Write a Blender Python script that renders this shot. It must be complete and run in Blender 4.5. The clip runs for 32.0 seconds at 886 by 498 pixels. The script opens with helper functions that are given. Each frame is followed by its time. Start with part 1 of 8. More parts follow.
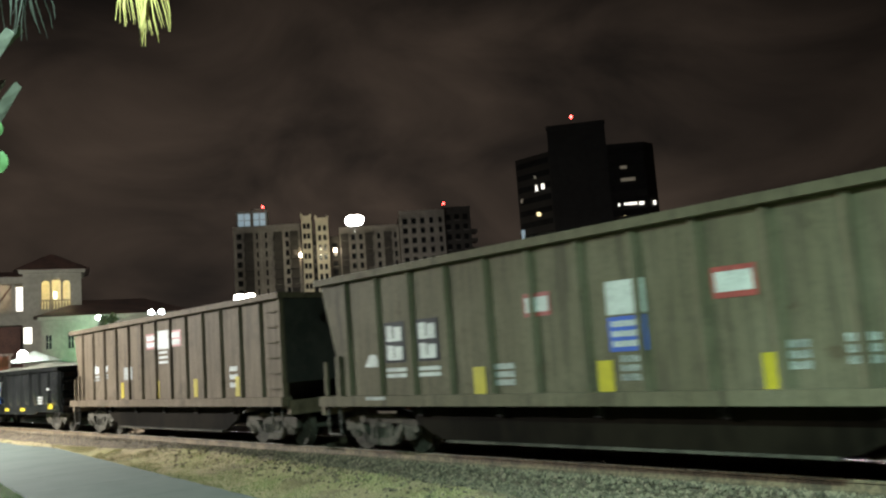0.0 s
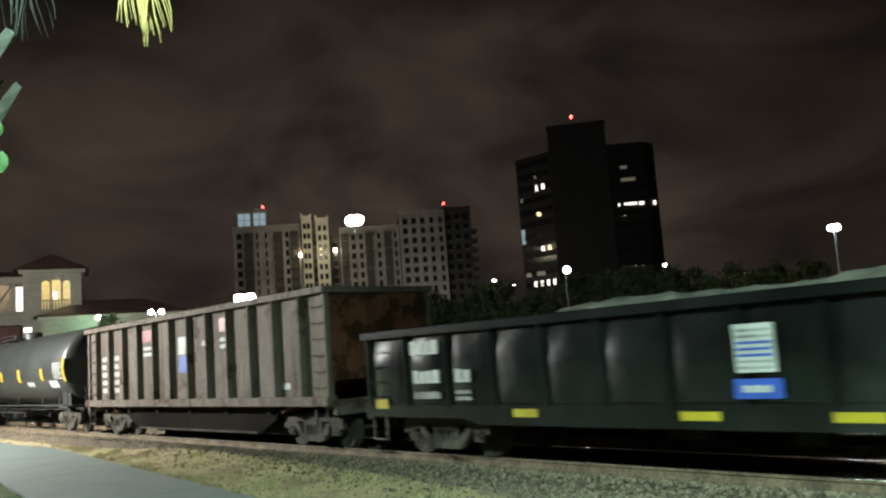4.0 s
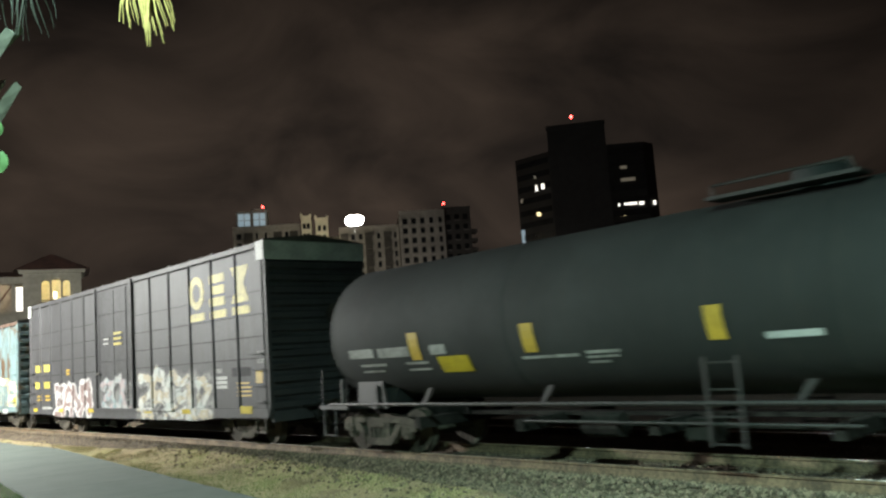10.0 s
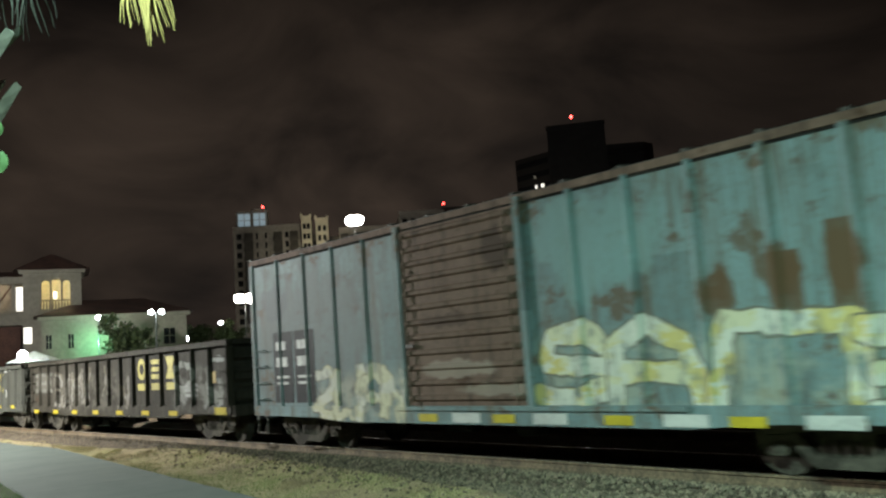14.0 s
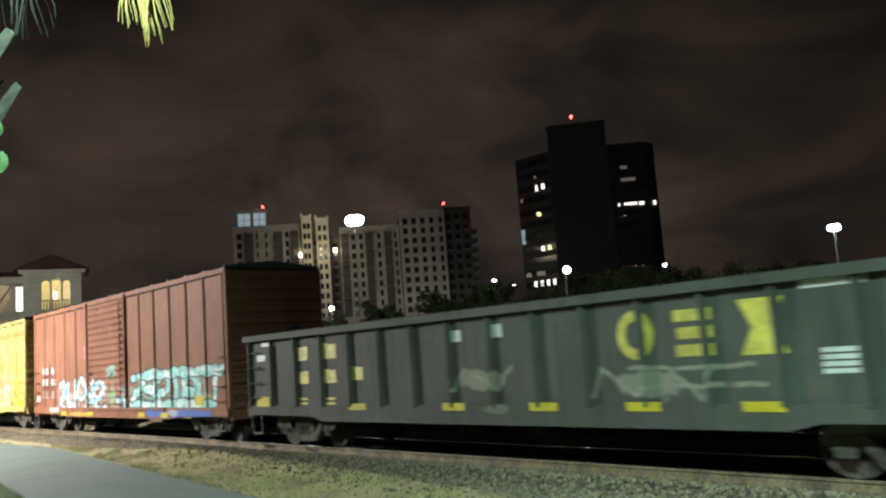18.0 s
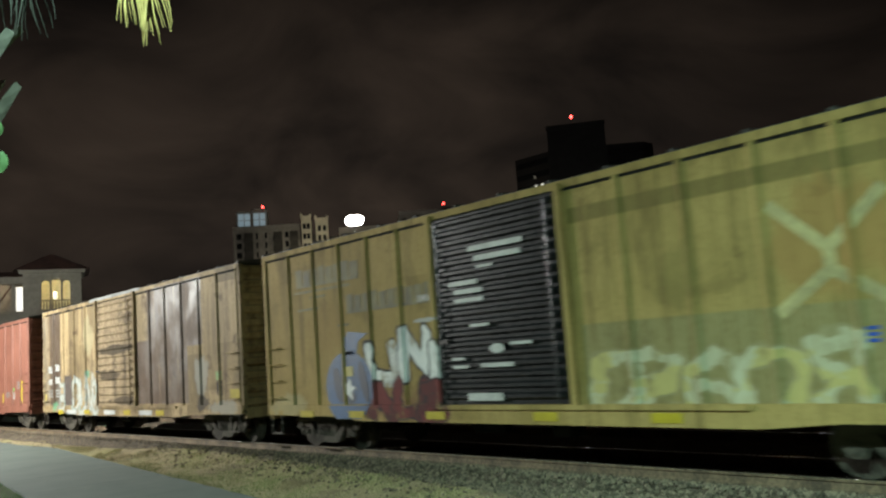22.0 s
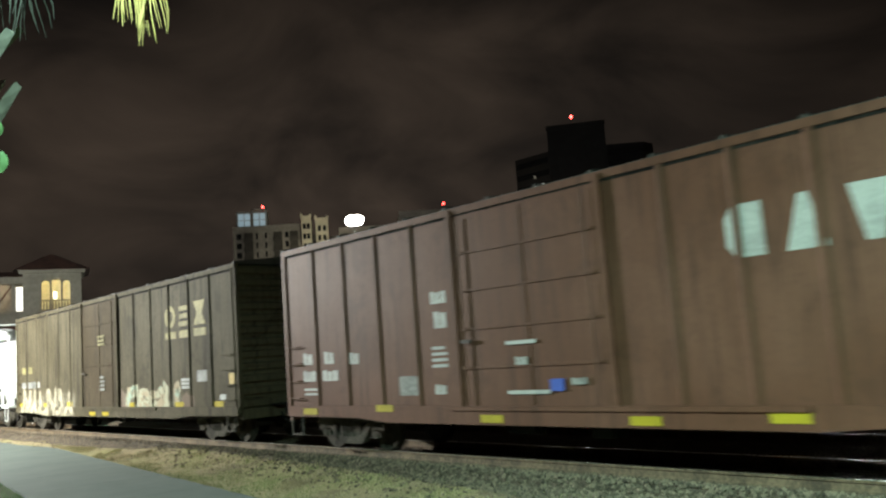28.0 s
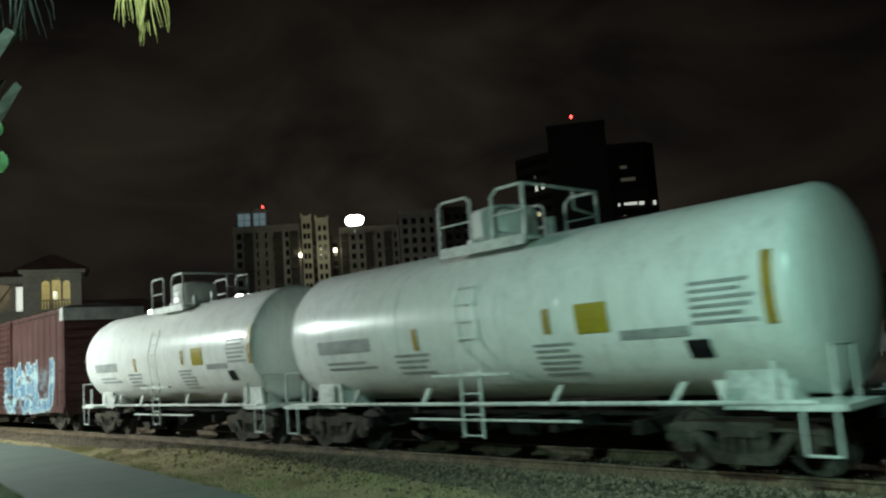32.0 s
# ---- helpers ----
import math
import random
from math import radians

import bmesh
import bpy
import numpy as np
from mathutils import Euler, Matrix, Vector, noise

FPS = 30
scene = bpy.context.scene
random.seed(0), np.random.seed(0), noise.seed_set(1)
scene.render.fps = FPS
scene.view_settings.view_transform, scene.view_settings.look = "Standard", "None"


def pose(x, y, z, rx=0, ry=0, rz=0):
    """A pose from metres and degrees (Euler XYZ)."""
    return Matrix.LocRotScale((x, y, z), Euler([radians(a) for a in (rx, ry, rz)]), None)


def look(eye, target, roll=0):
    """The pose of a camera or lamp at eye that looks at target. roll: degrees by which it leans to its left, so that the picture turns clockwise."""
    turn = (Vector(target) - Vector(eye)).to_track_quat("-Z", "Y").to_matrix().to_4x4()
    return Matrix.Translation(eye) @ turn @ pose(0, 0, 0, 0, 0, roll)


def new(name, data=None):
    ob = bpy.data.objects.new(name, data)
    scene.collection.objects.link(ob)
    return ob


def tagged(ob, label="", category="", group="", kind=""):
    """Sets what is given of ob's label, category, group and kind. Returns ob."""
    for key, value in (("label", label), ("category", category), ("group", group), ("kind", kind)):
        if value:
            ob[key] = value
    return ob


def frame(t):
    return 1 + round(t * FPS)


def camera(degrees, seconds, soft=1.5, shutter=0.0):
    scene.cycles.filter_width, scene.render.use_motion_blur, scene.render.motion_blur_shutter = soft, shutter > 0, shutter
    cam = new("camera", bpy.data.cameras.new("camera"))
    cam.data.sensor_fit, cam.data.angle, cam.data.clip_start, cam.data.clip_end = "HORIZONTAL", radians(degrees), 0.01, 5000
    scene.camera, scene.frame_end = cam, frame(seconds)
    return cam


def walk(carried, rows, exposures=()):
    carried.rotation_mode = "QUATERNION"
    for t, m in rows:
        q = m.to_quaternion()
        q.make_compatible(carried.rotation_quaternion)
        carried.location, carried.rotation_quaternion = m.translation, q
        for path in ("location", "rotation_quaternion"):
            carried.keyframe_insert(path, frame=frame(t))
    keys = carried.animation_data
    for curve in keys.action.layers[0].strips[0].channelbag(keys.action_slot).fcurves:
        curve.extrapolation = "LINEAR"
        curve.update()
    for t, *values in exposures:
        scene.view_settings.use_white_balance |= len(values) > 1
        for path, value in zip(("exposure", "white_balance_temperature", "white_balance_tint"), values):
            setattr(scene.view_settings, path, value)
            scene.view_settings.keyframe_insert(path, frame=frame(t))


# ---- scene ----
# ---------------------------------------------------------------- camera
EYE = 1.95          # camera above the top of the rails; the x axis runs along the track
SPEED = 8.576       # the train, metres a second, towards +x
LINE = 11.55        # centre line of the train's track
GROUND = -0.45

cam = camera(56.8, 32.0, soft=2.3, shutter=0.42)
yaw, pitch, lean = radians(46.97), radians(7.10), -4.17
eye = Vector((0, 0, EYE))
ahead = Vector((-math.sin(yaw) * math.cos(pitch), math.cos(yaw) * math.cos(pitch), math.sin(pitch)))
stand = look(eye, eye + ahead * 10, lean)
walk(cam, [(0, stand), (32, stand)],
     exposures=[(0, 0.0, 6500, 10), (11.0, -0.08, 6500, 10), (12.3, -0.24, 6500, 10), (13.0, -0.12, 6500, 10), (14.0, -0.36, 6500, 10), (15.5, -0.22, 6500, 10), (18.0, -0.05, 6500, 10), (20.0, -0.26, 6500, 10), (21.0, -0.45, 6500, 10),
                (22.0, -0.62, 6500, 9), (23.2, -0.62, 6500, 9), (24.5, -0.44, 6500, 9), (26.5, -0.2, 6500, 9), (28.0, -0.16, 6450, 7), (29.5, -0.14, 6400, 7), (30.5, -0.32, 6350, 5), (31.0, -0.66, 6250, 1),
                (31.5, -1.0, 6200, -1), (32, -1.34, 6150, -3)])

# ---------------------------------------------------------------- sky and lamps
world = bpy.data.worlds.new("night_sky")
scene.world = world
world.use_nodes = True
wn = world.node_tree
wn.nodes.clear()
w_out = wn.nodes.new("ShaderNodeOutputWorld")
w_bg = wn.nodes.new("ShaderNodeBackground")
w_co = wn.nodes.new("ShaderNodeTexCoord")
w_map = wn.nodes.new("ShaderNodeMapping")
w_map.inputs["Scale"].default_value = (1.6, 1.6, 3.0)
w_map.inputs["Location"].default_value = (0.35, 0.1, 0.42)
w_noise = wn.nodes.new("ShaderNodeTexNoise")
w_noise.inputs["Scale"].default_value = 2.6
w_noise.inputs["Detail"].default_value = 7
w_noise.inputs["Roughness"].default_value = 0.5
w_noise.inputs["Distortion"].default_value = 0.6
w_ramp = wn.nodes.new("ShaderNodeValToRGB")
w_ramp.color_ramp.elements[0].position = 0.32
w_ramp.color_ramp.elements[0].color = (0.0115, 0.0092, 0.0078, 1)
w_ramp.color_ramp.elements[1].position = 0.72
w_ramp.color_ramp.elements[1].color = (0.0500, 0.0360, 0.0270, 1)
w_sep = wn.nodes.new("ShaderNodeSeparateXYZ")
w_low = wn.nodes.new("ShaderNodeMapRange")
w_low.inputs["From Min"].default_value = 0.0
w_low.inputs["From Max"].default_value = 0.5
w_low.inputs["To Min"].default_value = 1.38
w_low.inputs["To Max"].default_value = 0.34
wn.links.new(w_co.outputs["Generated"], w_map.inputs["Vector"])
wn.links.new(w_map.outputs["Vector"], w_noise.inputs["Vector"])
wn.links.new(w_noise.outputs["Fac"], w_ramp.inputs["Fac"])
wn.links.new(w_ramp.outputs["Color"], w_bg.inputs["Color"])
wn.links.new(w_co.outputs["Generated"], w_sep.inputs["Vector"])
wn.links.new(w_sep.outputs["Z"], w_low.inputs["Value"])
w_dot = wn.nodes.new("ShaderNodeVectorMath")
w_dot.operation = "DOT_PRODUCT"
w_dot.inputs[1].default_value = (-0.79, 0.55, 0.27)
w_glow = wn.nodes.new("ShaderNodeMapRange")
w_glow.inputs["From Min"].default_value = 0.79
w_glow.inputs["From Max"].default_value = 1.0
w_glow.inputs["To Min"].default_value = 0.46
w_glow.inputs["To Max"].default_value = 1.34
w_mul = wn.nodes.new("ShaderNodeMath")
w_mul.operation = "MULTIPLY"
wn.links.new(w_co.outputs["Generated"], w_dot.inputs[0])
wn.links.new(w_dot.outputs["Value"], w_glow.inputs["Value"])
wn.links.new(w_low.outputs["Result"], w_mul.inputs[0])
wn.links.new(w_glow.outputs["Result"], w_mul.inputs[1])
wn.links.new(w_mul.outputs["Value"], w_bg.inputs["Strength"])
wn.links.new(w_bg.outputs["Background"], w_out.inputs["Surface"])


def point_lamp(name, place, watts, colour, radius=0.25):
    data = bpy.data.lights.new(name, "POINT")
    data.energy, data.color, data.shadow_soft_size = watts, colour, radius
    ob = new(name, data)
    ob.location = place
    return ob


def down_lamp(name, place, watts, colour, radius=0.2):
    """A street lamp's light: it shines down and sideways and fades towards the horizontal."""
    data = bpy.data.lights.new(name, "SPOT")
    data.energy, data.color, data.shadow_soft_size = watts, colour, radius
    data.spot_size, data.spot_blend = radians(171), 1.0
    ob = new(name, data)
    ob.location = place
    return ob


# assumed street lamps, inferred from the light on the cars, out of view to the left and above the camera
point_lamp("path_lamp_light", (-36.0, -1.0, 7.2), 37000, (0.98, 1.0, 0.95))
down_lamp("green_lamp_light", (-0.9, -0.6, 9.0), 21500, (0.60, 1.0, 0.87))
# the car park and the station across the track
point_lamp("car_park_light", (-62.0, 40.0, 7.4), 420, (0.95, 1.0, 0.97))
point_lamp("car_park_light", (-17.9, 46.0, 6.4), 900, (0.95, 0.98, 1.0))
point_lamp("shop_light", (-37.0, 79.0, 3.5), 130, (1.0, 0.5, 0.2))
# fill lights without a visible source, added to brighten the apartment fronts
point_lamp("apartment_fill_light", (-192.0, 123.0, 9.0), 5200, (1.0, 0.93, 0.78), 1.0)
point_lamp("apartment_fill_light", (-171.0, 153.0, 9.0), 5000, (1.0, 0.93, 0.82), 1.0)
point_lamp("apartment_fill_light", (-200.5, 136.5, 37.0), 3600, (1.0, 0.9, 0.6), 1.0)


# ---------------------------------------------------------------- materials
class Nodes:
    """Short forms for building node trees."""

    def __init__(self, name):
        self.mat = bpy.data.materials.new(name)
        self.mat.use_nodes = True
        self.nt = self.mat.node_tree
        self.nt.nodes.clear()
        out = self.nt.nodes.new("ShaderNodeOutputMaterial")
        self.bsdf = self.nt.nodes.new("ShaderNodeBsdfPrincipled")
        self.nt.links.new(self.bsdf.outputs[0], out.inputs[0])
        co = self.nt.nodes.new("ShaderNodeTexCoord")
        self.obj = co.outputs["Object"]
        sep = self.nt.nodes.new("ShaderNodeSeparateXYZ")
        self.nt.links.new(self.obj, sep.inputs[0])
        self.x, self.y, self.z = sep.outputs

    def put(self, value, socket):
        if hasattr(value, "is_output"):
            self.nt.links.new(value, socket)
        elif socket.type == "RGBA" and len(value) == 3:
            socket.default_value = (*value, 1)
        else:
            socket.default_value = value

    def math(self, op, a, b=0.0, c=0.0):
        n = self.nt.nodes.new("ShaderNodeMath")
        n.operation = op
        for v, s in zip((a, b, c), n.inputs):
            self.put(v, s)
        return n.outputs[0]

    def noise(self, scale, detail=3.0, rough=0.55, stretch=(1, 1, 1), co=None, distort=0.0, shift=0.0):
        m = self.nt.nodes.new("ShaderNodeMapping")
        m.inputs["Scale"].default_value = stretch
        m.inputs["Location"].default_value = (shift, shift * 0.7, shift * 0.3)
        self.nt.links.new(co or self.obj, m.inputs["Vector"])
        n = self.nt.nodes.new("ShaderNodeTexNoise")
        n.inputs["Scale"].default_value = scale
        n.inputs["Detail"].default_value = detail
        n.inputs["Roughness"].default_value = rough
        n.inputs["Distortion"].default_value = distort
        self.nt.links.new(m.outputs[0], n.inputs["Vector"])
        return n.outputs["Fac"]

    def step(self, v, lo, hi, a=0.0, b=1.0):
        n = self.nt.nodes.new("ShaderNodeMapRange")
        n.interpolation_type = "SMOOTHSTEP"
        self.put(v, n.inputs["Value"])
        n.inputs["From Min"].default_value, n.inputs["From Max"].default_value = lo, hi
        n.inputs["To Min"].default_value, n.inputs["To Max"].default_value = a, b
        return n.outputs[0]

    def mix(self, fac, a, b):
        n = self.nt.nodes.new("ShaderNodeMix")
        n.data_type = "RGBA"
        self.put(fac, n.inputs[0])
        self.put(a, n.inputs[6])
        self.put(b, n.inputs[7])
        return n.outputs[2]

    def bump(self, height, strength=0.3, distance=0.02):
        n = self.nt.nodes.new("ShaderNodeBump")
        n.inputs["Strength"].default_value = strength
        n.inputs["Distance"].default_value = distance
        self.put(height, n.inputs["Height"])
        self.nt.links.new(n.outputs[0], self.bsdf.inputs["Normal"])

    def vmath(self, op, a, b=(0, 0, 0), out=0):
        n = self.nt.nodes.new("ShaderNodeVectorMath")
        n.operation = op
        self.put(a, n.inputs[0])
        if op == "SCALE":
            self.put(b, n.inputs["Scale"])
        elif op != "LENGTH":
            self.put(b, n.inputs[1])
        return n.outputs[out]

    def segment(self, p, a, b):
        """The distance from p to the line from a to b, in the plane of a car's side."""
        ba = Vector((b[0] - a[0], 0, b[1] - a[1]))
        pa = self.vmath("SUBTRACT", p, (a[0], 0, a[1]))
        along = self.vmath("DOT_PRODUCT", pa, tuple(ba / max(1e-4, ba.length_squared)), 1)
        n = self.nt.nodes.new("ShaderNodeVectorMath")
        n.operation = "SCALE"
        n.inputs[0].default_value = tuple(ba)
        self.put(self.step_line(along), n.inputs["Scale"])
        return self.vmath("DISTANCE", pa, n.outputs[0], 1)

    def step_line(self, v):
        n = self.nt.nodes.new("ShaderNodeClamp")
        self.put(v, n.inputs[0])
        return n.outputs[0]

    def window(self, v, lo, hi, soft):
        """1 between lo and hi, 0 outside."""
        return self.math("MULTIPLY", self.step(v, lo - soft, lo + soft), self.step(v, hi - soft, hi + soft, 1.0, 0.0))

    def done(self, colour, rough=0.6, metal=0.0):
        self.put(colour, self.bsdf.inputs["Base Color"])
        self.put(rough, self.bsdf.inputs["Roughness"])
        self.put(metal, self.bsdf.inputs["Metallic"])
        return self.mat


# strokes of sprayed letter-like shapes, in a unit square
GLYPHS = {
    "arch": (((0.0, 0.0), (0.12, 0.75), (0.5, 1.0), (0.88, 0.75), (1.0, 0.0)), ((0.15, 0.40), (0.85, 0.40))),
    "ring": (((0.5, 1.0), (0.1, 0.8), (0.0, 0.45), (0.2, 0.08), (0.6, 0.0), (0.95, 0.3), (1.0, 0.7), (0.8, 0.95), (0.5, 1.0)),),
    "loop": (((0.1, 0.45), (0.9, 0.55), (0.85, 0.92), (0.4, 1.0), (0.1, 0.7), (0.05, 0.2), (0.5, 0.0), (1.0, 0.1)),),
    "hook": (((0.95, 0.9), (0.5, 1.0), (0.1, 0.78), (0.25, 0.52), (0.8, 0.42), (0.95, 0.2), (0.6, 0.0), (0.05, 0.08)),),
    "comb": (((0.95, 1.0), (0.08, 0.95), (0.05, 0.0), (0.95, 0.05)), ((0.05, 0.5), (0.85, 0.5))),
    "fork": (((0.05, 1.0), (0.45, 0.4), (0.45, 0.0)), ((0.95, 0.95), (0.45, 0.4))),
    "zig": (((0.0, 0.0), (0.12, 1.0), (0.85, 0.05), (1.0, 1.0)),),
    "gate": (((0.05, 0.0), (0.08, 1.0), (0.92, 0.92), (1.0, 0.0)),),
    "beam": (((0.0, 0.0), (1.0, 0.03)), ((0.02, 0.98), (1.0, 1.0))),
    "roof": (((0.0, 0.95), (1.0, 1.0)), ((0.5, 0.97), (0.45, 0.0))),
    "tail": (((0.1, 0.0), (0.15, 1.0), (0.9, 0.9), (0.8, 0.55), (0.2, 0.5)), ((0.45, 0.5), (1.0, 0.0))),
}


def sprayed(n, colour, letters, fills, outline, width=0.12, edge=0.06, seed=1.0, strength=0.92, wobble=0.5, mist=None):
    """Interlocking sprayed shapes on a car's side, each over the one before: letters are (glyph, x0, x1, z0, z1)."""
    fills = [tuple(v * TAGS for v in c) for c in fills]
    sway = n.nt.nodes.new("ShaderNodeTexNoise")
    sway.inputs["Scale"].default_value = 2.3
    n.nt.links.new(n.obj, sway.inputs["Vector"])
    shift = n.vmath("SCALE", n.vmath("SUBTRACT", sway.outputs["Color"], (0.5, 0.5, 0.5)), wobble)
    p = n.vmath("MULTIPLY", n.vmath("ADD", n.obj, shift), (1, 0, 1))
    swell = n.math("MULTIPLY", n.math("SUBTRACT", n.noise(1.3, 2.0, 0.5, shift=seed), 0.5), 0.9 * width)
    worn = n.step(n.noise(5.0, 5.0, 0.7, shift=seed, stretch=(1, 1, 0.4)), 0.30, 0.52)
    k = n.math("MULTIPLY", worn, strength)
    shades = fills[0]
    for i, f in enumerate(fills[1:]):
        pick = n.step(n.noise(1.3 + 0.6 * i, 3.0, 0.6, shift=seed * 3 + 9 * i, stretch=(1, 1, 1.6)), 0.49, 0.55)
        shades = n.mix(pick, shades, f)
    if mist:
        x0, x1 = letters[0][1] - 0.2, letters[-1][2] + 0.2
        z0, z1 = min(v[3] for v in letters) - 0.1, max(v[4] for v in letters)
        fog = n.math("MULTIPLY", n.window(n.x, x0, x1, 0.25), n.window(n.z, z0, z1 - 0.15, 0.25))
        fog = n.math("MULTIPLY", fog, n.step(n.noise(2.4, 4.0, 0.6, shift=seed + 20), 0.40, 0.58, 0.0, 0.6))
        colour = n.mix(n.math("MULTIPLY", fog, k), colour, tuple(v * TAGS for v in mist))
    for i, (glyph, x0, x1, z0, z1) in enumerate(letters):
        # every second shape is turned over, so that none of them reads
        grow = 0.14 * (x1 - x0)
        left, right = (x1 + grow, x0 - grow) if glyph in ("hook", "comb", "tail", "loop") else (x0 - grow, x1 + grow)
        low, high = (z1, z0) if glyph in ("gate", "roof", "fork") else (z0, z1)
        d = None
        for line in GLYPHS[glyph]:
            pts = [(left + (right - left) * u + 0.10 * (x1 - x0) * v * (-1) ** i, low + (high - low) * v) for u, v in line]
            for a, b in zip(pts, pts[1:]):
                e = n.segment(p, a, b)
                d = e if d is None else n.math("MINIMUM", d, e)
        thick = n.math("SUBTRACT", d, swell)
        colour = n.mix(n.math("MULTIPLY", n.step(thick, width + edge - 0.012, width + edge + 0.012, 1.0, 0.0), k), colour, tuple(v * TAGS for v in outline))
        colour = n.mix(n.math("MULTIPLY", n.step(thick, width - 0.012, width + 0.012, 1.0, 0.0), k), colour, shades)
    return colour


def blotched(n, colour, blots, seed):
    """Stains with ragged edges: (x, z, half width, half height, shade, how strong)."""
    rag = n.noise(1.9, 5.0, 0.68, shift=seed + 41, stretch=(1.3, 1, 0.6))
    for x, z, rx, rz, shade, amount in blots:
        off = n.vmath("MULTIPLY", n.vmath("SUBTRACT", n.obj, (x, 0, z)), (1 / rx, 0, 1 / rz))
        r = n.math("ADD", n.vmath("LENGTH", off, out=1), n.math("MULTIPLY", n.math("SUBTRACT", rag, 0.5), 2.4))
        colour = n.mix(n.step(r, 0.75, 1.05, amount, 0.0), colour, tuple(v * SOOT for v in shade))
    return colour


SOOT = 0.39         # road grime over all the paints of the cars
TAGS = 0.72         # sprayed paint, dulled


def car_paint(name, base, dirt, rust=(0.10, 0.045, 0.02), wear=0.5, rust_amount=0.25, rough=0.68, patches=(), metal=0.0, spot=1.0, soot=True, bays=None, spec=0.1, dent=0.25, blots=(), pieces=(), patch_gloss=False):
    """Weathered car paint: faded, streaked downwards, rusty along the lower edges, then patches and graffiti."""
    n = Nodes(name)
    base, dirt, rust = [tuple(v * SOOT for v in c) for c in (base, dirt, rust)] if soot else (base, dirt, rust)
    fade = n.noise(0.35, 4.0, 0.6, shift=spot)
    streak = n.noise(2.2, 4.0, 0.6, stretch=(2.2, 2.2, 0.16), shift=spot + 3)
    grain = n.noise(14.0, 5.0, 0.65, shift=spot)
    lighter = tuple(min(1, c * 1.22 + 0.01) for c in base)
    col = n.mix(n.step(fade, 0.35, 0.68), base, lighter)
    if bays:
        # sheets between the posts, repainted or faded one by one
        x0, gap, amount = bays
        cell = n.math("FLOOR", n.math("DIVIDE", n.math("SUBTRACT", n.x, x0), gap))
        row = n.math("FLOOR", n.math("ADD", n.math("DIVIDE", n.z, 1.55), n.math("SINE", n.math("MULTIPLY", cell, 2.7))))
        r = n.math("FRACT", n.math("MULTIPLY", n.math("SINE", n.math("ADD", n.math("ADD", n.math("MULTIPLY", cell, 12.99), n.math("MULTIPLY", row, 7.8)), spot)), 437.5))
        col = n.mix(n.math("MULTIPLY", n.step(r, 0.0, 0.5, 1.0, 0.0), amount), col, tuple(v * 0.45 for v in base))
        pale = tuple(min(0.8, v * 1.5 + 0.035) for v in base)
        col = n.mix(n.math("MULTIPLY", n.step(r, 0.55, 1.0), amount), col, pale)
    shine = 0.0
    for x0, x1, z0, z1, shade in patches:
        e = n.math("MULTIPLY", n.window(n.x, x0, x1, 0.02), n.window(n.z, z0, z1, 0.02))
        col = n.mix(n.math("MULTIPLY", e, 0.94), col, tuple(v * SOOT for v in shade))
        shine = n.math("MAXIMUM", shine, e)
    s = n.math("MULTIPLY", n.step(streak, 0.50, 0.72), wear)
    col = n.mix(s, col, dirt)
    # fine run marks below the eaves and rivets, and broad stains
    run = n.noise(7.0, 5.0, 0.7, stretch=(2.6, 2.6, 0.10), shift=spot + 7)
    col = n.mix(n.math("MULTIPLY", n.step(run, 0.46, 0.74), 0.75 * wear), col, tuple(0.6 * v for v in dirt))
    stain = n.noise(0.9, 5.0, 0.68, stretch=(1, 1, 0.7), shift=spot + 15, distort=0.8)
    col = n.mix(n.math("MULTIPLY", n.step(stain, 0.52, 0.66), 0.45 * wear), col, tuple(0.55 * v for v in dirt))
    pale_run = n.noise(3.1, 4.0, 0.65, stretch=(2.0, 2.0, 0.12), shift=spot + 31)
    col = n.mix(n.math("MULTIPLY", n.step(pale_run, 0.56, 0.75), 0.40 * wear), col, tuple(min(1, 1.7 * v + 0.01) for v in base))
    mottle = n.math("MULTIPLY", n.step(grain, 0.46, 0.72), 0.5 * wear)
    col = n.mix(mottle, col, dirt)
    r = n.noise(1.7, 6.0, 0.68, shift=spot + 11)
    r = n.math("MULTIPLY", n.step(r, 0.64 - 0.22 * rust_amount, 0.72 - 0.22 * rust_amount), min(1.0, rust_amount * 2.2))
    col = n.mix(r, col, rust)
    col = blotched(n, col, blots, spot)
    for piece in pieces:
        col = sprayed(n, col, **piece)
    n.bump(n.math("ADD", n.math("MULTIPLY", fade, 1.5), n.math("MULTIPLY", grain, 0.12)), dent, 0.03)
    rg = n.math("ADD", rough - 0.06, n.math("MULTIPLY", grain, 0.18))
    if patch_gloss and patches:
        shine = n.math("MULTIPLY", shine, n.step(n.noise(1.1, 3.0, 0.6, shift=spot + 51, stretch=(1.2, 1.2, 0.8)), 0.38, 0.66, 0.15, 1.3))
        rg = n.math("SUBTRACT", rg, n.math("MULTIPLY", shine, 0.17))
        n.put(n.math("ADD", spec, n.math("MULTIPLY", shine, 0.20)), n.bsdf.inputs["Specular IOR Level"])
    else:
        n.bsdf.inputs["Specular IOR Level"].default_value = spec
    return n.done(col, rg, metal)


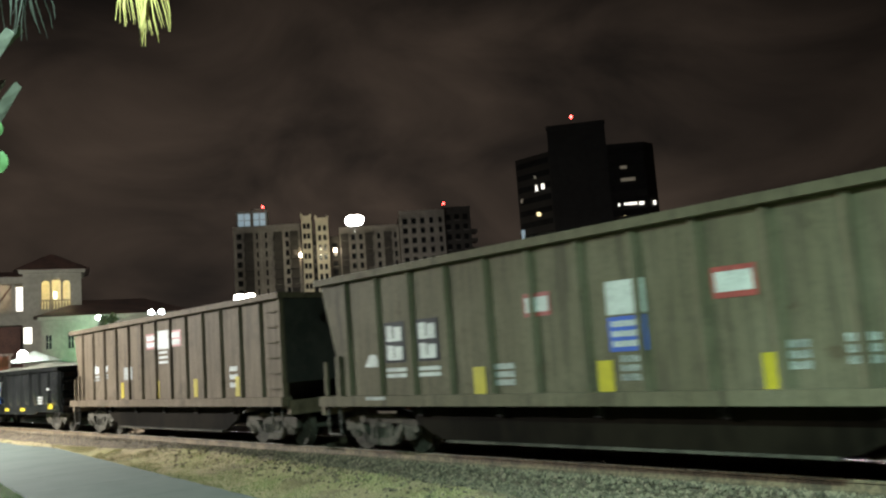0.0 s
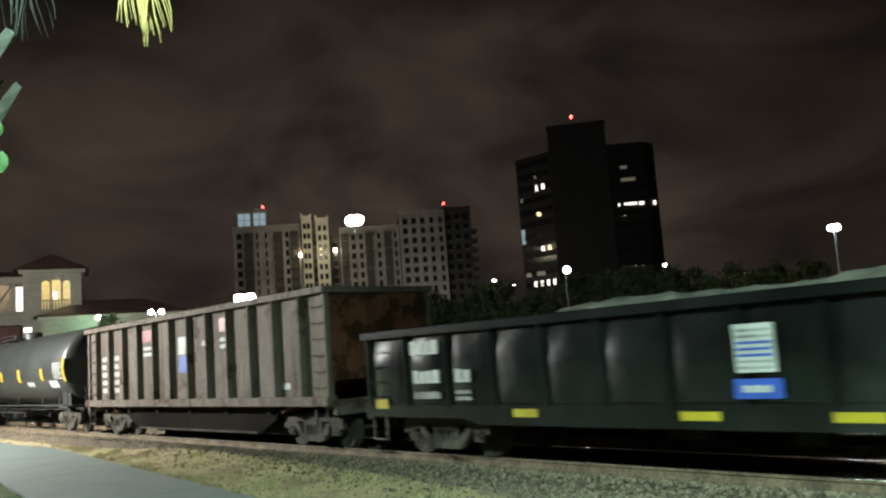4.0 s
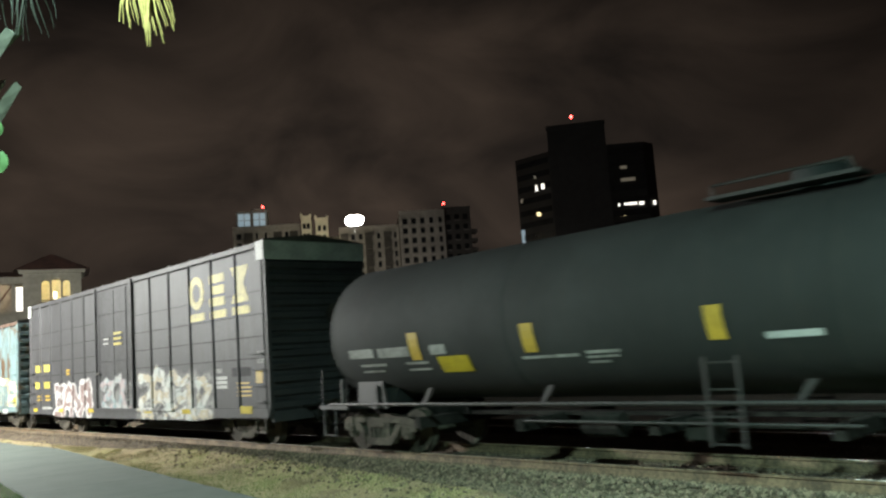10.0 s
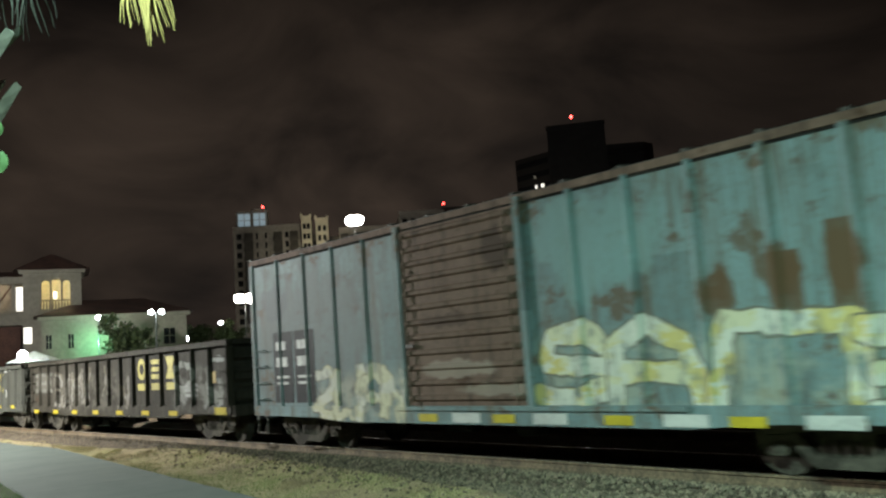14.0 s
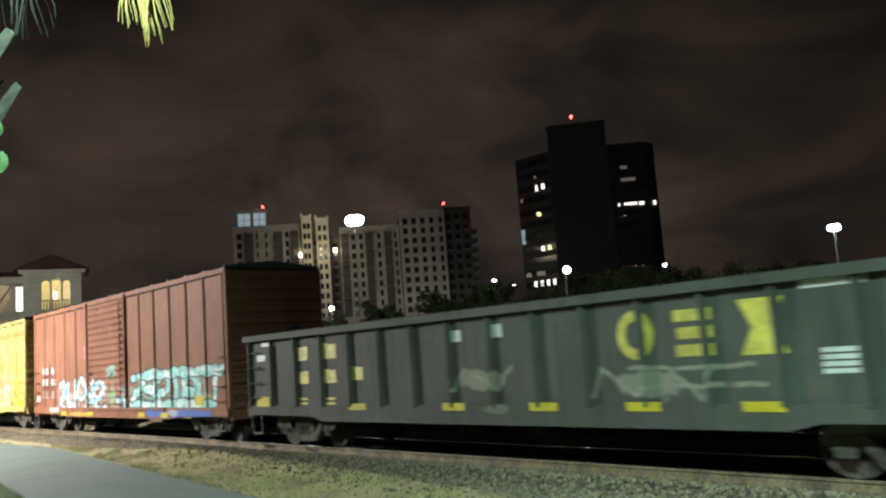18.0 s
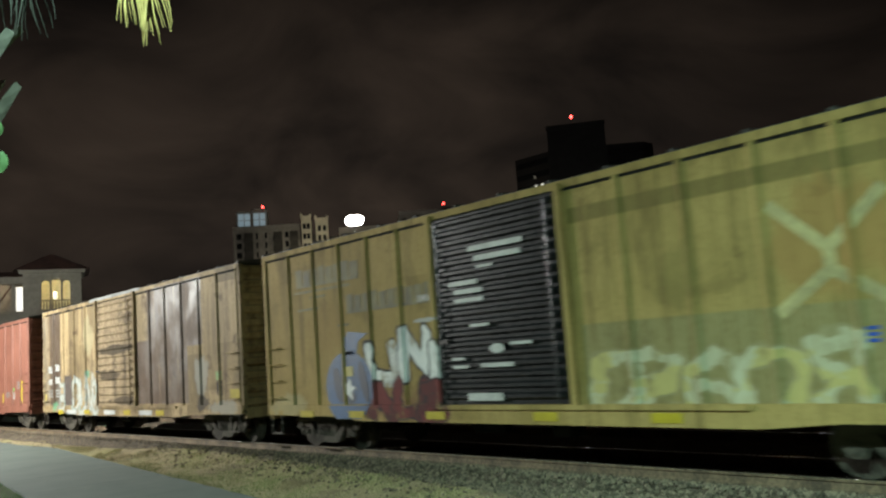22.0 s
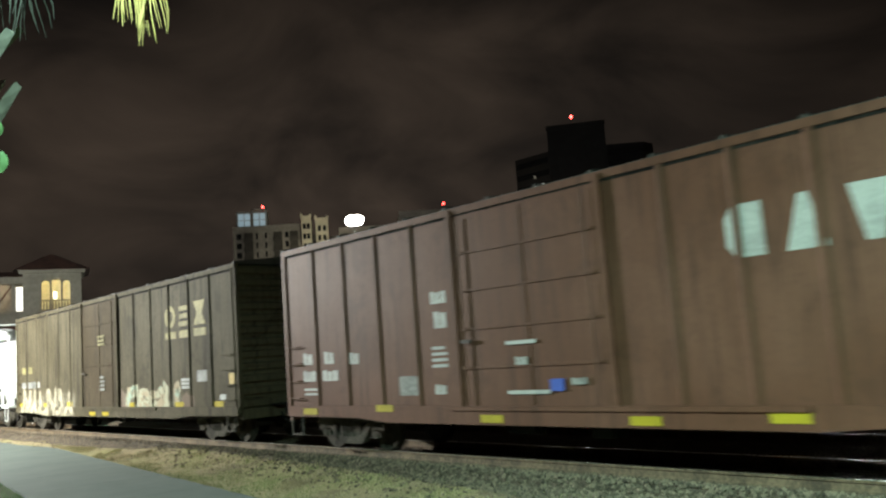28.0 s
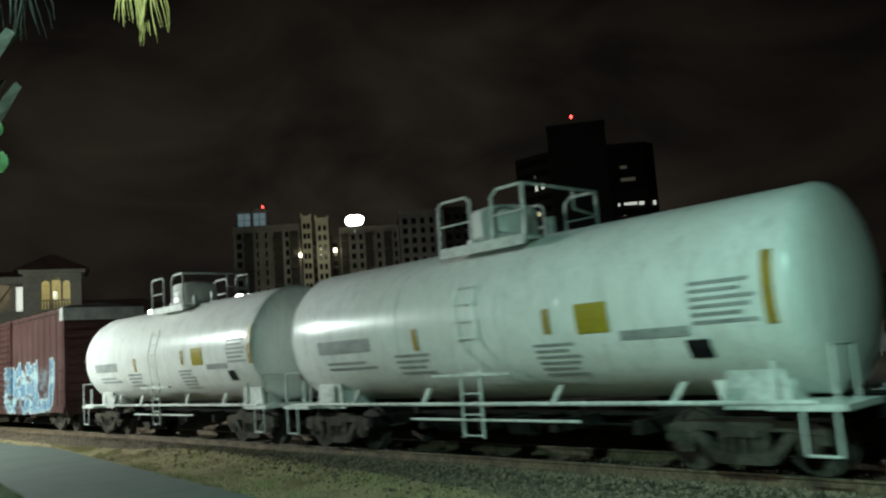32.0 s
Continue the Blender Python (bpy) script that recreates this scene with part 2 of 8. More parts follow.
def plain(name, base, rough=0.6, metal=0.0, vary=0.18, scale=6.0, bump=0.15, stretch=(1, 1, 1)):
    n = Nodes(name)
    a = n.noise(scale, 5.0, 0.6, stretch=stretch)
    b = n.noise(scale * 0.13, 3.0, 0.5, stretch=stretch)
    dark = tuple(c * (1 - 1.6 * vary) for c in base)
    light = tuple(min(1, c * (1 + 1.2 * vary)) for c in base)
    col = n.mix(n.step(n.math("ADD", n.math("MULTIPLY", a, 0.5), n.math("MULTIPLY", b, 0.5)), 0.36, 0.64), dark, light)
    if bump:
        n.bump(a, bump, 0.02)
    return n.done(col, n.math("ADD", rough - 0.08, n.math("MULTIPLY", a, 0.16)), metal)


def glow(name, colour, strength):
    n = Nodes(name)
    n.put(colour, n.bsdf.inputs["Emission Color"])
    n.bsdf.inputs["Emission Strength"].default_value = strength
    return n.done((0.6, 0.6, 0.6), 0.4)


STEEL = plain("worn_steel", (0.052, 0.043, 0.036), 0.6, 0.3, 0.35, 9)
CAST = plain("dusty_cast_iron", (0.060, 0.053, 0.042), 0.8, 0.0, 0.35, 12)
DARK = plain("black_underframe", (0.016, 0.0145, 0.013), 0.95, 0.0, 0.4, 7)
BRIGHT = plain("polished_tread", (0.45, 0.43, 0.40), 0.28, 1.0, 0.12, 20, 0.05)
RAILSIDE = plain("rusty_rail", (0.125, 0.088, 0.052), 0.8, 0.0, 0.35, 15)
YELLOW = plain("yellow_reflector", (0.38, 0.29, 0.02), 0.35, 0.0, 0.12, 30, 0.0)
AMBER = plain("amber_stripe", (0.384, 0.248, 0.025), 0.5, 0.0, 0.15, 20, 0.0)
LOGO = plain("yellow_logo_paint", (0.37, 0.305, 0.045), 0.6, 0.0, 0.22, 12, 0.0)
WHITE = plain("white_stencil", (0.37, 0.37, 0.355), 0.6, 0.0, 0.15, 18, 0.0)
PALE = plain("pale_grey_stencil", (0.34, 0.35, 0.35), 0.6, 0.0, 0.2, 18, 0.0)
GREYW = plain("faded_stencil", (0.21, 0.21, 0.2), 0.7, 0.0, 0.3, 18, 0.0)
RED = plain("red_placard", (0.22, 0.032, 0.026), 0.5, 0.0, 0.15, 18, 0.0)
BLUE = plain("blue_placard", (0.021, 0.066, 0.33), 0.45, 0.0, 0.15, 18, 0.0)
BLACK = plain("black_stencil", (0.012, 0.012, 0.014), 0.6, 0.0, 0.3, 18, 0.0)
GREEN = plain("green_placard", (0.12, 0.372, 0.072), 0.5, 0.0, 0.15, 18, 0.0)

for dull in (BLACK, DARK, CAST):
    dull.node_tree.nodes["Principled BSDF"].inputs["Specular IOR Level"].default_value = 0.12


# ---------------------------------------------------------------- mesh building
class Shape:
    """Collects vertices and faces of one part."""

    def __init__(self):
        self.v, self.f = [], []

    def add(self, verts, faces):
        k = len(self.v)
        self.v.extend(verts)
        self.f.extend([tuple(i + k for i in f) for f in faces])
        return self

    def box(self, x0, y0, z0, x1, y1, z1):
        x0, x1 = min(x0, x1), max(x0, x1)
        y0, y1 = min(y0, y1), max(y0, y1)
        z0, z1 = min(z0, z1), max(z0, z1)
        return self.add([(x, y, z) for z in (z0, z1) for y in (y0, y1) for x in (x0, x1)],
                        [(0, 2, 3, 1), (4, 5, 7, 6), (0, 1, 5, 4), (1, 3, 7, 5), (3, 2, 6, 7), (2, 0, 4, 6)])

    def prism(self, poly, axis, a, b):
        """poly: 2D points, counter-clockwise, in the two other axes in order."""
        n = len(poly)
        put = {"x": lambda p, t: (t, p[0], p[1]), "y": lambda p, t: (p[0], t, p[1]), "z": lambda p, t: (p[0], p[1], t)}[axis]
        vs = [put(p, a) for p in poly] + [put(p, b) for p in poly]
        fs = [tuple(range(n - 1, -1, -1)), tuple(range(n, 2 * n))]
        fs += [(i, (i + 1) % n, n + (i + 1) % n, n + i) for i in range(n)]
        if (axis == "y") == (b > a):
            fs = [f[::-1] for f in fs]
        return self.add(vs, fs)

    def rod(self, p, q, r, n=8, r2=None):
        p, q = Vector(p), Vector(q)
        d = (q - p).normalized()
        u = d.orthogonal().normalized()
        w = d.cross(u)
        r2 = r if r2 is None else r2
        vs = []
        for c, rr in ((p, r), (q, r2)):
            for i in range(n):
                t = 2 * math.pi * i / n
                vs.append(tuple(c + (u * math.cos(t) + w * math.sin(t)) * rr))
        fs = [tuple(range(n - 1, -1, -1)), tuple(range(n, 2 * n))]
        fs += [(i, (i + 1) % n, n + (i + 1) % n, n + i) for i in range(n)]
        return self.add(vs, fs)

    def pipe(self, pts, r, n=6):
        for a, b in zip(pts, pts[1:]):
            self.rod(a, b, r, n)
        return self

    def lathe(self, profile, axis, n=32, centre=(0, 0, 0)):
        """profile: (along, radius) pairs round an axis through centre."""
        vs = []
        cx, cy, cz = centre
        for a, r in profile:
            for i in range(n):
                t = 2 * math.pi * i / n
                c, s = r * math.cos(t), r * math.sin(t)
                vs.append({"x": (cx + a, cy + c, cz + s), "y": (cx + s, cy + a, cz + c), "z": (cx + c, cy + s, cz + a)}[axis])
        m = len(profile)
        fs = []
        for j in range(m - 1):
            for i in range(n):
                k = (i + 1) % n
                fs.append((j * n + i, j * n + k, (j + 1) * n + k, (j + 1) * n + i))
        fs.append(tuple(range(n - 1, -1, -1)))
        fs.append(tuple(range((m - 1) * n, m * n)))
        return self.add(vs, fs)

    def mesh(self, name, material, smooth=False):
        me = bpy.data.meshes.new(name)
        me.from_pydata([tuple(p) for p in self.v], [], self.f)
        me.validate()
        me.update()
        bm = bmesh.new()
        bm.from_mesh(me)
        bmesh.ops.recalc_face_normals(bm, faces=bm.faces)
        bm.to_mesh(me)
        bm.free()
        if material:
            me.materials.append(material)
        if smooth:
            me.shade_smooth()
            me.set_sharp_from_angle(angle=radians(38))
        return me


def part(name, shape, material, parent, label="", smooth=False):
    me = shape if isinstance(shape, bpy.types.Mesh) else shape.mesh(name, material, smooth)
    ob = new(name, me)
    ob.parent = parent
    if label:
        ob["label"] = label
    return ob


def thing(name, label, category, group="", kind="", place=(0, 0, 0)):
    ob = new(name)
    ob.empty_display_size = 0.5
    ob.location = place
    return tagged(ob, label, category, group, kind)


def solid(name, shape, material, label="", category="", kind="", group="", smooth=False):
    ob = new(name, shape.mesh(name, material, smooth))
    return tagged(ob, label, category, group, kind)
# ---------------------------------------------------------------- ground, track and path
def toe(n):
    """How far outside the ballast's foot a point of the ground lies: the stones spread wider towards +x."""
    foot = n.math("SUBTRACT", n.step(n.x, -26.0, -13.0, 10.75, 10.12), n.step(n.x, -14.0, -5.5, 0.0, 0.85))
    return n.math("SUBTRACT", n.math("ADD", n.y, n.math("MULTIPLY", n.math("SUBTRACT", n.noise(1.6, 4.0, 0.65, shift=4.0), 0.5), 0.7)), foot)


def grass_ground():
    n = Nodes("dry_grass_ground")
    a = n.noise(1.1, 5.0, 0.65)
    b = n.noise(16.0, 6.0, 0.7)
    c = n.noise(0.5, 4.0, 0.6, shift=6.0)
    col = n.mix(n.step(a, 0.40, 0.60), (0.34, 0.265, 0.15), (0.29, 0.265, 0.115))
    col = n.mix(n.step(b, 0.45, 0.70), col, (0.47, 0.37, 0.21))
    col = n.mix(n.math("MULTIPLY", n.step(c, 0.48, 0.62), 0.7), col, (0.17, 0.13, 0.075))
    # crushed stone that has spread from the track
    grit = n.noise(24.0, 3.0, 0.7, shift=9.0)
    stone = n.mix(n.step(grit, 0.38, 0.62), (0.055, 0.045, 0.032), (0.22, 0.18, 0.128))
    col = n.mix(n.step(toe(n), -0.30, 0.15), col, stone)
    # the lawn on the other side of the path
    col = n.mix(n.step(n.y, 5.6, 6.2, 1.0, 0.0), col, (0.055, 0.085, 0.022))
    n.bump(n.math("ADD", b, grit), 0.9, 0.05)
    return n.done(col, 0.95)


def ballast_mat():
    n = Nodes("crushed_stone")
    info = n.nt.nodes.new("ShaderNodeNewGeometry")
    a = n.noise(9.0, 4.0, 0.6)
    v = info.outputs["Random Per Island"]
    col = n.mix(v, (0.042, 0.032, 0.022), (0.25, 0.195, 0.132))
    col = n.mix(n.math("MULTIPLY", n.step(a, 0.5, 0.7), 0.5), col, (0.13, 0.10, 0.068))
    return n.done(col, 0.9)


def concrete_mat():
    n = Nodes("path_concrete")
    a = n.noise(0.8, 4.0, 0.6)
    b = n.noise(22.0, 5.0, 0.7)
    col = n.mix(n.step(a, 0.35, 0.65), (0.097, 0.119, 0.103), (0.115, 0.138, 0.120))
    col = n.mix(n.math("MULTIPLY", n.step(b, 0.5, 0.75), 0.35), col, (0.115, 0.124, 0.110))
    n.bump(b, 0.2, 0.006)
    return n.done(col, 0.88)


def bed_mat():
    n = Nodes("ballast_bed_stone")
    a = n.noise(26.0, 3.0, 0.7)
    b = n.noise(2.0, 4.0, 0.6)
    col = n.mix(n.step(a, 0.36, 0.66), (0.045, 0.034, 0.023), (0.20, 0.152, 0.100))
    col = n.mix(n.math("MULTIPLY", n.step(b, 0.45, 0.65), 0.6), col, (0.085, 0.062, 0.04))
    n.bump(a, 1.0, 0.06)
    return n.done(col, 0.95)


GRASS = grass_ground()
BED = bed_mat()
BALLAST = ballast_mat()
CONCRETE = concrete_mat()
TIE = plain("creosoted_timber", (0.085, 0.065, 0.048), 0.9, 0.0, 0.4, 9, 0.4, (0.3, 3, 3))


def rise(x, y):
    """How far the ground lies above its level: it swells towards the track."""
    if not (-80 < x < 20 and 2 < y < 14.1):
        return 0.0
    up = max(0.0, min(1.0, (y - max(8.4, 8.15 - 0.115 * (x + 14.1))) / 1.6))
    fall = max(0.0, min(1.0, (13.9 - y) / 2.0))
    bank = 0.12 * max(0.0, min(1.0, (-13.0 - x) / 8.0)) * max(0.0, min(1.0, (y - 9.2) / 0.9)) * (1.0 if y < 10.5 else 0.0)
    return 0.03 * noise.noise((x * 0.7, y * 0.9, 3.0)) + 0.16 * up * up * (3 - 2 * up) * fall + bank


def ground():
    s = Shape()
    # rises softly towards the track; far off it is flat to the horizon
    xs = [-3000, -400, -150] + [-80 + 2 * i for i in range(51)] + [60, 200, 3000]
    ys = [-3000, -300, -40, -10, -2, 2, 5, 6, 7, 8, 8.6, 9.2, 9.6, 10.0, 10.25, 10.45, 10.55, 14, 20, 40, 120, 400, 3000]
    vs = []
    for y in ys:
        for x in xs:
            z = GROUND
            z += rise(x, y)
            vs.append((x, y, z))
    w = len(xs)
    s.add(vs, [(j * w + i, j * w + i + 1, (j + 1) * w + i + 1, (j + 1) * w + i) for j in range(len(ys) - 1) for i in range(w - 1)])
    return solid("ground", s, GRASS, "dry patchy grass beside the railway track", "ground", "structure")


def rail_shape(y, x0, x1):
    prof = [(-0.075, 0.0), (0.075, 0.0), (0.075, 0.012), (0.012, 0.035), (0.012, 0.125), (0.036, 0.137), (0.036, 0.166), (0.028, 0.172),
            (-0.028, 0.172), (-0.036, 0.166), (-0.036, 0.137), (-0.012, 0.125), (-0.012, 0.035), (-0.075, 0.012)]
    return Shape().prism([(y + a, b - 0.174) for a, b in prof], "x", x0, x1)


def bed(name, centre, label):
    """Ballast bed with sloped shoulders."""
    s = Shape()
    near = -1.18
    s.prism([(centre - 1.95, GROUND - 0.05), (centre + 2.3, GROUND - 0.05), (centre + 1.5, -0.180), (centre - 0.80, -0.180), (centre - 0.86, -0.158), (centre + near, -0.160), (centre + near - 0.14, -0.19)], "x", -400, 300)
    return solid(name, s, BED, label, "ballast", "structure")


def track(name, centre, tie_range, label):
    t = thing(name, label, "railway track", kind="structure")
    for side in (-1, 1):
        y = centre + 0.7535 * side
        r = part("rail", rail_shape(y, -400, 300), RAILSIDE, t)
        part("rail_head", Shape().box(-400, y - 0.030, -0.004, 300, y + 0.030, 0.0015), BRIGHT, r, "bright worn running surface")
    tie = Shape().box(-0.115, -1.3, -0.19, 0.115, 1.3, -0.176).box(-0.11, -1.29, -0.30, 0.11, 1.29, -0.19).mesh("tie", TIE)
    plate = Shape()
    for side in (-1, 1):
        plate.box(-0.09, 0.7535 * side - 0.17, -0.178, 0.09, 0.7535 * side + 0.17, -0.165)
        for dx in (-0.06, 0.06):
            for dy in (-0.10, 0.10):
                plate.box(dx - 0.012, 0.7535 * side + dy - 0.012, -0.165, dx + 0.012, 0.7535 * side + dy + 0.012, -0.14)
    plate = plate.mesh("tie_plate", RAILSIDE)
    for k in range(tie_range[0], tie_range[1]):
        x = 0.53 * k + random.uniform(-0.02, 0.02)
        o = part("tie", tie, None, t)
        o.location = (x, centre, random.uniform(-0.006, 0.004))
        part("tie_plate", plate, None, o)
    return t


ground()
bed("ballast_bed", LINE, "grey crushed stone bed under the near track")
bed("far_ballast_bed", LINE + 4.3, "grey crushed stone bed under the far track")
track("railway_track", LINE, (-95, 2), "rusty steel rails on timber ties with polished heads")
track("far_railway_track", LINE + 4.3, (-60, -2), "second track with rusty rails behind the train")


def stones():
    """Loose stones on the near shoulder."""
    rng = random.Random(5)
    s = Shape()
    base = [(1, 0, 0), (-1, 0, 0), (0, 1, 0), (0, -1, 0), (0, 0, 1), (0, 0, -1)]
    faces = [(0, 2, 4), (2, 1, 4), (1, 3, 4), (3, 0, 4), (2, 0, 5), (1, 2, 5), (3, 1, 5), (0, 3, 5)]
    vs, fs = [], []
    count = 21000
    for _ in range(count):
        x = -2.5 - 42.0 * rng.random() ** 1.55
        foot = 10.75 - 0.63 * max(0.0, min(1.0, (x + 26.0) / 13.0)) - 0.85 * max(0.0, min(1.0, (x + 14.0) / 8.5))
        if rng.random() < 0.86:
            y = foot - 0.15 + (10.73 - foot) * rng.random() ** 0.85
            if rng.random() < 0.16:
                y = foot - rng.random() ** 2 * 1.3
        else:
            y = rng.uniform(10.9, 12.1)
        z = max(GROUND + rise(x, y) + 0.008, min(-0.158, -0.50 + (y - 9.60) / 0.63 * 0.31) + 0.008)
        if y > 10.85:
            z = -0.178
        r = rng.uniform(0.018, 0.052)
        k = len(vs)
        for bx, by, bz in base:
            j = r * rng.uniform(0.6, 1.25)
            vs.append((x + bx * j + rng.uniform(-0.3, 0.3) * r, y + by * j + rng.uniform(-0.3, 0.3) * r, z + bz * j * 0.8))
        fs += [tuple(i + k for i in f) for f in faces]
    s.v, s.f = vs, fs
    return solid("ballast_stones", s, BALLAST, "loose grey crushed stones along the rail", "gravel", "stuff")


stones()


def blade_mat():
    n = Nodes("grass_blades")
    info = n.nt.nodes.new("ShaderNodeNewGeometry")
    v = info.outputs["Random Per Island"]
    col = n.mix(n.step(v, 0.25, 0.75), (0.17, 0.18, 0.07), (0.58, 0.475, 0.27))
    patch = n.noise(0.9, 4.0, 0.6, shift=3.0)
    col = n.mix(n.math("MULTIPLY", n.step(patch, 0.46, 0.60), 0.65), col, (0.24, 0.18, 0.10))
    green = n.noise(0.6, 3.0, 0.6, shift=12.0)
    col = n.mix(n.math("MULTIPLY", n.step(green, 0.52, 0.64), 0.6), col, (0.26, 0.30, 0.10))
    col = n.mix(n.step(n.y, 5.6, 6.2, 1.0, 0.0), col, (0.07, 0.13, 0.025))
    return n.done(col, 0.85)


def grass():
    rng = random.Random(8)
    vs, fs = [], []
    for _ in range(105000):
        x = -5.0 - 38.0 * rng.random() ** 1.4
        edge = 7.70 - 0.115 * (x + 14.1)
        lo = max(4.0, edge + 0.02) if x < -11 else 6.4
        hi = 10.35 - 0.9 * max(0.0, min(1.0, (x + 15.0) / 9.5))
        weeds = rng.random() < 0.03
        lawn = not weeds and rng.random() < 0.08
        if weeds:
            x = rng.choice((-18.3, -18.0, -16.2, -21.4, -25.0, -14.6, -12.4)) + rng.gauss(0, 0.16)
            lo = 7.70 - 0.115 * (x + 14.1) - 0.05
            hi = lo + 0.14
        elif lawn:
            x = rng.uniform(-26, -16)
            hi = 7.70 - 0.115 * (x + 14.1) - 2.92
            lo = hi - 0.8
        if hi <= lo:
            continue
        y = lo + (hi - lo) * rng.random()
        p = noise.noise((x * 0.8, y * 1.1, 7.0)) + 0.45 * noise.noise((x * 3, y * 3, 2.0))
        if p < 0.0 and not lawn and not weeds and rng.random() < 0.72:
            continue
        if y > hi - 0.45 and rng.random() < 0.75:
            continue
        h = rng.uniform(0.012, 0.062) * (2.4 if weeds else 1.6 if lawn else 1.45 if p > 0.3 else 1.0)
        a = rng.uniform(0, 6.28)
        w = rng.uniform(0.003, 0.007)
        dx, dy = math.cos(a), math.sin(a)
        lx, ly = rng.uniform(-0.6, 0.6) * h, rng.uniform(-0.6, 0.6) * h
        z = GROUND + rise(x, y) - 0.005
        k = len(vs)
        vs += [(x - dx * w, y - dy * w, z), (x + dx * w, y + dy * w, z), (x + lx * 0.4 + dx * w * 0.7, y + ly * 0.4 + dy * w * 0.7, z + h * 0.6),
               (x + lx * 0.4 - dx * w * 0.7, y + ly * 0.4 - dy * w * 0.7, z + h * 0.6), (x + lx, y + ly, z + h)]
        fs += [(k, k + 1, k + 2, k + 3), (k + 3, k + 2, k + 4)]
    s = Shape()
    s.v, s.f = vs, fs
    me = bpy.data.meshes.new("grass")
    me.from_pydata(vs, [], fs)
    me.materials.append(blade_mat())
    return tagged(new("grass", me), "short dry grass with green tufts", "grass", kind="stuff")


grass()


def path():
    """A concrete path that runs along the track at a small angle, in slabs."""
    p = thing("path", "pale concrete footpath beside the grass strip", "path", kind="structure")
    dx, dy = -0.9935, 0.114
    x0, y0 = -4.0, 7.70 - 0.115 * (-4.0 + 14.1)
    slab, width = 3.0, 2.92
    for k in range(28):
        a, b = slab * k + 0.006, slab * (k + 1) - 0.006
        pts = []
        for d, off in ((a, 0), (b, 0), (b, width), (a, width)):
            pts.append((x0 + dx * d - dy * -off * -1, y0 + dy * d - off * 0.9935))
        z = GROUND + 0.045
        s = Shape()
        lowp = [(px, py, GROUND - 0.05) for px, py in pts]
        topp = [(px, py, z) for px, py in pts]
        s.add(lowp + topp, [(0, 1, 2, 3), (7, 6, 5, 4), (0, 4, 5, 1), (1, 5, 6, 2), (2, 6, 7, 3), (3, 7, 4, 0)])
        part("slab", s, CONCRETE, p)


path()

# ---------------------------------------------------------------- far buildings and lamps
STUCCO = plain("pale_stucco", (0.225, 0.205, 0.165), 0.9, 0.0, 0.12, 3.0, 0.1)
ROOM_PANEL = plain("pale_room_panel", (0.62, 0.55, 0.36), 0.9, 0.0, 0.1, 3.0, 0.0)
TILE = plain("clay_roof_tile", (0.075, 0.034, 0.024), 0.85, 0.0, 0.3, 6.0, 0.3)
FIN = plain("pale_apartment_fin", (0.62, 0.58, 0.48), 0.9, 0.0, 0.1, 1.0, 0.0)
APT = plain("apartment_plaster", (0.36, 0.34, 0.32), 0.9, 0.0, 0.15, 1.0, 0.0)
# darker copy of the plaster; in the bays its tone carries their shade
APTDARK = plain("dark_apartment_plaster", (0.085, 0.08, 0.076), 0.9, 0.0, 0.15, 1.0, 0.0)
GLASSD = plain("dark_window_glass", (0.02, 0.022, 0.025), 0.15, 0.0, 0.2, 1.0, 0.0)
TOWER = plain("dark_tower_cladding", (0.030, 0.028, 0.028), 0.6, 0.0, 0.2, 0.5, 0.0)
POLE = plain("painted_lamp_pole", (0.16, 0.17, 0.16), 0.6, 0.2, 0.2, 10, 0.0)
LAMPW = glow("white_lamp_glow", (1.0, 0.97, 0.90), 60.0)
LAMPC = glow("cool_lamp_glow", (0.88, 0.95, 1.0), 60.0)
LAMPR = glow("red_beacon_glow", (1.0, 0.06, 0.05), 14.0)
LAMPO = glow("orange_lamp_glow", (1.0, 0.55, 0.18), 30.0)
WARMWIN = glow("warm_window_glow", (1.0, 0.80, 0.42), 1.6)
PALEWIN = glow("pale_window_glow", (1.0, 0.96, 0.85), 1.7)
COOLWIN = glow("cool_window_glow", (0.50, 0.72, 0.85), 0.35)


def lamp_post(x, y, height, heads, material, size=0.35, label="tall car park lamp with glowing head"):
    t = thing("street_lamp", label, "street lamp", "car park lamps", place=(x, y, GROUND))
    h = height - GROUND
    s = Shape().lathe([(0, 0.16), (0.5, 0.15), (0.5, 0.09), (h - 0.1, 0.055), (h, 0.05)], "z", 10)
    part("pole", s, POLE, t, smooth=True)
    side = Vector((y, -x, 0)).normalized()
    for k in heads:
        c = side * k
        arm = Shape().rod((0, 0, h - 0.1), (c.x, c.y, h), 0.035, 6)
        part("arm", arm, POLE, t)
        b = Shape().lathe([(-0.66 * size, 0.25 * size), (-0.50 * size, 0.60 * size), (-0.10 * size, 0.78 * size), (0.32 * size, 0.70 * size), (0.58 * size, 0.35 * size)], "z", 14, (c.x, c.y, h))
        part("lamp_head", b, material, t, "glowing lamp head", smooth=True)
    return t


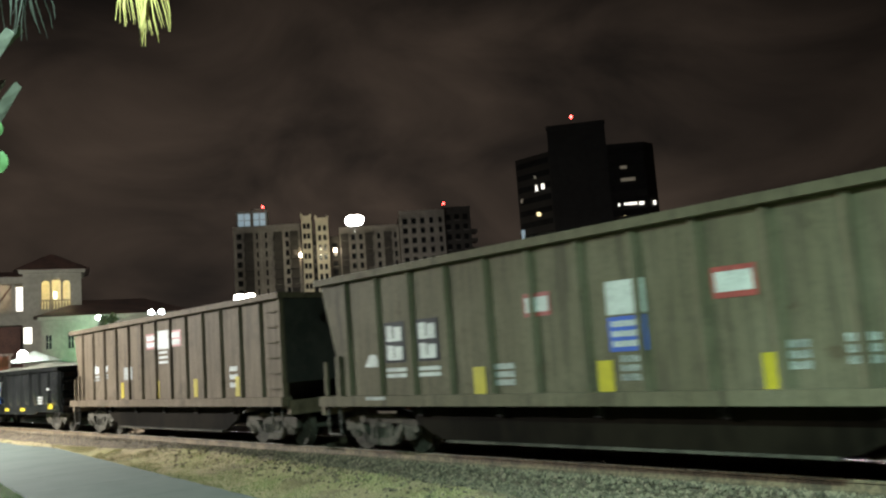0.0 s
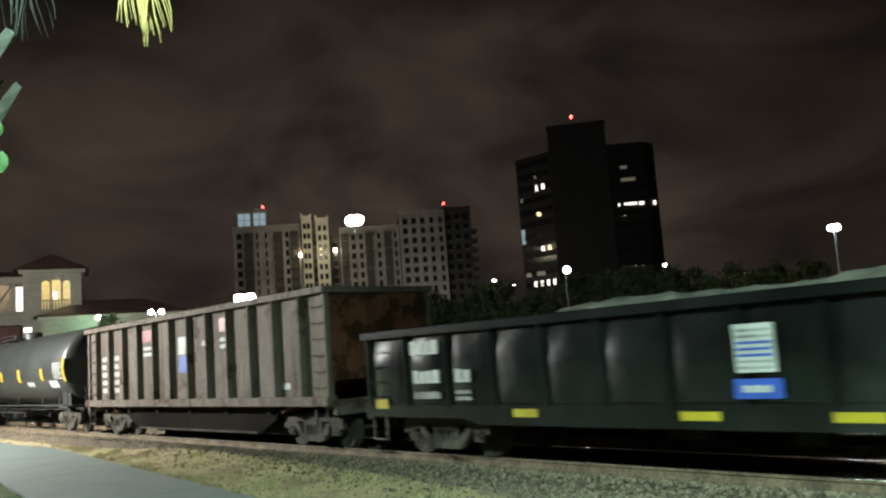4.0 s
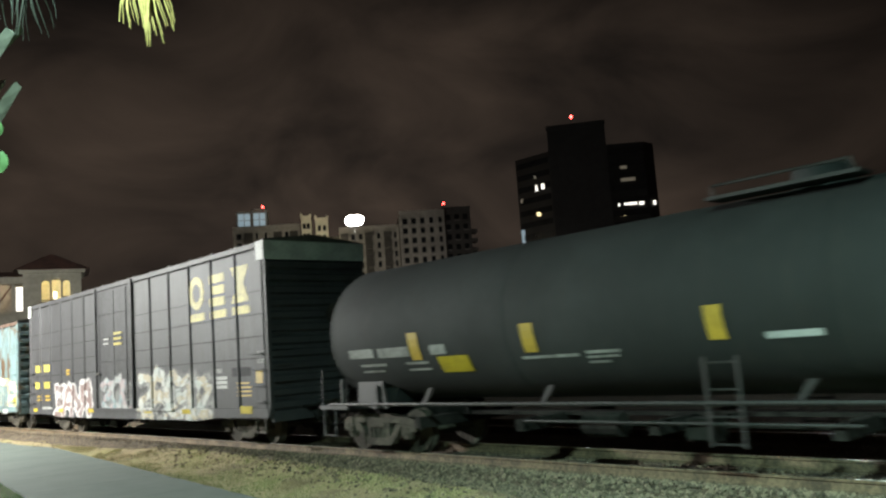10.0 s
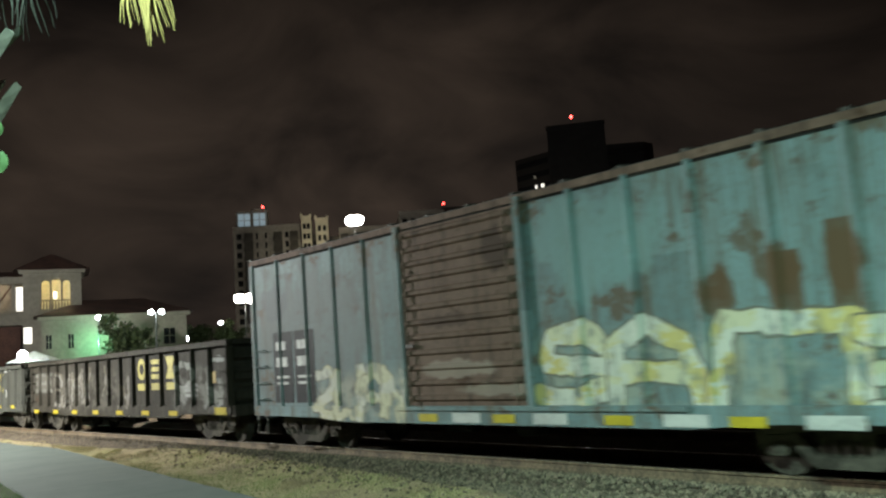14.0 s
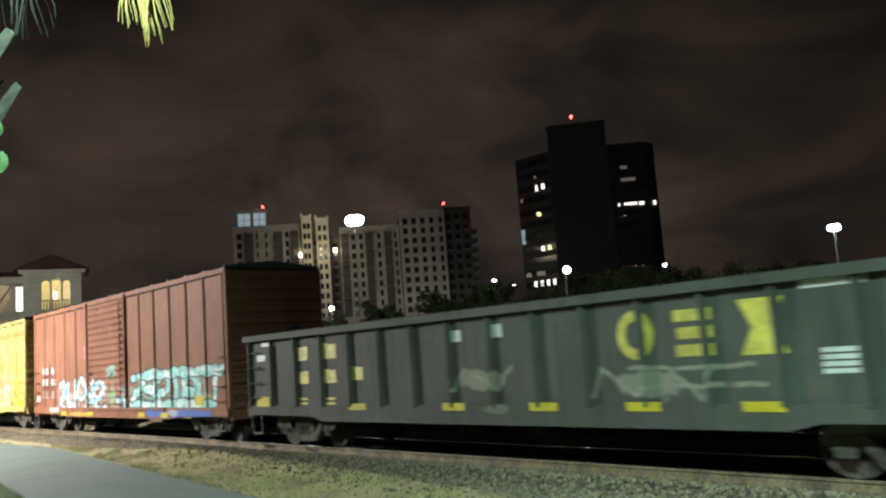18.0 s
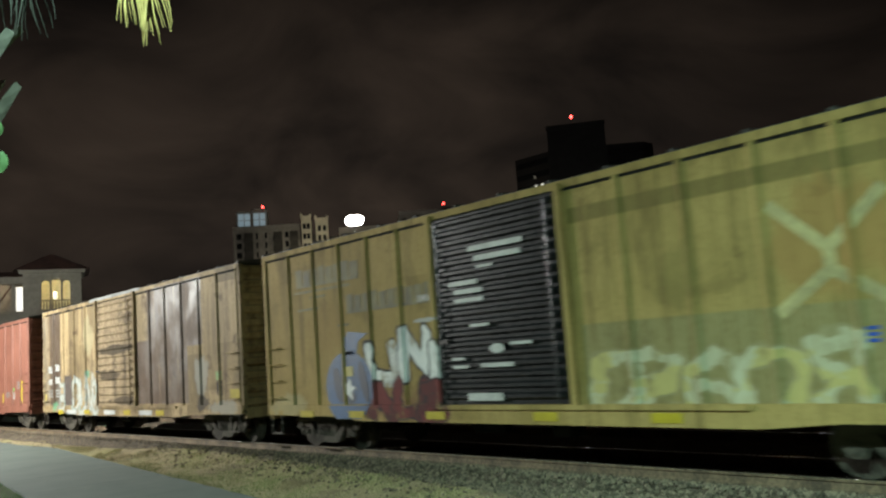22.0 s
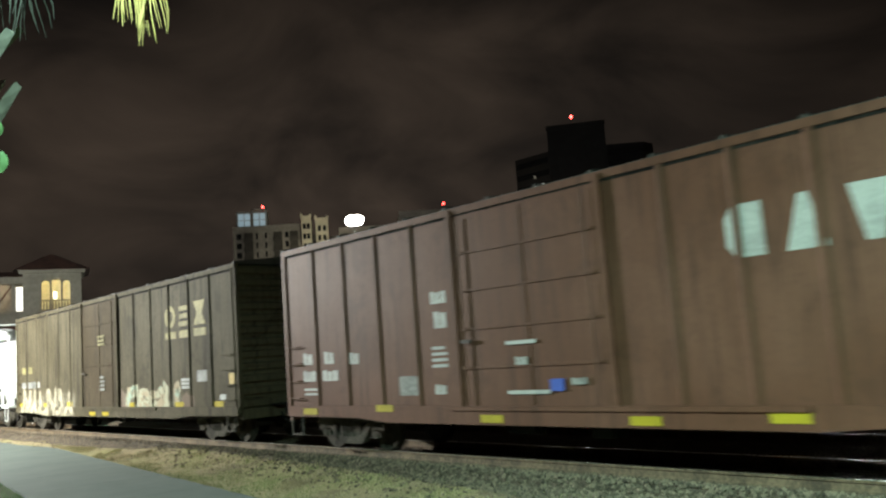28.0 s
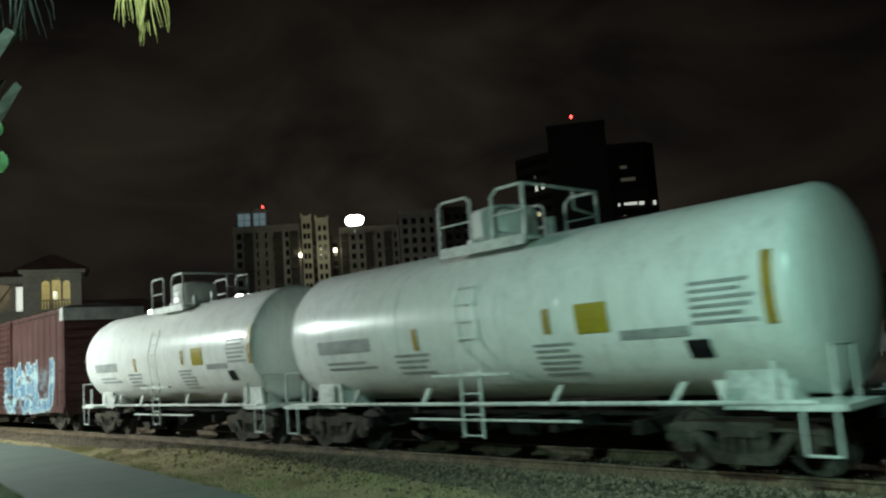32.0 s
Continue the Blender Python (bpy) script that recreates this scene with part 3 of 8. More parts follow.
def lamps():
    # direction, distance, height, head offsets, glow, size; heads are enlarged to show the glare as the camera sees it
    for d, dist, tanel, heads, m, size in (
            ((-0.799, 0.601), 120.0, 0.1675, (-0.46, 0.46), LAMPW, 1.14),
            ((-0.624, 0.782), 75.0, 0.0870, (0.15,), LAMPC, 0.46),
            ((-0.363, 0.932), 48.0, 0.1045, (-0.12, 0.12), LAMPC, 0.27),
            ((-0.873, 0.488), 85.0, 0.0795, (-0.52, 0.52), LAMPW, 0.72),
            ((-0.918, 0.398), 60.0, 0.0691, (-0.30, 0.38), LAMPC, 0.25),
            ((-0.820, 0.573), 95.0, 0.0613, (0.1,), LAMPC, 0.33),
            ((-0.887, 0.462), 100.0, 0.052, (0.1,), LAMPC, 0.36),
            ((-0.529, 0.848), 110.0, 0.0815, (0.1,), LAMPC, 0.36),
            ((-0.524, 0.852), 112.0, 0.070, (0.1,), LAMPC, 0.30),
            ((-0.689, 0.725), 130.0, 0.081, (0.1,), LAMPC, 0.42),
            ((-0.673, 0.740), 130.0, 0.073, (0.1,), LAMPC, 0.34)):
        lamp_post(d[0] * dist, d[1] * dist, EYE + tanel * dist, heads, m, size)


lamps()
# unseen posts, added to carry the two assumed lights beside the path
lamp_post(-36.0, -1.8, 7.75, (0.0,), LAMPW, 0.30, "assumed street lamp, out of view beside the footpath")
lamp_post(-0.9, -1.7, 9.55, (0.0,), LAMPC, 0.30, "assumed street lamp, out of view beside the footpath")


def standing(direction, distance, z=GROUND):
    """A pose at that distance: x to the right as seen from the camera, y away from it."""
    x, y = direction[0] * distance, direction[1] * distance
    return pose(x, y, z, 0, 0, math.degrees(math.atan2(y, x)) - 90)


def placed(ob, m):
    ob.matrix_local = m
    return ob


def window_grid(body, x0, x1, z0, z1, columns, rows, y, size, deep=0.10):
    """Panes set into a wall, each its own part, with a sill."""
    w, h = size
    pane = Shape().box(-w / 2, -deep, -h / 2, w / 2, deep, h / 2).mesh("window", GLASSD)
    sill = Shape().box(-w / 2 - 0.1, -0.28, -h / 2 - 0.16, w / 2 + 0.1, 0.0, -h / 2).mesh("window_sill", APT)
    for r in range(rows):
        for k in range(columns):
            ob = part("window", pane, None, body)
            ob.location = (x0 + (x1 - x0) * (k + 0.5) / columns, y, z0 + (z1 - z0) * (r + 0.5) / rows)
            if (r + k) % 2 == 0:
                part("window_sill", sill, None, ob)


def apartments():
    t = thing("apartment_building", "pale multi-storey apartment building with dark windows and roof beacons", "building")
    m = standing((-0.799, 0.601), 256.0)
    g = -GROUND

    def block(x0, x1, top, y, wall, columns, rows, size, depth=14.0, z0=14.0):
        b = placed(part("wall", Shape().box(x0, y, 0, x1, y + depth, top + g), wall, t), m)
        window_grid(b, x0 + 0.3, x1 - 0.3, z0 + g, top + g - 1.0, columns, rows, y, size)
        part("parapet", Shape().box(x0 - 0.15, y - 0.15, top + g, x1 + 0.15, y + 0.35, top + g + 0.8), wall, b)
        return b

    left = block(-38.0, -17.0, 44.4, 3.0, APT, 7, 10, (1.5, 1.8))
    # balconies between pale piers; dark panels before the wall paint in the shade of recessed bays
    for x in (-34.6, -25.5, -20.5):
        part("recess_shade_panel", Shape().box(x, 2.72, 15, x + 2.6, 2.9, 43 + g), APTDARK, left)
        slab = Shape().box(x - 0.1, 1.6, -0.12, x + 2.7, 3.0, 0.12).box(x - 0.1, 1.6, 0.12, x + 2.7, 1.68, 1.05).mesh("balcony", APTDARK)
        for k in range(9):
            part("balcony", slab, None, left).location.z = 16.0 + g + 3.02 * k
    for a, b, top in ((-16.6, -13.6, 46.3), (-12.2, -8.4, 45.4)):
        fin = block(a, b, top, 0.0, FIN, 2, 10, (0.95, 1.7), 8.0)
        part("parapet_tooth", Shape().box(a - 0.2, -0.1, top + g, a + 0.5, 0.7, top + g + 1.5), FIN, fin)
        part("parapet_tooth", Shape().box(b - 0.5, -0.1, top + g, b + 0.2, 0.7, top + g + 1.3), FIN, fin)
    block(-13.6, -12.2, 41.0, 3.0, APTDARK, 1, 9, (0.9, 1.6))
    block(-8.4, -5.0, 40.0, 5.0, APTDARK, 1, 9, (1.5, 1.8))
    mid = block(-5.0, 13.9, 42.2, 2.0, APT, 7, 9, (1.45, 1.8))
    for x in (-4.6, 3.0, 9.0):
        part("recess_shade_panel", Shape().box(x, 1.72, 15, x + 2.3, 1.9, 41 + g), APTDARK, mid)
        slab = Shape().box(x - 0.1, 0.7, -0.12, x + 2.4, 2.0, 0.12).box(x - 0.1, 0.7, 0.12, x + 2.4, 0.78, 1.05).mesh("balcony", APTDARK)
        for k in range(9):
            part("balcony", slab, None, mid).location.z = 15.5 + g + 3.02 * k
    right = block(14.1, 28.4, 46.0, 0.0, APT, 5, 10, (1.5, 1.8))
    for x in (14.4, 17.3, 20.2, 23.1, 26.0):
        part("pier", Shape().box(x - 0.45, -0.35, 14, x + 0.45, 0.0, 45 + g), APT, right)
    for x, z in ((-37.6, 44), (-31.4, 43), (-30.0, 43), (-27.2, 43.5), (-22.4, 43.5), (-17.6, 44)):
        part("pier", Shape().box(x - 0.4, 2.62, 14, x + 0.4, 3.0, z + g), APT, left)
    for x, z in ((-1.8, 41.4), (0.2, 41.4), (2.6, 41.4), (6.4, 41.6), (11.8, 41.6), (13.4, 41.6)):
        part("pier", Shape().box(x - 0.4, 1.62, 14, x + 0.4, 2.0, z + g), APT, mid)
    core = block(28.4, 37.3, 47.3, 4.0, APTDARK, 3, 10, (1.5, 1.8))
    slab = Shape().box(37.3, 4.4, -0.12, 39.3, 9.0, 0.12).box(37.3, 4.4, 0.12, 39.3, 4.5, 1.05).mesh("balcony", APTDARK)
    for k in range(9):
        part("balcony", slab, None, core).location.z = 15.5 + g + 3.0 * k
    # lit plant rooms on the roof
    for a, b, z in ((-36.6, -32.6, 49.6), (-31.8, -27.9, 50.2)):
        pr = placed(part("plant_room", Shape().box(a - 0.5, 4.0, 44 + g, b + 0.5, 9.0, z + g + 0.5), APT, t), m)
        for k in range(2):
            for r in range(2):
                w = (b - a) / 2
                part("lit_pane", Shape().box(a + w * k + 0.15, 3.86, 45.2 + g + 2.2 * r, a + w * (k + 1) - 0.1, 4.02, 47.2 + g + 2.2 * r), COOLWIN, pr)
    for x, z in ((-28.7, 51.0), (28.9, 49.0)):
        b = placed(part("beacon_pole", Shape().rod((x, 4, z - 2 + g), (x, 4, z + g), 0.07, 6), POLE, t), m)
        part("beacon_light", Shape().lathe([(z + g, 0.25), (z + g + 0.35, 0.36), (z + g + 0.7, 0.12)], "z", 10, (x, 4, 0)), LAMPR, b)
    for x, z in ((-17.6, 35.1), (-15.9, 35.0), (-6.6, 35.7)):
        w = placed(part("wall_lamp", Shape().lathe([(-0.5, 0.3), (-0.2, 0.55), (0.4, 0.5), (0.55, 0.1)], "z", 10, (x, 0.3 if x > -10 else 2.4, z + g)), WARMLAMP, t), m)


def tower():
    t = thing("office_tower", "dark high-rise office tower with a few lit windows", "building")
    d = 245.0
    m = standing((-0.602, 0.799), d)
    g = -GROUND
    hi, lo = 66.9 + g, 59.8 + g
    core = placed(part("tower_core", Shape().box(-8.6, 0, 0, 8.6, 24, hi), TOWER, t), m)
    lw = placed(part("tower_wing", Shape().prism([(-19.6, 9.0), (-8.6, 1.0), (-8.6, 24), (-19.6, 24)], "z", 0, lo), TOWER, t), m)
    rw = placed(part("tower_wing", Shape().prism([(8.6, 0.5), (19.5, 2.0), (22.6, 6), (22.6, 24), (8.6, 24)], "z", 0, lo), TOWER, t), m)
    part("roof_rim", Shape().box(-8.8, -0.2, hi - 1.0, 8.8, 0.3, hi + 0.4), TOWER, core)
    # bands of dark glass between the floors
    for k in range(13):
        z = 12.0 + 3.75 * k
        part("glass_band", Shape().box(9.0, 0.1, z, 19.0, 0.6, z + 1.7), GLASSD, rw)
        part("glass_band", Shape().prism([(-19.3, 8.6), (-9.0, 1.1), (-9.0, 1.6), (-19.3, 9.2)], "z", z, z + 1.7), GLASSD, lw)

    def lit(ob, x0, x1, z0, z1, y, material):
        part("lit_window", Shape().box(x0, y - 0.25, z0 + g, x1, y + 0.3, z1 + g), material, ob)

    yl = lambda x: 9.0 - 8.0 * (x + 19.6) / 11.0
    lit(lw, -13.7, -12.0, 48.6, 50.4, yl(-13.2), PALEWIN)
    lit(lw, -11.8, -9.0, 48.8, 50.4, yl(-11.0), PALEWIN)
    lit(lw, -13.9, -13.0, 52.6, 53.4, yl(-13.4), DIMWIN)
    lit(lw, -13.9, -11.8, 40.8, 42.0, yl(-13.0), WARMWIN)
    lit(lw, -18.8, -17.6, 46.0, 47.2, yl(-18.2), DIMWIN)
    lit(lw, -13.4, -11.8, 30.0, 31.4, yl(-12.6), PALEWIN)
    lit(lw, -11.4, -9.6, 30.0, 31.4, yl(-10.5), WARMWIN)
    lit(lw, -18.9, -16.0, 22.6, 23.8, yl(-17.4), DIMWIN)
    lit(lw, -15.4, -10.6, 22.6, 23.8, yl(-13.0), DIMWIN)
    for k in range(4):
        lit(lw, -16.6 + 2.0 * k, -15.2 + 2.0 * k, 19.3, 21.0, yl(-15.9 + 2.0 * k), PALEWIN)
    lit(lw, -19.4, -16.9, 33.0, 37.5, yl(-18.6), COOLWIN)
    lit(rw, 9.6, 16.2, 48.2, 50.0, 1.2, DIMWIN)
    lit(rw, 12.0, 14.0, 52.0, 52.9, 1.2, DIMWIN)
    lit(rw, 9.6, 11.0, 40.8, 42.4, 1.0, PALEWIN)
    lit(rw, 12.2, 16.0, 41.0, 42.0, 1.2, PALEWIN)
    lit(rw, 16.6, 18.0, 40.8, 42.6, 1.6, PALEWIN)
    lit(rw, 20.2, 21.6, 40.8, 42.0, 4.0, PALEWIN)
    lit(rw, 10.2, 11.2, 37.8, 39.2, 1.0, WARMWIN)
    lit(rw, 11.6, 12.6, 37.8, 39.2, 1.0, WARMWIN)
    lit(rw, 9.4, 12.0, 22.8, 23.8, 1.0, DIMWIN)
    lit(rw, 13.0, 14.0, 22.8, 23.8, 1.2, WARMWIN)
    lit(rw, 15.6, 16.4, 22.6, 24.0, 1.4, DIMWIN)
    pole = placed(part("beacon_pole", Shape().rod((-0.9, 2, hi), (-0.9, 2, hi + 2.6), 0.07, 6), POLE, t), m)
    part("beacon_light", Shape().lathe([(hi + 2.6, 0.35), (hi + 3.2, 0.45), (hi + 3.6, 0.15)], "z", 10, (-0.9, 2, 0)), LAMPR, pole)


def arch_wall(s, x0, x1, z0, z1, openings, y0, y1):
    """A wall from x0 to x1 with arched openings (left, right, sill, crown)."""
    at = x0
    for a, b, sill, crown in openings:
        s.box(at, y0, z0, a, y1, z1)
        s.box(a, y0, z0, b, y1, sill)
        r = (b - a) / 2
        c = (a + b) / 2
        spring = crown - r
        arc = [(c + r * math.cos(math.pi * k / 10), spring + r * math.sin(math.pi * k / 10)) for k in range(11)]
        for (p, q) in zip(arc, arc[1:]):
            s.prism([(q[0], q[1]), (p[0], p[1]), (p[0], z1), (q[0], z1)], "y", y0, y1)
        at = b
    s.box(at, y0, z0, x1, y1, z1)
    return s


def station():
    t = thing("station_building", "pale stucco station with arched tower and clay tile roofs", "building")
    m = standing((-0.954, 0.300), 75.0)
    g = -GROUND
    # the tower: four walls round a lit upper room
    s = arch_wall(Shape(), -2.4, 2.0, 0, 10.9 + g, [(-1.02, -0.40, 7.7 + g, 10.15 + g), (-0.26, 0.44, 7.7 + g, 10.3 + g), (0.58, 1.14, 7.7 + g, 10.15 + g)], 0.0, 0.35)
    s.box(-2.4, 0.35, 0, -2.1, 4.4, 10.9 + g).box(1.7, 0.35, 0, 2.0, 4.4, 10.9 + g).box(-2.1, 4.1, 0, 1.7, 4.4, 10.9 + g)
    tw = placed(part("tower_wall", s, STUCCO, t), m)
    part("tower_floor", Shape().box(-2.1, 0.35, 7.2 + g, 1.7, 4.1, 7.4 + g), STUCCO, tw)
    part("tower_ceiling", Shape().box(-2.1, 0.35, 10.6 + g, 1.7, 4.1, 10.7 + g), STUCCO, tw)
    # pale warm panel added behind the arches to brighten the lit room
    part("tower_back", Shape().box(-2.08, 3.95, 7.45 + g, 1.68, 4.08, 10.58 + g), ROOM_PANEL, tw)
    part("lantern", Shape().lathe([(8.7 + g, 0.08), (8.8 + g, 0.14), (9.25 + g, 0.14), (9.35 + g, 0.05)], "z", 12, (0.0, 1.6, 0)), PALEWIN, tw, "glowing lantern")
    rail = part("railing", Shape().box(-1.15, -0.12, 8.42 + g, 1.25, 0.0, 8.52 + g).box(-1.15, -0.12, 7.66 + g, 1.25, 0.0, 7.74 + g), STUCCO, tw)
    bal = Shape().lathe([(7.74 + g, 0.05), (7.95 + g, 0.075), (8.2 + g, 0.045), (8.42 + g, 0.05)], "z", 8).mesh("baluster", STUCCO)
    for k in range(11):
        part("baluster", bal, None, rail).location = (-1.08 + 0.225 * k, -0.06, 0)
    part("tower_cornice", Shape().box(-2.7, -0.3, 10.75 + g, 2.3, 4.7, 11.0 + g), STUCCO, tw)
    part("tower_roof", Shape().add([(-3.1, -0.7, 11.0 + g), (2.7, -0.7, 11.0 + g), (2.7, 5.1, 11.0 + g), (-3.1, 5.1, 11.0 + g), (-0.35, 2.0, 12.6 + g), (-0.05, 2.4, 12.6 + g)],
                                   [(0, 1, 5, 4), (1, 2, 5), (2, 3, 4, 5), (3, 0, 4), (3, 2, 1, 0)]), TILE, tw)
    # the bridge gallery beside it
    gal = placed(part("gallery_wall", Shape().box(-9.0, 1.0, 6.6 + g, -2.4, 1.3, 7.7 + g).box(-9.0, 1.0, 10.0 + g, -2.4, 1.3, 10.6 + g).box(-3.25, 0.9, 7.7 + g, -3.0, 1.3, 10.0 + g)
                       .box(-9.0, 3.8, 0, -2.4, 4.1, 10.4 + g).box(-9.0, 1.0, 7.5 + g, -2.4, 4.0, 7.62 + g), STUCCO, t), m)
    for k in range(3):
        x = -3.2 - 1.5 * k
        part("truss", Shape().pipe([(x, 1.1, 9.95 + g), (x - 1.45, 1.1, 7.75 + g)], 0.07, 6), TILE, gal)
    part("gallery_lamp", Shape().box(-2.95, 1.6, 7.8 + g, -2.42, 1.75, 9.8 + g), PALEWIN, gal, "bright tall window")
    part("gallery_roof", Shape().prism([(0.6, 10.6 + g), (4.6, 10.6 + g), (2.6, 11.2 + g)], "x", -9.2, -2.45), TILE, gal)
    placed(part("entrance_wall", arch_wall(Shape(), -9.0, -2.4, 0, 6.5 + g, [(-2.32 - 0.3, -2.32 + 0.25 - 0.35, 4.6 + g, 6.3 + g)], 1.0, 1.3), TILE, t), m)
    part("lit_arch", Shape().box(-2.35, -0.08, 5.0 + g, -1.75, 0.0, 6.3 + g), PALEWIN, tw, "brightly lit arched window")
    # the low hall
    s = Shape().box(-1.0, -3.0, 0, 10.0, -2.7, 6.9 + g).box(9.7, -2.7, 0, 10.0, 7, 6.9 + g)
    hall = placed(part("hall_wall", s, STUCCO, t), m)
    part("hall_roof", Shape().add([(-1.6, -3.7, 6.9 + g), (10.6, -3.7, 6.9 + g), (10.6, 7, 6.9 + g), (-1.6, 7, 6.9 + g), (2.2, 1.6, 8.5 + g), (7.0, 1.6, 8.5 + g)],
                                  [(0, 1, 5, 4), (1, 2, 5), (2, 3, 4, 5), (3, 0, 4), (3, 2, 1, 0)]), TILE, hall)
    part("hall_cornice", Shape().box(-1.3, -3.3, 6.6 + g, 10.3, -2.95, 6.9 + g), STUCCO, hall)
    for x, z, w, h in ((1.1, 4.9, 0.4, 1.1), (8.6, 4.9, 0.9, 1.3), (-0.5, 4.9, 0.4, 1.1)):
        wob = part("window", Shape().box(x - w / 2, -3.06, z - h / 2 + g, x + w / 2, -2.98, z + h / 2 + g), GLASSD, hall)
        part("window_frame", Shape().box(x - 0.03, -3.1, z - h / 2 + g, x + 0.03, -3.0, z + h / 2 + g).box(x - w / 2, -3.1, z - 0.03 + g, x + w / 2, -3.0, z + 0.03 + g), STUCCO, wob)


def canopy_tent():
    t = thing("canopy_tent", "pale lit canopy tent beside the station", "tent")
    m = standing((-0.954, 0.300), 66.0)
    g = -GROUND
    roof = placed(part("canopy", Shape().add([(-3.2, -1.5, 3.3 + g), (0.4, -1.5, 3.3 + g), (0.4, 1.5, 3.3 + g), (-3.2, 1.5, 3.3 + g), (-1.4, 0, 4.1 + g)],
                                        [(0, 1, 4), (1, 2, 4), (2, 3, 4), (3, 0, 4), (3, 2, 1, 0)]), TENT, t), m)
    leg = Shape().rod((0, 0, 0), (0, 0, 3.3 + g), 0.04, 6).mesh("tent_leg", POLE)
    for x, y in ((-3.1, -1.4), (0.3, -1.4), (-3.1, 1.4), (0.3, 1.4)):
        part("tent_leg", leg, None, roof).location = (x, y, 0)
    part("lamp_head", Shape().lathe([(3.45 + g, 0.12), (3.6 + g, 0.3), (3.95 + g, 0.3), (4.1 + g, 0.1)], "z", 10, (-2.1, -1.9, 0)), LAMPC, roof, "bright lamp at the tent's edge")


WARMLAMP = glow("warm_lamp_glow", (1.0, 0.82, 0.55), 25.0)
DIMWIN = glow("dim_window_glow", (0.85, 0.72, 0.50), 0.10)
TENT = plain("canopy_fabric", (0.55, 0.60, 0.50), 0.8, 0.0, 0.08, 3.0, 0.0)
apartments()
tower()
station()
canopy_tent()
for x, y, z, watts, tint in ((-0.2, 1.2, 10.0, 330, (1.0, 0.88, 0.5)), (-4.5, 2.2, 9.9, 110, (1.0, 0.75, 0.45)), (2.9, -4.4, 4.6, 430, (0.25, 1.0, 0.50)), (6.6, -8.5, 6.0, 300, (0.75, 1.0, 0.72)),
                             (-1.5, -8.0, 5.0, 70, (0.9, 1.0, 0.75))):
    point_lamp("station_light", standing((-0.954, 0.300), 75.0, 0.0) @ Vector((x, y, z)), watts, tint, 0.12)
lamp_post(-0.950 * 70, 0.345 * 70, EYE + 0.0665 * 70, (0.0,), LAMPC, 0.26, "black ornamental lamp post with glowing globe")
lamp_post(-0.9085 * 92, 0.418 * 92, EYE + 0.036 * 92, (-0.3, 0.9), LAMPC, 0.42)


# ---------------------------------------------------------------- trees
def leaf_mat(name, a, b):
    n = Nodes(name)
    info = n.nt.nodes.new("ShaderNodeNewGeometry")
    return n.done(n.mix(info.outputs["Random Per Island"], a, b), 0.7)


LEAF = leaf_mat("dark_leaves", (0.030, 0.050, 0.018), (0.075, 0.105, 0.035))
BARK = plain("bark", (0.09, 0.07, 0.05), 0.9, 0.0, 0.3, 8, 0.6, (2, 2, 0.4))


def tree(x, y, height, spread, seed, trunk=0.35, leaves=2600, size=0.30):
    rng = random.Random(seed)
    t = thing("tree", "dark leafy broadleaf tree at night", "tree", "trees beyond the track", place=(x, y, GROUND))
    s = Shape().rod((0, 0, 0), (0.1, 0.05, height * trunk), 0.20 * height / 7, 8, 0.13 * height / 7)
    tips = []
    for k in range(7):
        a = rng.uniform(0, 6.28)
        r = spread * rng.uniform(0.3, 0.75)
        tip = (r * math.cos(a), r * math.sin(a), height * rng.uniform(trunk + 0.15, 0.88))
        s.rod((0.1, 0.05, height * trunk * rng.uniform(0.8, 1.0)), tip, 0.09 * height / 7, 6, 0.03)
        tips.append(tip)
    part("trunk", s, BARK, t)
    clumps = []
    for k in range(60):
        tip = rng.choice(tips)
        clumps.append((tip[0] + rng.gauss(0, spread * 0.28), tip[1] + rng.gauss(0, spread * 0.28), min(height * 0.97, max(height * trunk * 0.9, tip[2] + rng.gauss(0, height * 0.10))), spread * rng.uniform(0.12, 0.30)))
    vs, fs = [], []
    for _ in range(leaves):
        cx, cy, cz, cr = rng.choice(clumps)
        v = Vector((rng.gauss(0, 1), rng.gauss(0, 1), rng.gauss(0, 1)))
        v.normalize()
        p = Vector((cx, cy, cz)) + v * cr * rng.uniform(0.1, 1.25)
        a = Vector((rng.gauss(0, 1), rng.gauss(0, 1), rng.gauss(0, 0.6))).normalized() * size * rng.uniform(0.6, 1.3)
        b = a.orthogonal().normalized() * size * 0.32
        k = len(vs)
        vs += [tuple(p - a * 0.5), tuple(p + b), tuple(p + a * 0.5), tuple(p - b)]
        fs.append((k, k + 1, k + 2, k + 3))
    crown = Shape()
    crown.v, crown.f = vs, fs
    me = bpy.data.meshes.new("crown")
    me.from_pydata(vs, [], fs)
    me.materials.append(LEAF)
    part("crown", me, None, t)
    return t


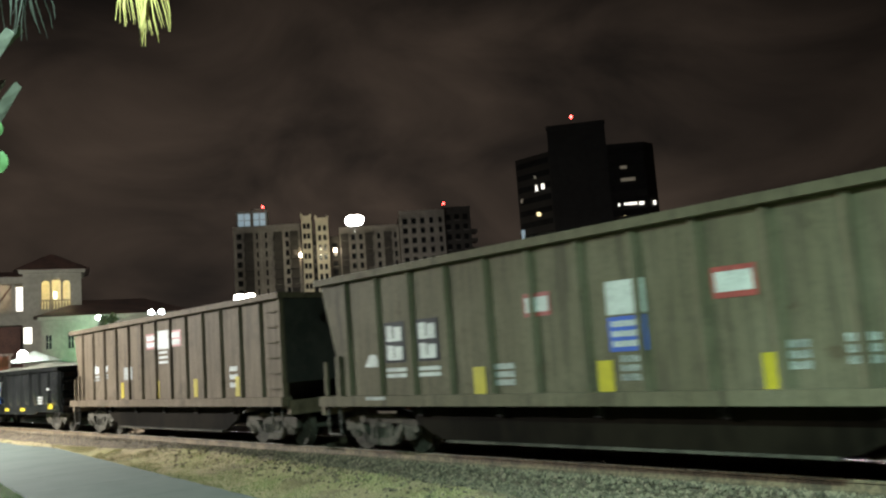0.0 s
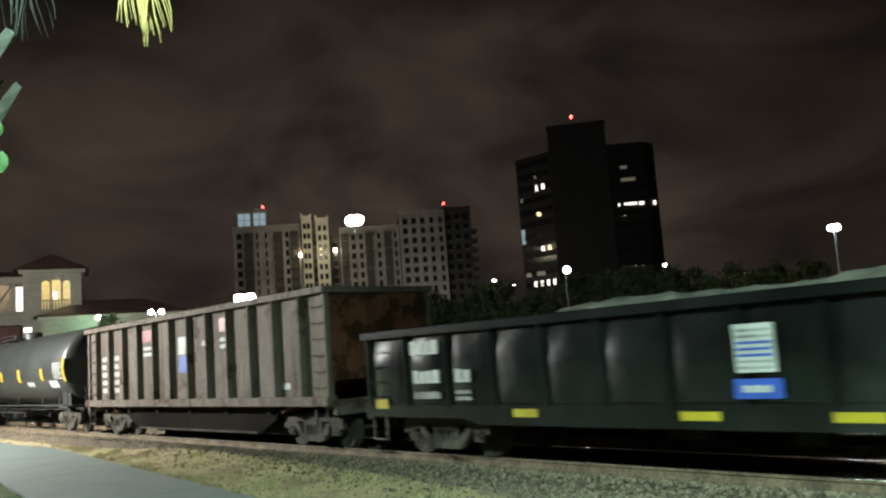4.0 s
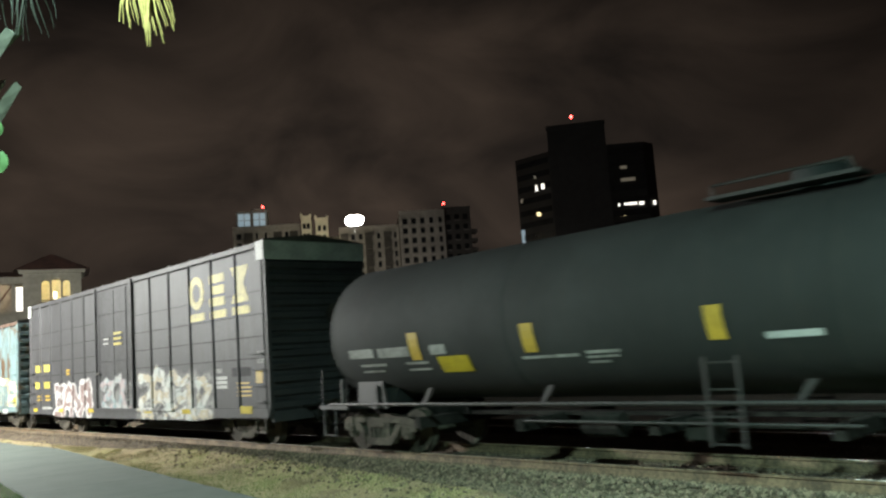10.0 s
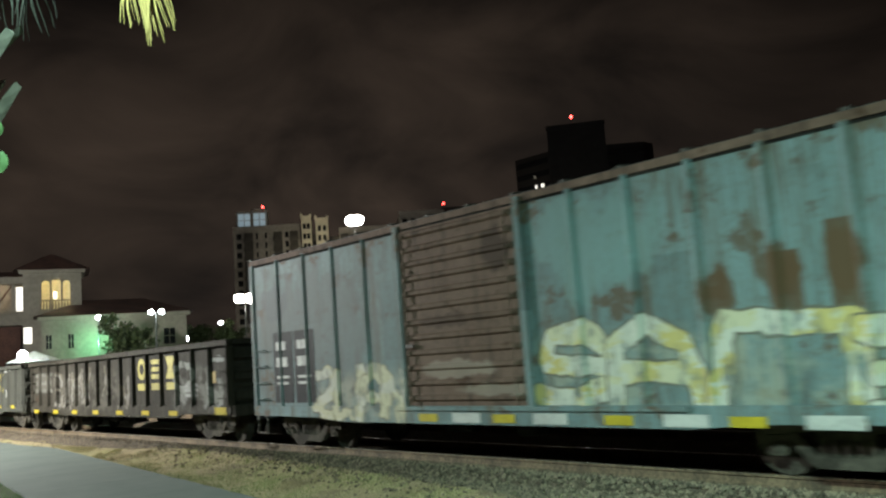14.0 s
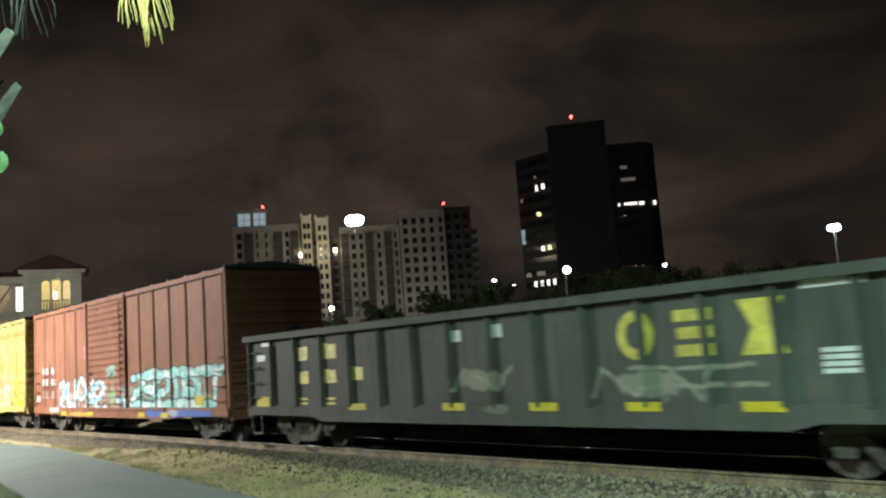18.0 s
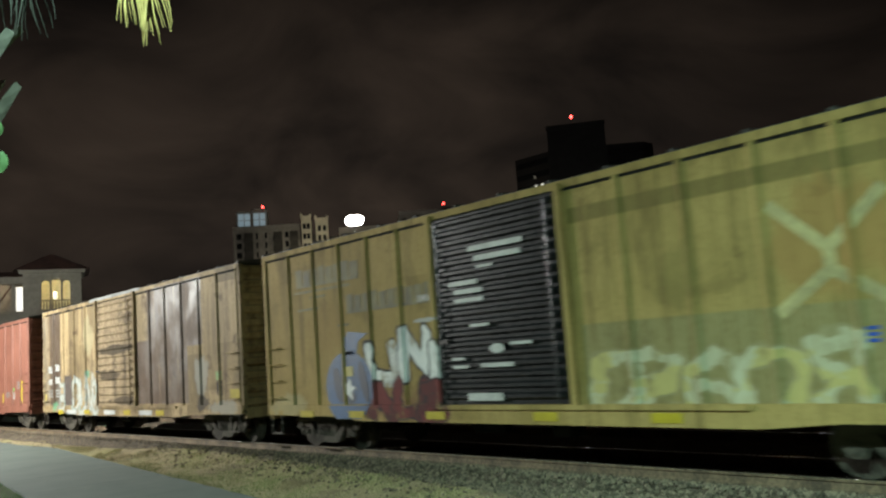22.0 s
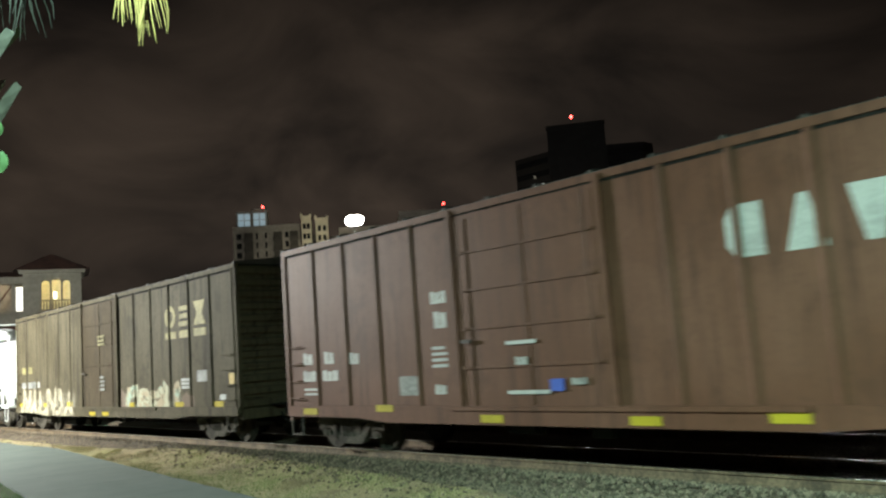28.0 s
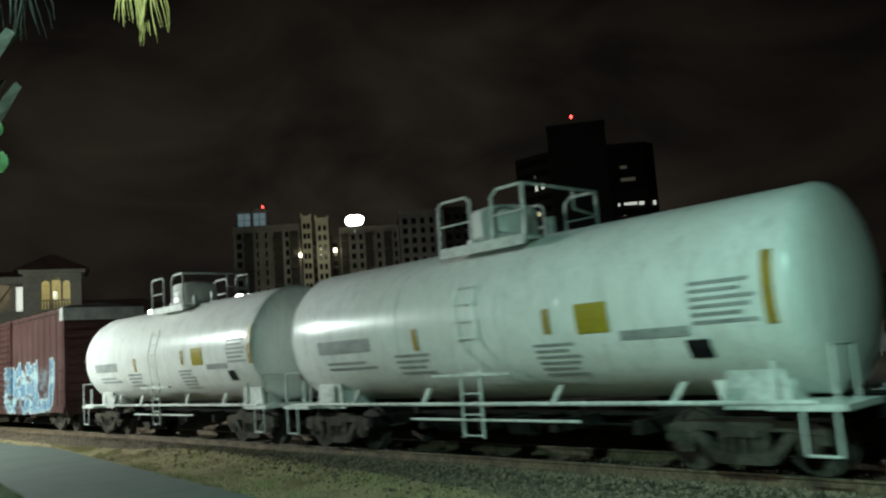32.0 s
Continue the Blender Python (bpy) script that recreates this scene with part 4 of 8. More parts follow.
def trees():
    k = 0
    for d, dist, top, spread in (((-0.931, 0.365), 66, 0.066, 1.9), ((-0.880, 0.475), 80, 0.045, 2.2), ((-0.868, 0.497), 92, 0.052, 2.6), ((-0.846, 0.533), 98, 0.060, 3.2),
                                 ((-0.823, 0.568), 105, 0.050, 3.0), ((-0.800, 0.600), 105, 0.066, 3.2), ((-0.778, 0.628), 110, 0.058, 3.2),
                                 ((-0.728, 0.686), 120, 0.073, 4.2), ((-0.700, 0.714), 118, 0.078, 4.4), ((-0.672, 0.741), 115, 0.076, 4.2), ((-0.645, 0.764), 112, 0.066, 3.8),
                                 ((-0.608, 0.794), 110, 0.076, 4.0), ((-0.575, 0.818), 108, 0.080, 4.2), ((-0.540, 0.842), 105, 0.086, 4.2), ((-0.505, 0.863), 100, 0.074, 4.0),
                                 ((-0.470, 0.883), 98, 0.070, 4.0), ((-0.440, 0.898), 96, 0.072, 3.8), ((-0.408, 0.913), 96, 0.066, 3.8), ((-0.33, 0.944), 90, 0.05, 3.6), ((-0.905, 0.425), 110, 0.050, 3.0)):
        h = EYE + top * dist - GROUND
        tree(d[0] * dist, d[1] * dist, h, spread, 40 + k, 0.25, 6500, 0.42 * dist / 90)
        k += 1


trees()


# ---------------------------------------------------------------- far side of the car park
BRICKW = plain("brown_shop_wall", (0.30, 0.17, 0.11), 0.9, 0.0, 0.2, 1.5, 0.0)


def shop_row():
    t = thing("shop_building", "low brown shop row lit by orange lamps", "building")
    m = standing((-0.43, 0.903), 92.0)
    g = -GROUND
    w = placed(part("wall", Shape().box(-20, 0, 0, 18, 8, 2.7 + g), BRICKW, t), m)
    part("roof_edge", Shape().box(-20.3, -0.4, 2.7 + g, 18.3, 8.3, 3.0 + g), APTDARK, w)
    pane = Shape().box(-0.9, -0.05, 0.6, 0.9, 0.05, 2.3).mesh("window", DIMWIN)
    for k in range(12):
        part("window", pane, None, w).location = (-18.2 + 3.1 * k, 0, 0)
    lamp = Shape().lathe([(-0.15, 0.06), (-0.1, 0.15), (0.1, 0.15), (0.15, 0.06)], "z", 8).mesh("wall_lamp", LAMPO)
    for k in range(7):
        part("wall_lamp", lamp, None, w, "orange wall lamp").location = (-17 + 5.3 * k, -0.25, 2.5 + g)


def picket_fence():
    t = thing("picket_fence", "white picket fence at the car park's edge", "fence")
    m = standing((-0.43, 0.903), 60.0)
    holder = placed(part("fence_rail", Shape().box(-14, -0.03, 0.35, 12, 0.03, 0.42).box(-14, -0.03, 0.95, 12, 0.03, 1.02), TENT, t), m)
    picket = Shape().box(-0.05, -0.06, 0.05, 0.05, -0.03, 1.12).mesh("picket", TENT)
    for k in range(87):
        part("picket", picket, None, holder).location.x = -13.9 + 0.3 * k


def parked_car(d, dist, turn, colour, label):
    t = thing("parked_car", label, "car", "parked cars")
    t.matrix_basis = standing(d, dist) @ pose(0, 0, 0, 0, 0, turn)
    n = plain("car_body_" + label.split()[0], colour, 0.3, 0.1, 0.05, 3, 0.0)
    body = Shape().prism([(-2.2, 0.35), (2.2, 0.35), (2.25, 0.75), (1.2, 0.92), (0.6, 1.42), (-1.1, 1.44), (-1.8, 0.98), (-2.25, 0.9)], "y", -0.85, 0.85)
    part("body", body, n, t)
    part("side_window", Shape().prism([(-1.0, 1.0), (1.0, 0.98), (0.52, 1.36), (-0.98, 1.38)], "y", -0.87, -0.84), GLASSD, t)
    for x in (-1.35, 1.35):
        for y in (-0.78, 0.78):
            w = part("wheel", Shape().rod((x, y - 0.1, 0.33), (x, y + 0.1, 0.33), 0.33, 18), BLACKRUBBER, t)
            part("rim", Shape().rod((x, y - 0.11, 0.33), (x, y + 0.11, 0.33), 0.2, 12), POLE, w)
    for y in (-0.62, 0.62):
        part("headlight", Shape().box(2.2, y - 0.15, 0.62, 2.28, y + 0.15, 0.78), LAMPC if "lights" in label else GLASSD, t)


BLACKRUBBER = plain("black_rubber", (0.02, 0.02, 0.02), 0.8, 0.0, 0.2, 20, 0.0)
shop_row()
picket_fence()
parked_car((-0.400, 0.917), 66.0, -60, (0.45, 0.46, 0.47), "silver parked car with its lights on")
parked_car((-0.375, 0.927), 67.0, 0, (0.05, 0.05, 0.06), "black parked car on the car park")
parked_car((-0.345, 0.938), 64.0, 180, (0.5, 0.5, 0.5), "white parked car on the car park")
parked_car((-0.495, 0.869), 70.0, 10, (0.20, 0.03, 0.03), "red parked car on the car park")
for d, dist, el, m_, sz in (((-0.351, 0.936), 85, 0.0298, LAMPC, 0.35), ((-0.353, 0.936), 84, 0.0145, LAMPO, 0.42), ((-0.336, 0.942), 84, 0.0123, LAMPO, 0.36),
                            ((-0.349, 0.937), 80, -0.0150, LAMPO, 0.36), ((-0.424, 0.906), 100, 0.0514, LAMPC, 0.5), ((-0.436, 0.900), 104, 0.0500, LAMPC, 0.34)):
    lamp_post(d[0] * dist, d[1] * dist, EYE + el * dist, (0.0,), m_, sz, "distant street lamp with glowing head")


# ---------------------------------------------------------------- the palm beside the camera
PALMBARK = plain("palm_fibre", (0.16, 0.13, 0.09), 0.95, 0.0, 0.35, 14, 0.8)
BOOT = plain("palm_boot", (0.125, 0.115, 0.095), 0.8, 0.0, 0.22, 16, 0.3, (1, 1, 0.3))
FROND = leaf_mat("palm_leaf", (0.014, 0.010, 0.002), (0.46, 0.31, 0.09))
# the same leaf with the left frond's shade put into a darker colour
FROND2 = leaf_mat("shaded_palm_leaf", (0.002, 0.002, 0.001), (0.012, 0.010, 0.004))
VINE = plain("vine_leaf", (0.07, 0.13, 0.05), 0.4, 0.0, 0.2, 12, 0.1)


def palm():
    t = thing("palm_tree", "cabbage palm with old leaf boots on its trunk", "palm tree", place=(-4.93, 1.06, GROUND))
    h = 5.0
    s = Shape().lathe([(0, 0.22), (0.3, 0.18), (2.0, 0.165), (h, 0.17)], "z", 18)
    part("trunk", s, PALMBARK, t, smooth=True)
    rng = random.Random(3)
    # boots: split leaf bases that lean out and up in crossing spirals
    for k in range(30):
        a = k * 2.39996 + 0.3
        z = 3.65 + 1.6 * k / 30
        lean = rng.uniform(0.55, 0.80)
        length = rng.uniform(0.20, 0.31)
        b = Shape()
        w0, w1 = 0.07, 0.034
        base = Vector((0.14, 0, 0))
        tip = base + Vector((math.sin(lean), 0, math.cos(lean))) * length
        side = Vector((0, 1, 0))
        up = Vector((-math.cos(lean), 0, math.sin(lean)))
        ring = []
        for c, w, th in ((base, w0, 0.05), ((base + tip) / 2, (w0 + w1) / 2, 0.036), (tip, w1, 0.024)):
            ring += [c - side * w + up * 0.012, c - up * th, c + side * w + up * 0.012, c + up * th * 0.4]
        fs = [(0, 1, 2, 3), (11, 10, 9, 8)]
        for j in range(2):
            for i in range(4):
                fs.append((4 * j + i, 4 * j + (i + 1) % 4, 4 * j + 4 + (i + 1) % 4, 4 * j + 4 + i))
        b.add([tuple(v) for v in ring], fs)
        ob = part("leaf_boot", b, BOOT, t)
        ob.matrix_local = pose(0, 0, z, 0, 0, math.degrees(a))
    # a climbing vine's round leaves on the trunk
    for dx, dy, z, r, tilt in ((0.104, 0.153, 3.79, 0.046, 10), (0.108, 0.160, 3.60, 0.060, -12)):
        leaf = Shape()
        pts = [(0.004 * math.sin(3 * i), r * math.cos(2 * math.pi * i / 16), r * 1.12 * math.sin(2 * math.pi * i / 16)) for i in range(16)]
        leaf.add(pts + [(0.012, 0, 0)], [(i, (i + 1) % 16, 16) for i in range(16)])
        ob = part("vine_leaf", leaf, VINE, t, "round green climbing leaf", smooth=True)
        ob.matrix_local = pose(dx, dy, z, tilt, 8, -6 + tilt)
    return t


def palm_frond(hub, count, length, wide, seed, droop=0.8, material=None):
    """A drooping fan leaf: folded segments that hang from the end of a stalk. It swings about its hub."""
    rng = random.Random(seed)
    t = thing("palm_frond", "drooping yellow green palm frond with split tips", "palm frond", "palm fronds", place=hub)
    stalk_to = Vector((-4.93, 1.06, 4.55)) - Vector(hub)
    part("stalk", Shape().rod((0, 0, 0.02), tuple(stalk_to), 0.014, 6, 0.022), FROND, t)
    right = Vector((hub[1], -hub[0], 0)).normalized() * -1
    if right.x < 0:
        right = -right
    fwd = Vector((0, 0, 1)).cross(right)
    for k in range(count):
        u = (k + 0.5) / count * 2 - 1 + rng.uniform(-0.06, 0.06)
        L = length * (1.0 - 0.22 * u * u) * rng.uniform(0.75, 1.08)
        w = rng.uniform(0.0028, 0.0065)
        depth = rng.uniform(-0.10, 0.10)
        pts = []
        for i in range(6):
            f = i / 5
            out = right * (wide * u * (0.45 + 0.55 * f ** 0.7) + 0.03 * math.sin(5 * u + 4 * f) * f) + fwd * depth * f
            pts.append(out + Vector((0, 0, -L * f ** 1.1 + 0.06 * math.sin(3.1 * f) * droop)))
        s = Shape()
        vs = []
        for i, p in enumerate(pts):
            ww = w * (1.0 - 0.75 * (i / 5) ** 2)
            vs += [tuple(p - right * ww), tuple(p + fwd * ww * 0.5), tuple(p + right * ww)]
        fs = []
        for i in range(5):
            fs += [(3 * i, 3 * i + 1, 3 * i + 4, 3 * i + 3), (3 * i + 1, 3 * i + 2, 3 * i + 5, 3 * i + 4)]
        s.add(vs, fs)
        part("leaf_segment", s, material or FROND, t)
    return t


palm()
FRONDS = [
    (palm_frond((-4.215, 1.815, 4.22), 40, 0.47, 0.122, 1), 1.0),
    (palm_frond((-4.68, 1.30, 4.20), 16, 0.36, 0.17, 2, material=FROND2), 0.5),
]
# ---------------------------------------------------------------- the train

SHEET = 1.45        # half width over the sheets
CARS = []           # (empty, centre along the train, wheelsets)


def wheelset_mesh():
    s = Shape()
    s.rod((0, -0.98, 0), (0, 0.98, 0), 0.075, 10)
    for side in (-1, 1):
        y = 0.72 * side
        rim = [(-0.07, 0.10), (-0.07, 0.36), (-0.075, 0.415), (0.055, 0.425), (0.06, 0.455), (0.085, 0.455), (0.085, 0.36), (0.07, 0.12)]
        rim = [(a * -side, r) for a, r in rim]
        s.lathe(rim, "y", 24, (0, y, 0))
        s.rod((0, 0.98 * side, 0), (0, 1.08 * side, 0), 0.11, 10)
        for k in range(3):
            t = 2 * math.pi * k / 3
            s.rod((0.06 * math.cos(t), 1.08 * side, 0.06 * math.sin(t)), (0.06 * math.cos(t), 1.11 * side, 0.06 * math.sin(t)), 0.022, 6)
    return s.mesh("wheelset", CAST, True)


def side_frame_mesh(y):
    s = Shape()
    o, i = y - 0.06, y + 0.06
    # top chord, arched, with the bearing jaws at its ends
    s.prism([(-1.16, 0.44), (-1.16, 0.66), (-0.98, 0.72), (-0.55, 0.74), (-0.42, 0.78), (0.42, 0.78), (0.55, 0.74), (0.98, 0.72),
             (1.16, 0.66), (1.16, 0.44), (1.04, 0.44), (1.02, 0.57), (0.76, 0.57), (0.70, 0.60), (-0.70, 0.60), (-0.76, 0.57), (-1.02, 0.57), (-1.04, 0.44)], "y", o, i)
    # lower chord sags between the axles
    s.prism([(-0.76, 0.57), (-0.62, 0.60), (-0.34, 0.30), (0.34, 0.30), (0.62, 0.60), (0.76, 0.57), (0.46, 0.20), (0.36, 0.16), (-0.36, 0.16), (-0.46, 0.20)], "y", o - 0.01, i)
    for x in (-0.30, 0.30):
        s.box(x - 0.05, o, 0.28, x + 0.05, i, 0.62)
    for x in (-0.16, 0.0, 0.16):
        s.rod((x, y, 0.28), (x, y, 0.52), 0.062, 10)
    s.box(-0.24, o - 0.02, 0.52, 0.24, i, 0.61)
    for x in (-0.89, 0.89):
        s.prism([(x - 0.15, 0.40), (x - 0.10, 0.30), (x + 0.10, 0.30), (x + 0.15, 0.40), (x + 0.15, 0.56), (x - 0.15, 0.56)], "y", o + 0.01, i - 0.02)
    return s.mesh("side_frame", CAST)


WHEELS = wheelset_mesh()
FRAMES = {-1: side_frame_mesh(-1.02), 1: side_frame_mesh(1.02)}
BOLSTER = Shape().box(-0.22, -1.05, 0.50, 0.22, 1.05, 0.70).box(-0.40, -0.3, 0.68, 0.40, 0.3, 0.80).mesh("bolster", DARK)
BEAM = Shape().box(0.42, -0.85, 0.32, 0.52, 0.85, 0.44).box(-0.52, -0.85, 0.32, -0.42, 0.85, 0.44).mesh("brake_beam", DARK)


def coupler(car, x, way):
    s = Shape()
    s.box(x, -0.09, 0.80, x + 0.55 * way, 0.09, 0.97)
    s.prism([(x + 0.50 * way, -0.16), (x + 0.80 * way, -0.19), (x + 0.84 * way, -0.05), (x + 0.70 * way, 0.03), (x + 0.84 * way, 0.14), (x + 0.60 * way, 0.19)], "z", 0.75, 1.02)
    s.rod((x + 0.30 * way, -0.28, 0.85), (x + 0.62 * way, -0.30, 0.48), 0.025, 6)
    part("coupler", s, CAST, car)
    h = Shape()
    h.pipe([(x, -0.35, 0.74), (x + 0.25 * way, -0.36, 0.52), (x + 0.55 * way, -0.30, 0.42), (x + 0.82 * way, -0.2, 0.50)], 0.022, 6)
    part("air_hose", h, DARK, car)


def running_gear(car, trucks, ends, sill=(0.62, 0.95)):
    wheels = []
    for x in trucks:
        t = part("truck", BOLSTER, None, car)
        t.location.x = x
        for side in (-1, 1):
            part("side_frame", FRAMES[side], None, t)
        part("brake_beam", BEAM, None, t)
        for w in (-0.89, 0.89):
            ob = part("wheelset", WHEELS, None, t)
            ob.location = (w, 0, 0.425)
            wheels.append((ob, w))
    s = Shape().box(ends[0], -0.20, sill[0], ends[1], 0.20, sill[1])
    for k in range(5):
        x = trucks[0] + 1.5 + (trucks[1] - trucks[0] - 3.0) * k / 4
        part("cross_bearer", Shape().box(x - 0.08, -1.3, sill[1] - 0.22, x + 0.08, 1.3, sill[1] - 0.02), DARK, car)
    part("center_sill", s, DARK, car)
    b = Shape().rod((-1.6, -0.75, 0.62), (-0.9, -0.75, 0.62), 0.20, 12)
    b.box(0.3, -0.95, 0.42, 0.75, -0.6, 0.74)
    b.rod((-0.9, -0.75, 0.62), (2.6, -0.6, 0.6), 0.02, 6)
    part("brake_gear", b, DARK, car, smooth=False)
    coupler(car, ends[0], -1)
    coupler(car, ends[1], 1)
    return wheels


def decal(car, name, x0, x1, z0, z1, material, label="", y=None, thick=0.006):
    y = -SHEET if y is None else y
    return part(name, Shape().box(x0, y - thick, z0, x1, y + 0.002, z1), material, car, label)


def bars(car, x0, x1, z0, z1, rows, material, name="stencil", y=None, gap=0.4, cols=1):
    """Rows of plain blocks where writing stands, one mesh a row."""
    y = -SHEET if y is None else y
    h = (z1 - z0) / rows
    w = (x1 - x0) / cols
    for r in range(rows):
        a, b = z0 + r * h + h * gap / 2, z0 + (r + 1) * h - h * gap / 2
        for c in range(cols):
            cut = 0.85 if (r * 7 + c * 3) % 4 == 1 else 1.0
            left, right = x0 + c * w + 0.02, x0 + c * w + (w - 0.05) * cut
            count = max(1, round((right - left) / (0.72 * (b - a)))) if b - a > 0.06 else 1
            # blocks that stand on one thin base line, so that a row is one piece
            step = (right - left) / count
            base = a + 0.16 * (b - a)
            poly = [(left, a), (right, a)]
            for i in range(count - 1, -1, -1):
                crown = b - 0.10 * (b - a) * ((i * 5 + r * 3) % 3) / 2
                end = right if i == count - 1 else left + (i + 0.84) * step
                poly += [(end, crown), (left + i * step, crown)]
                if i:
                    poly += [(left + i * step, base), (left + (i - 0.16) * step, base)]
            s = Shape().prism(poly, "y", y - 0.006, y + 0.002)
            part(name, s, material, car)


def emblem(car, x, z0, z1, w, step, y=None, underline=True, material=None):
    """A maker's mark as three plain shapes, each over a bar."""
    y = -SHEET if y is None else y
    material = material or LOGO
    zb = z0 + (0.30 if underline else 0.0)
    c, r = (zb + z1) / 2, (z1 - zb) / 2
    ring = Shape()
    n = 14
    vs = []
    for yy in (y - 0.006, y + 0.002):
        for k in (1.0, 0.56):
            vs += [(x + w / 2 + w * 0.5 * math.cos(2 * math.pi * i / n) * k, yy, c + r * math.sin(2 * math.pi * i / n) * k) for i in range(n)]
    fs = []
    for i in range(n):
        q = (i + 1) % n
        fs += [(i, q, n + q, n + i), (2 * n + i, 2 * n + q, 3 * n + q, 3 * n + i), (i, q, 2 * n + q, 2 * n + i), (n + i, n + q, 3 * n + q, 3 * n + i)]
    part("emblem_ring", ring.add(vs, fs), material, car)
    x2 = x + step
    for k in range(3):
        zz = zb + (z1 - zb) * k / 3
        part("emblem_bar", Shape().box(x2 + 0.04 * (k % 2), y - 0.006, zz + 0.02, x2 + 0.92 * w, y + 0.002, zz + (z1 - zb) / 3 - 0.06), material, car)
    x3 = x + 2 * step
    wedge = Shape().prism([(x3, zb), (x3 + w, zb), (x3 + 0.72 * w, c), (x3 + w, z1), (x3, z1), (x3 + 0.28 * w, c)], "y", y - 0.006, y + 0.002)
    part("emblem_wedge", wedge, material, car)
    if underline:
        for k in range(3):
            part("emblem_underline", Shape().box(x + k * step, y - 0.006, z0, x + k * step + w, y + 0.002, z0 + 0.2), material, car)


def ladder(car, x, w, z0, z1, rungs, material, y):
    back = y + 0.10 * (1 if y < 0 else -1)
    rung = Shape().pipe([(x, back, 0), (x, y, 0), (x + w, y, 0), (x + w, back, 0)], 0.014, 5).mesh("ladder_rung", material)
    for k in range(rungs):
        part("ladder_rung", rung, None, car).location.z = z0 + (z1 - z0) * (k + 0.5) / rungs


def stirrup(car, x, w, z0, z1, material, y):
    s = Shape().pipe([(x, y, z1), (x, y, z0), (x + w, y, z0), (x + w, y, z1)], 0.02, 6)
    part("step_iron", s, material, car)


def posts(car, xs, z0, z1, material, depth=0.042, width=0.13):
    """Outside posts, tapered towards the face, on both sides of a car."""
    w = width / 2
    for x in xs:
        for side in (-1, 1):
            a, b = SHEET * side, (SHEET + depth) * side
            s = Shape().prism([(x - w, a), (x - w * 0.22, b), (x + w * 0.22, b), (x + w, a)], "z", z0, z1)
            part("side_post", s, material, car)


def car_empty(name, label, category, group=""):
    return thing(name, label, category, group, place=(0, LINE, 0))


def end_sheet(car, x, way, z0, z1, material, pitch_z=0.30, depth=0.07):
    """A pressed end with horizontal corrugations."""
    s = Shape()
    prof = []
    n = max(3, int((z1 - z0) / pitch_z))
    for k in range(n):
        a = z0 + (z1 - z0) * k / n
        h = (z1 - z0) / n
        prof += [(a, 0.0), (a + 0.18 * h, 0.0), (a + 0.36 * h, depth), (a + 0.78 * h, depth), (a + 0.94 * h, 0.0)]
    prof.append((z1, 0.0))
    m = len(prof)
    vs = []
    for y in (-SHEET + 0.06, SHEET - 0.06):
        vs += [(x + d * way, y, z) for z, d in prof]
        vs += [(x - 0.05 * way, y, z) for z, d in prof]
    fs = []
    for j in range(m - 1):
        fs.append((j, j + 1, 2 * m + j + 1, 2 * m + j))
        fs.append((m + j, m + j + 1, 3 * m + j + 1, 3 * m + j))
        fs.append((j, j + 1, m + j + 1, m + j))
        fs.append((2 * m + j, 2 * m + j + 1, 3 * m + j + 1, 3 * m + j))
    s.add(vs, fs)
    part("end_sheet", s, material, car)


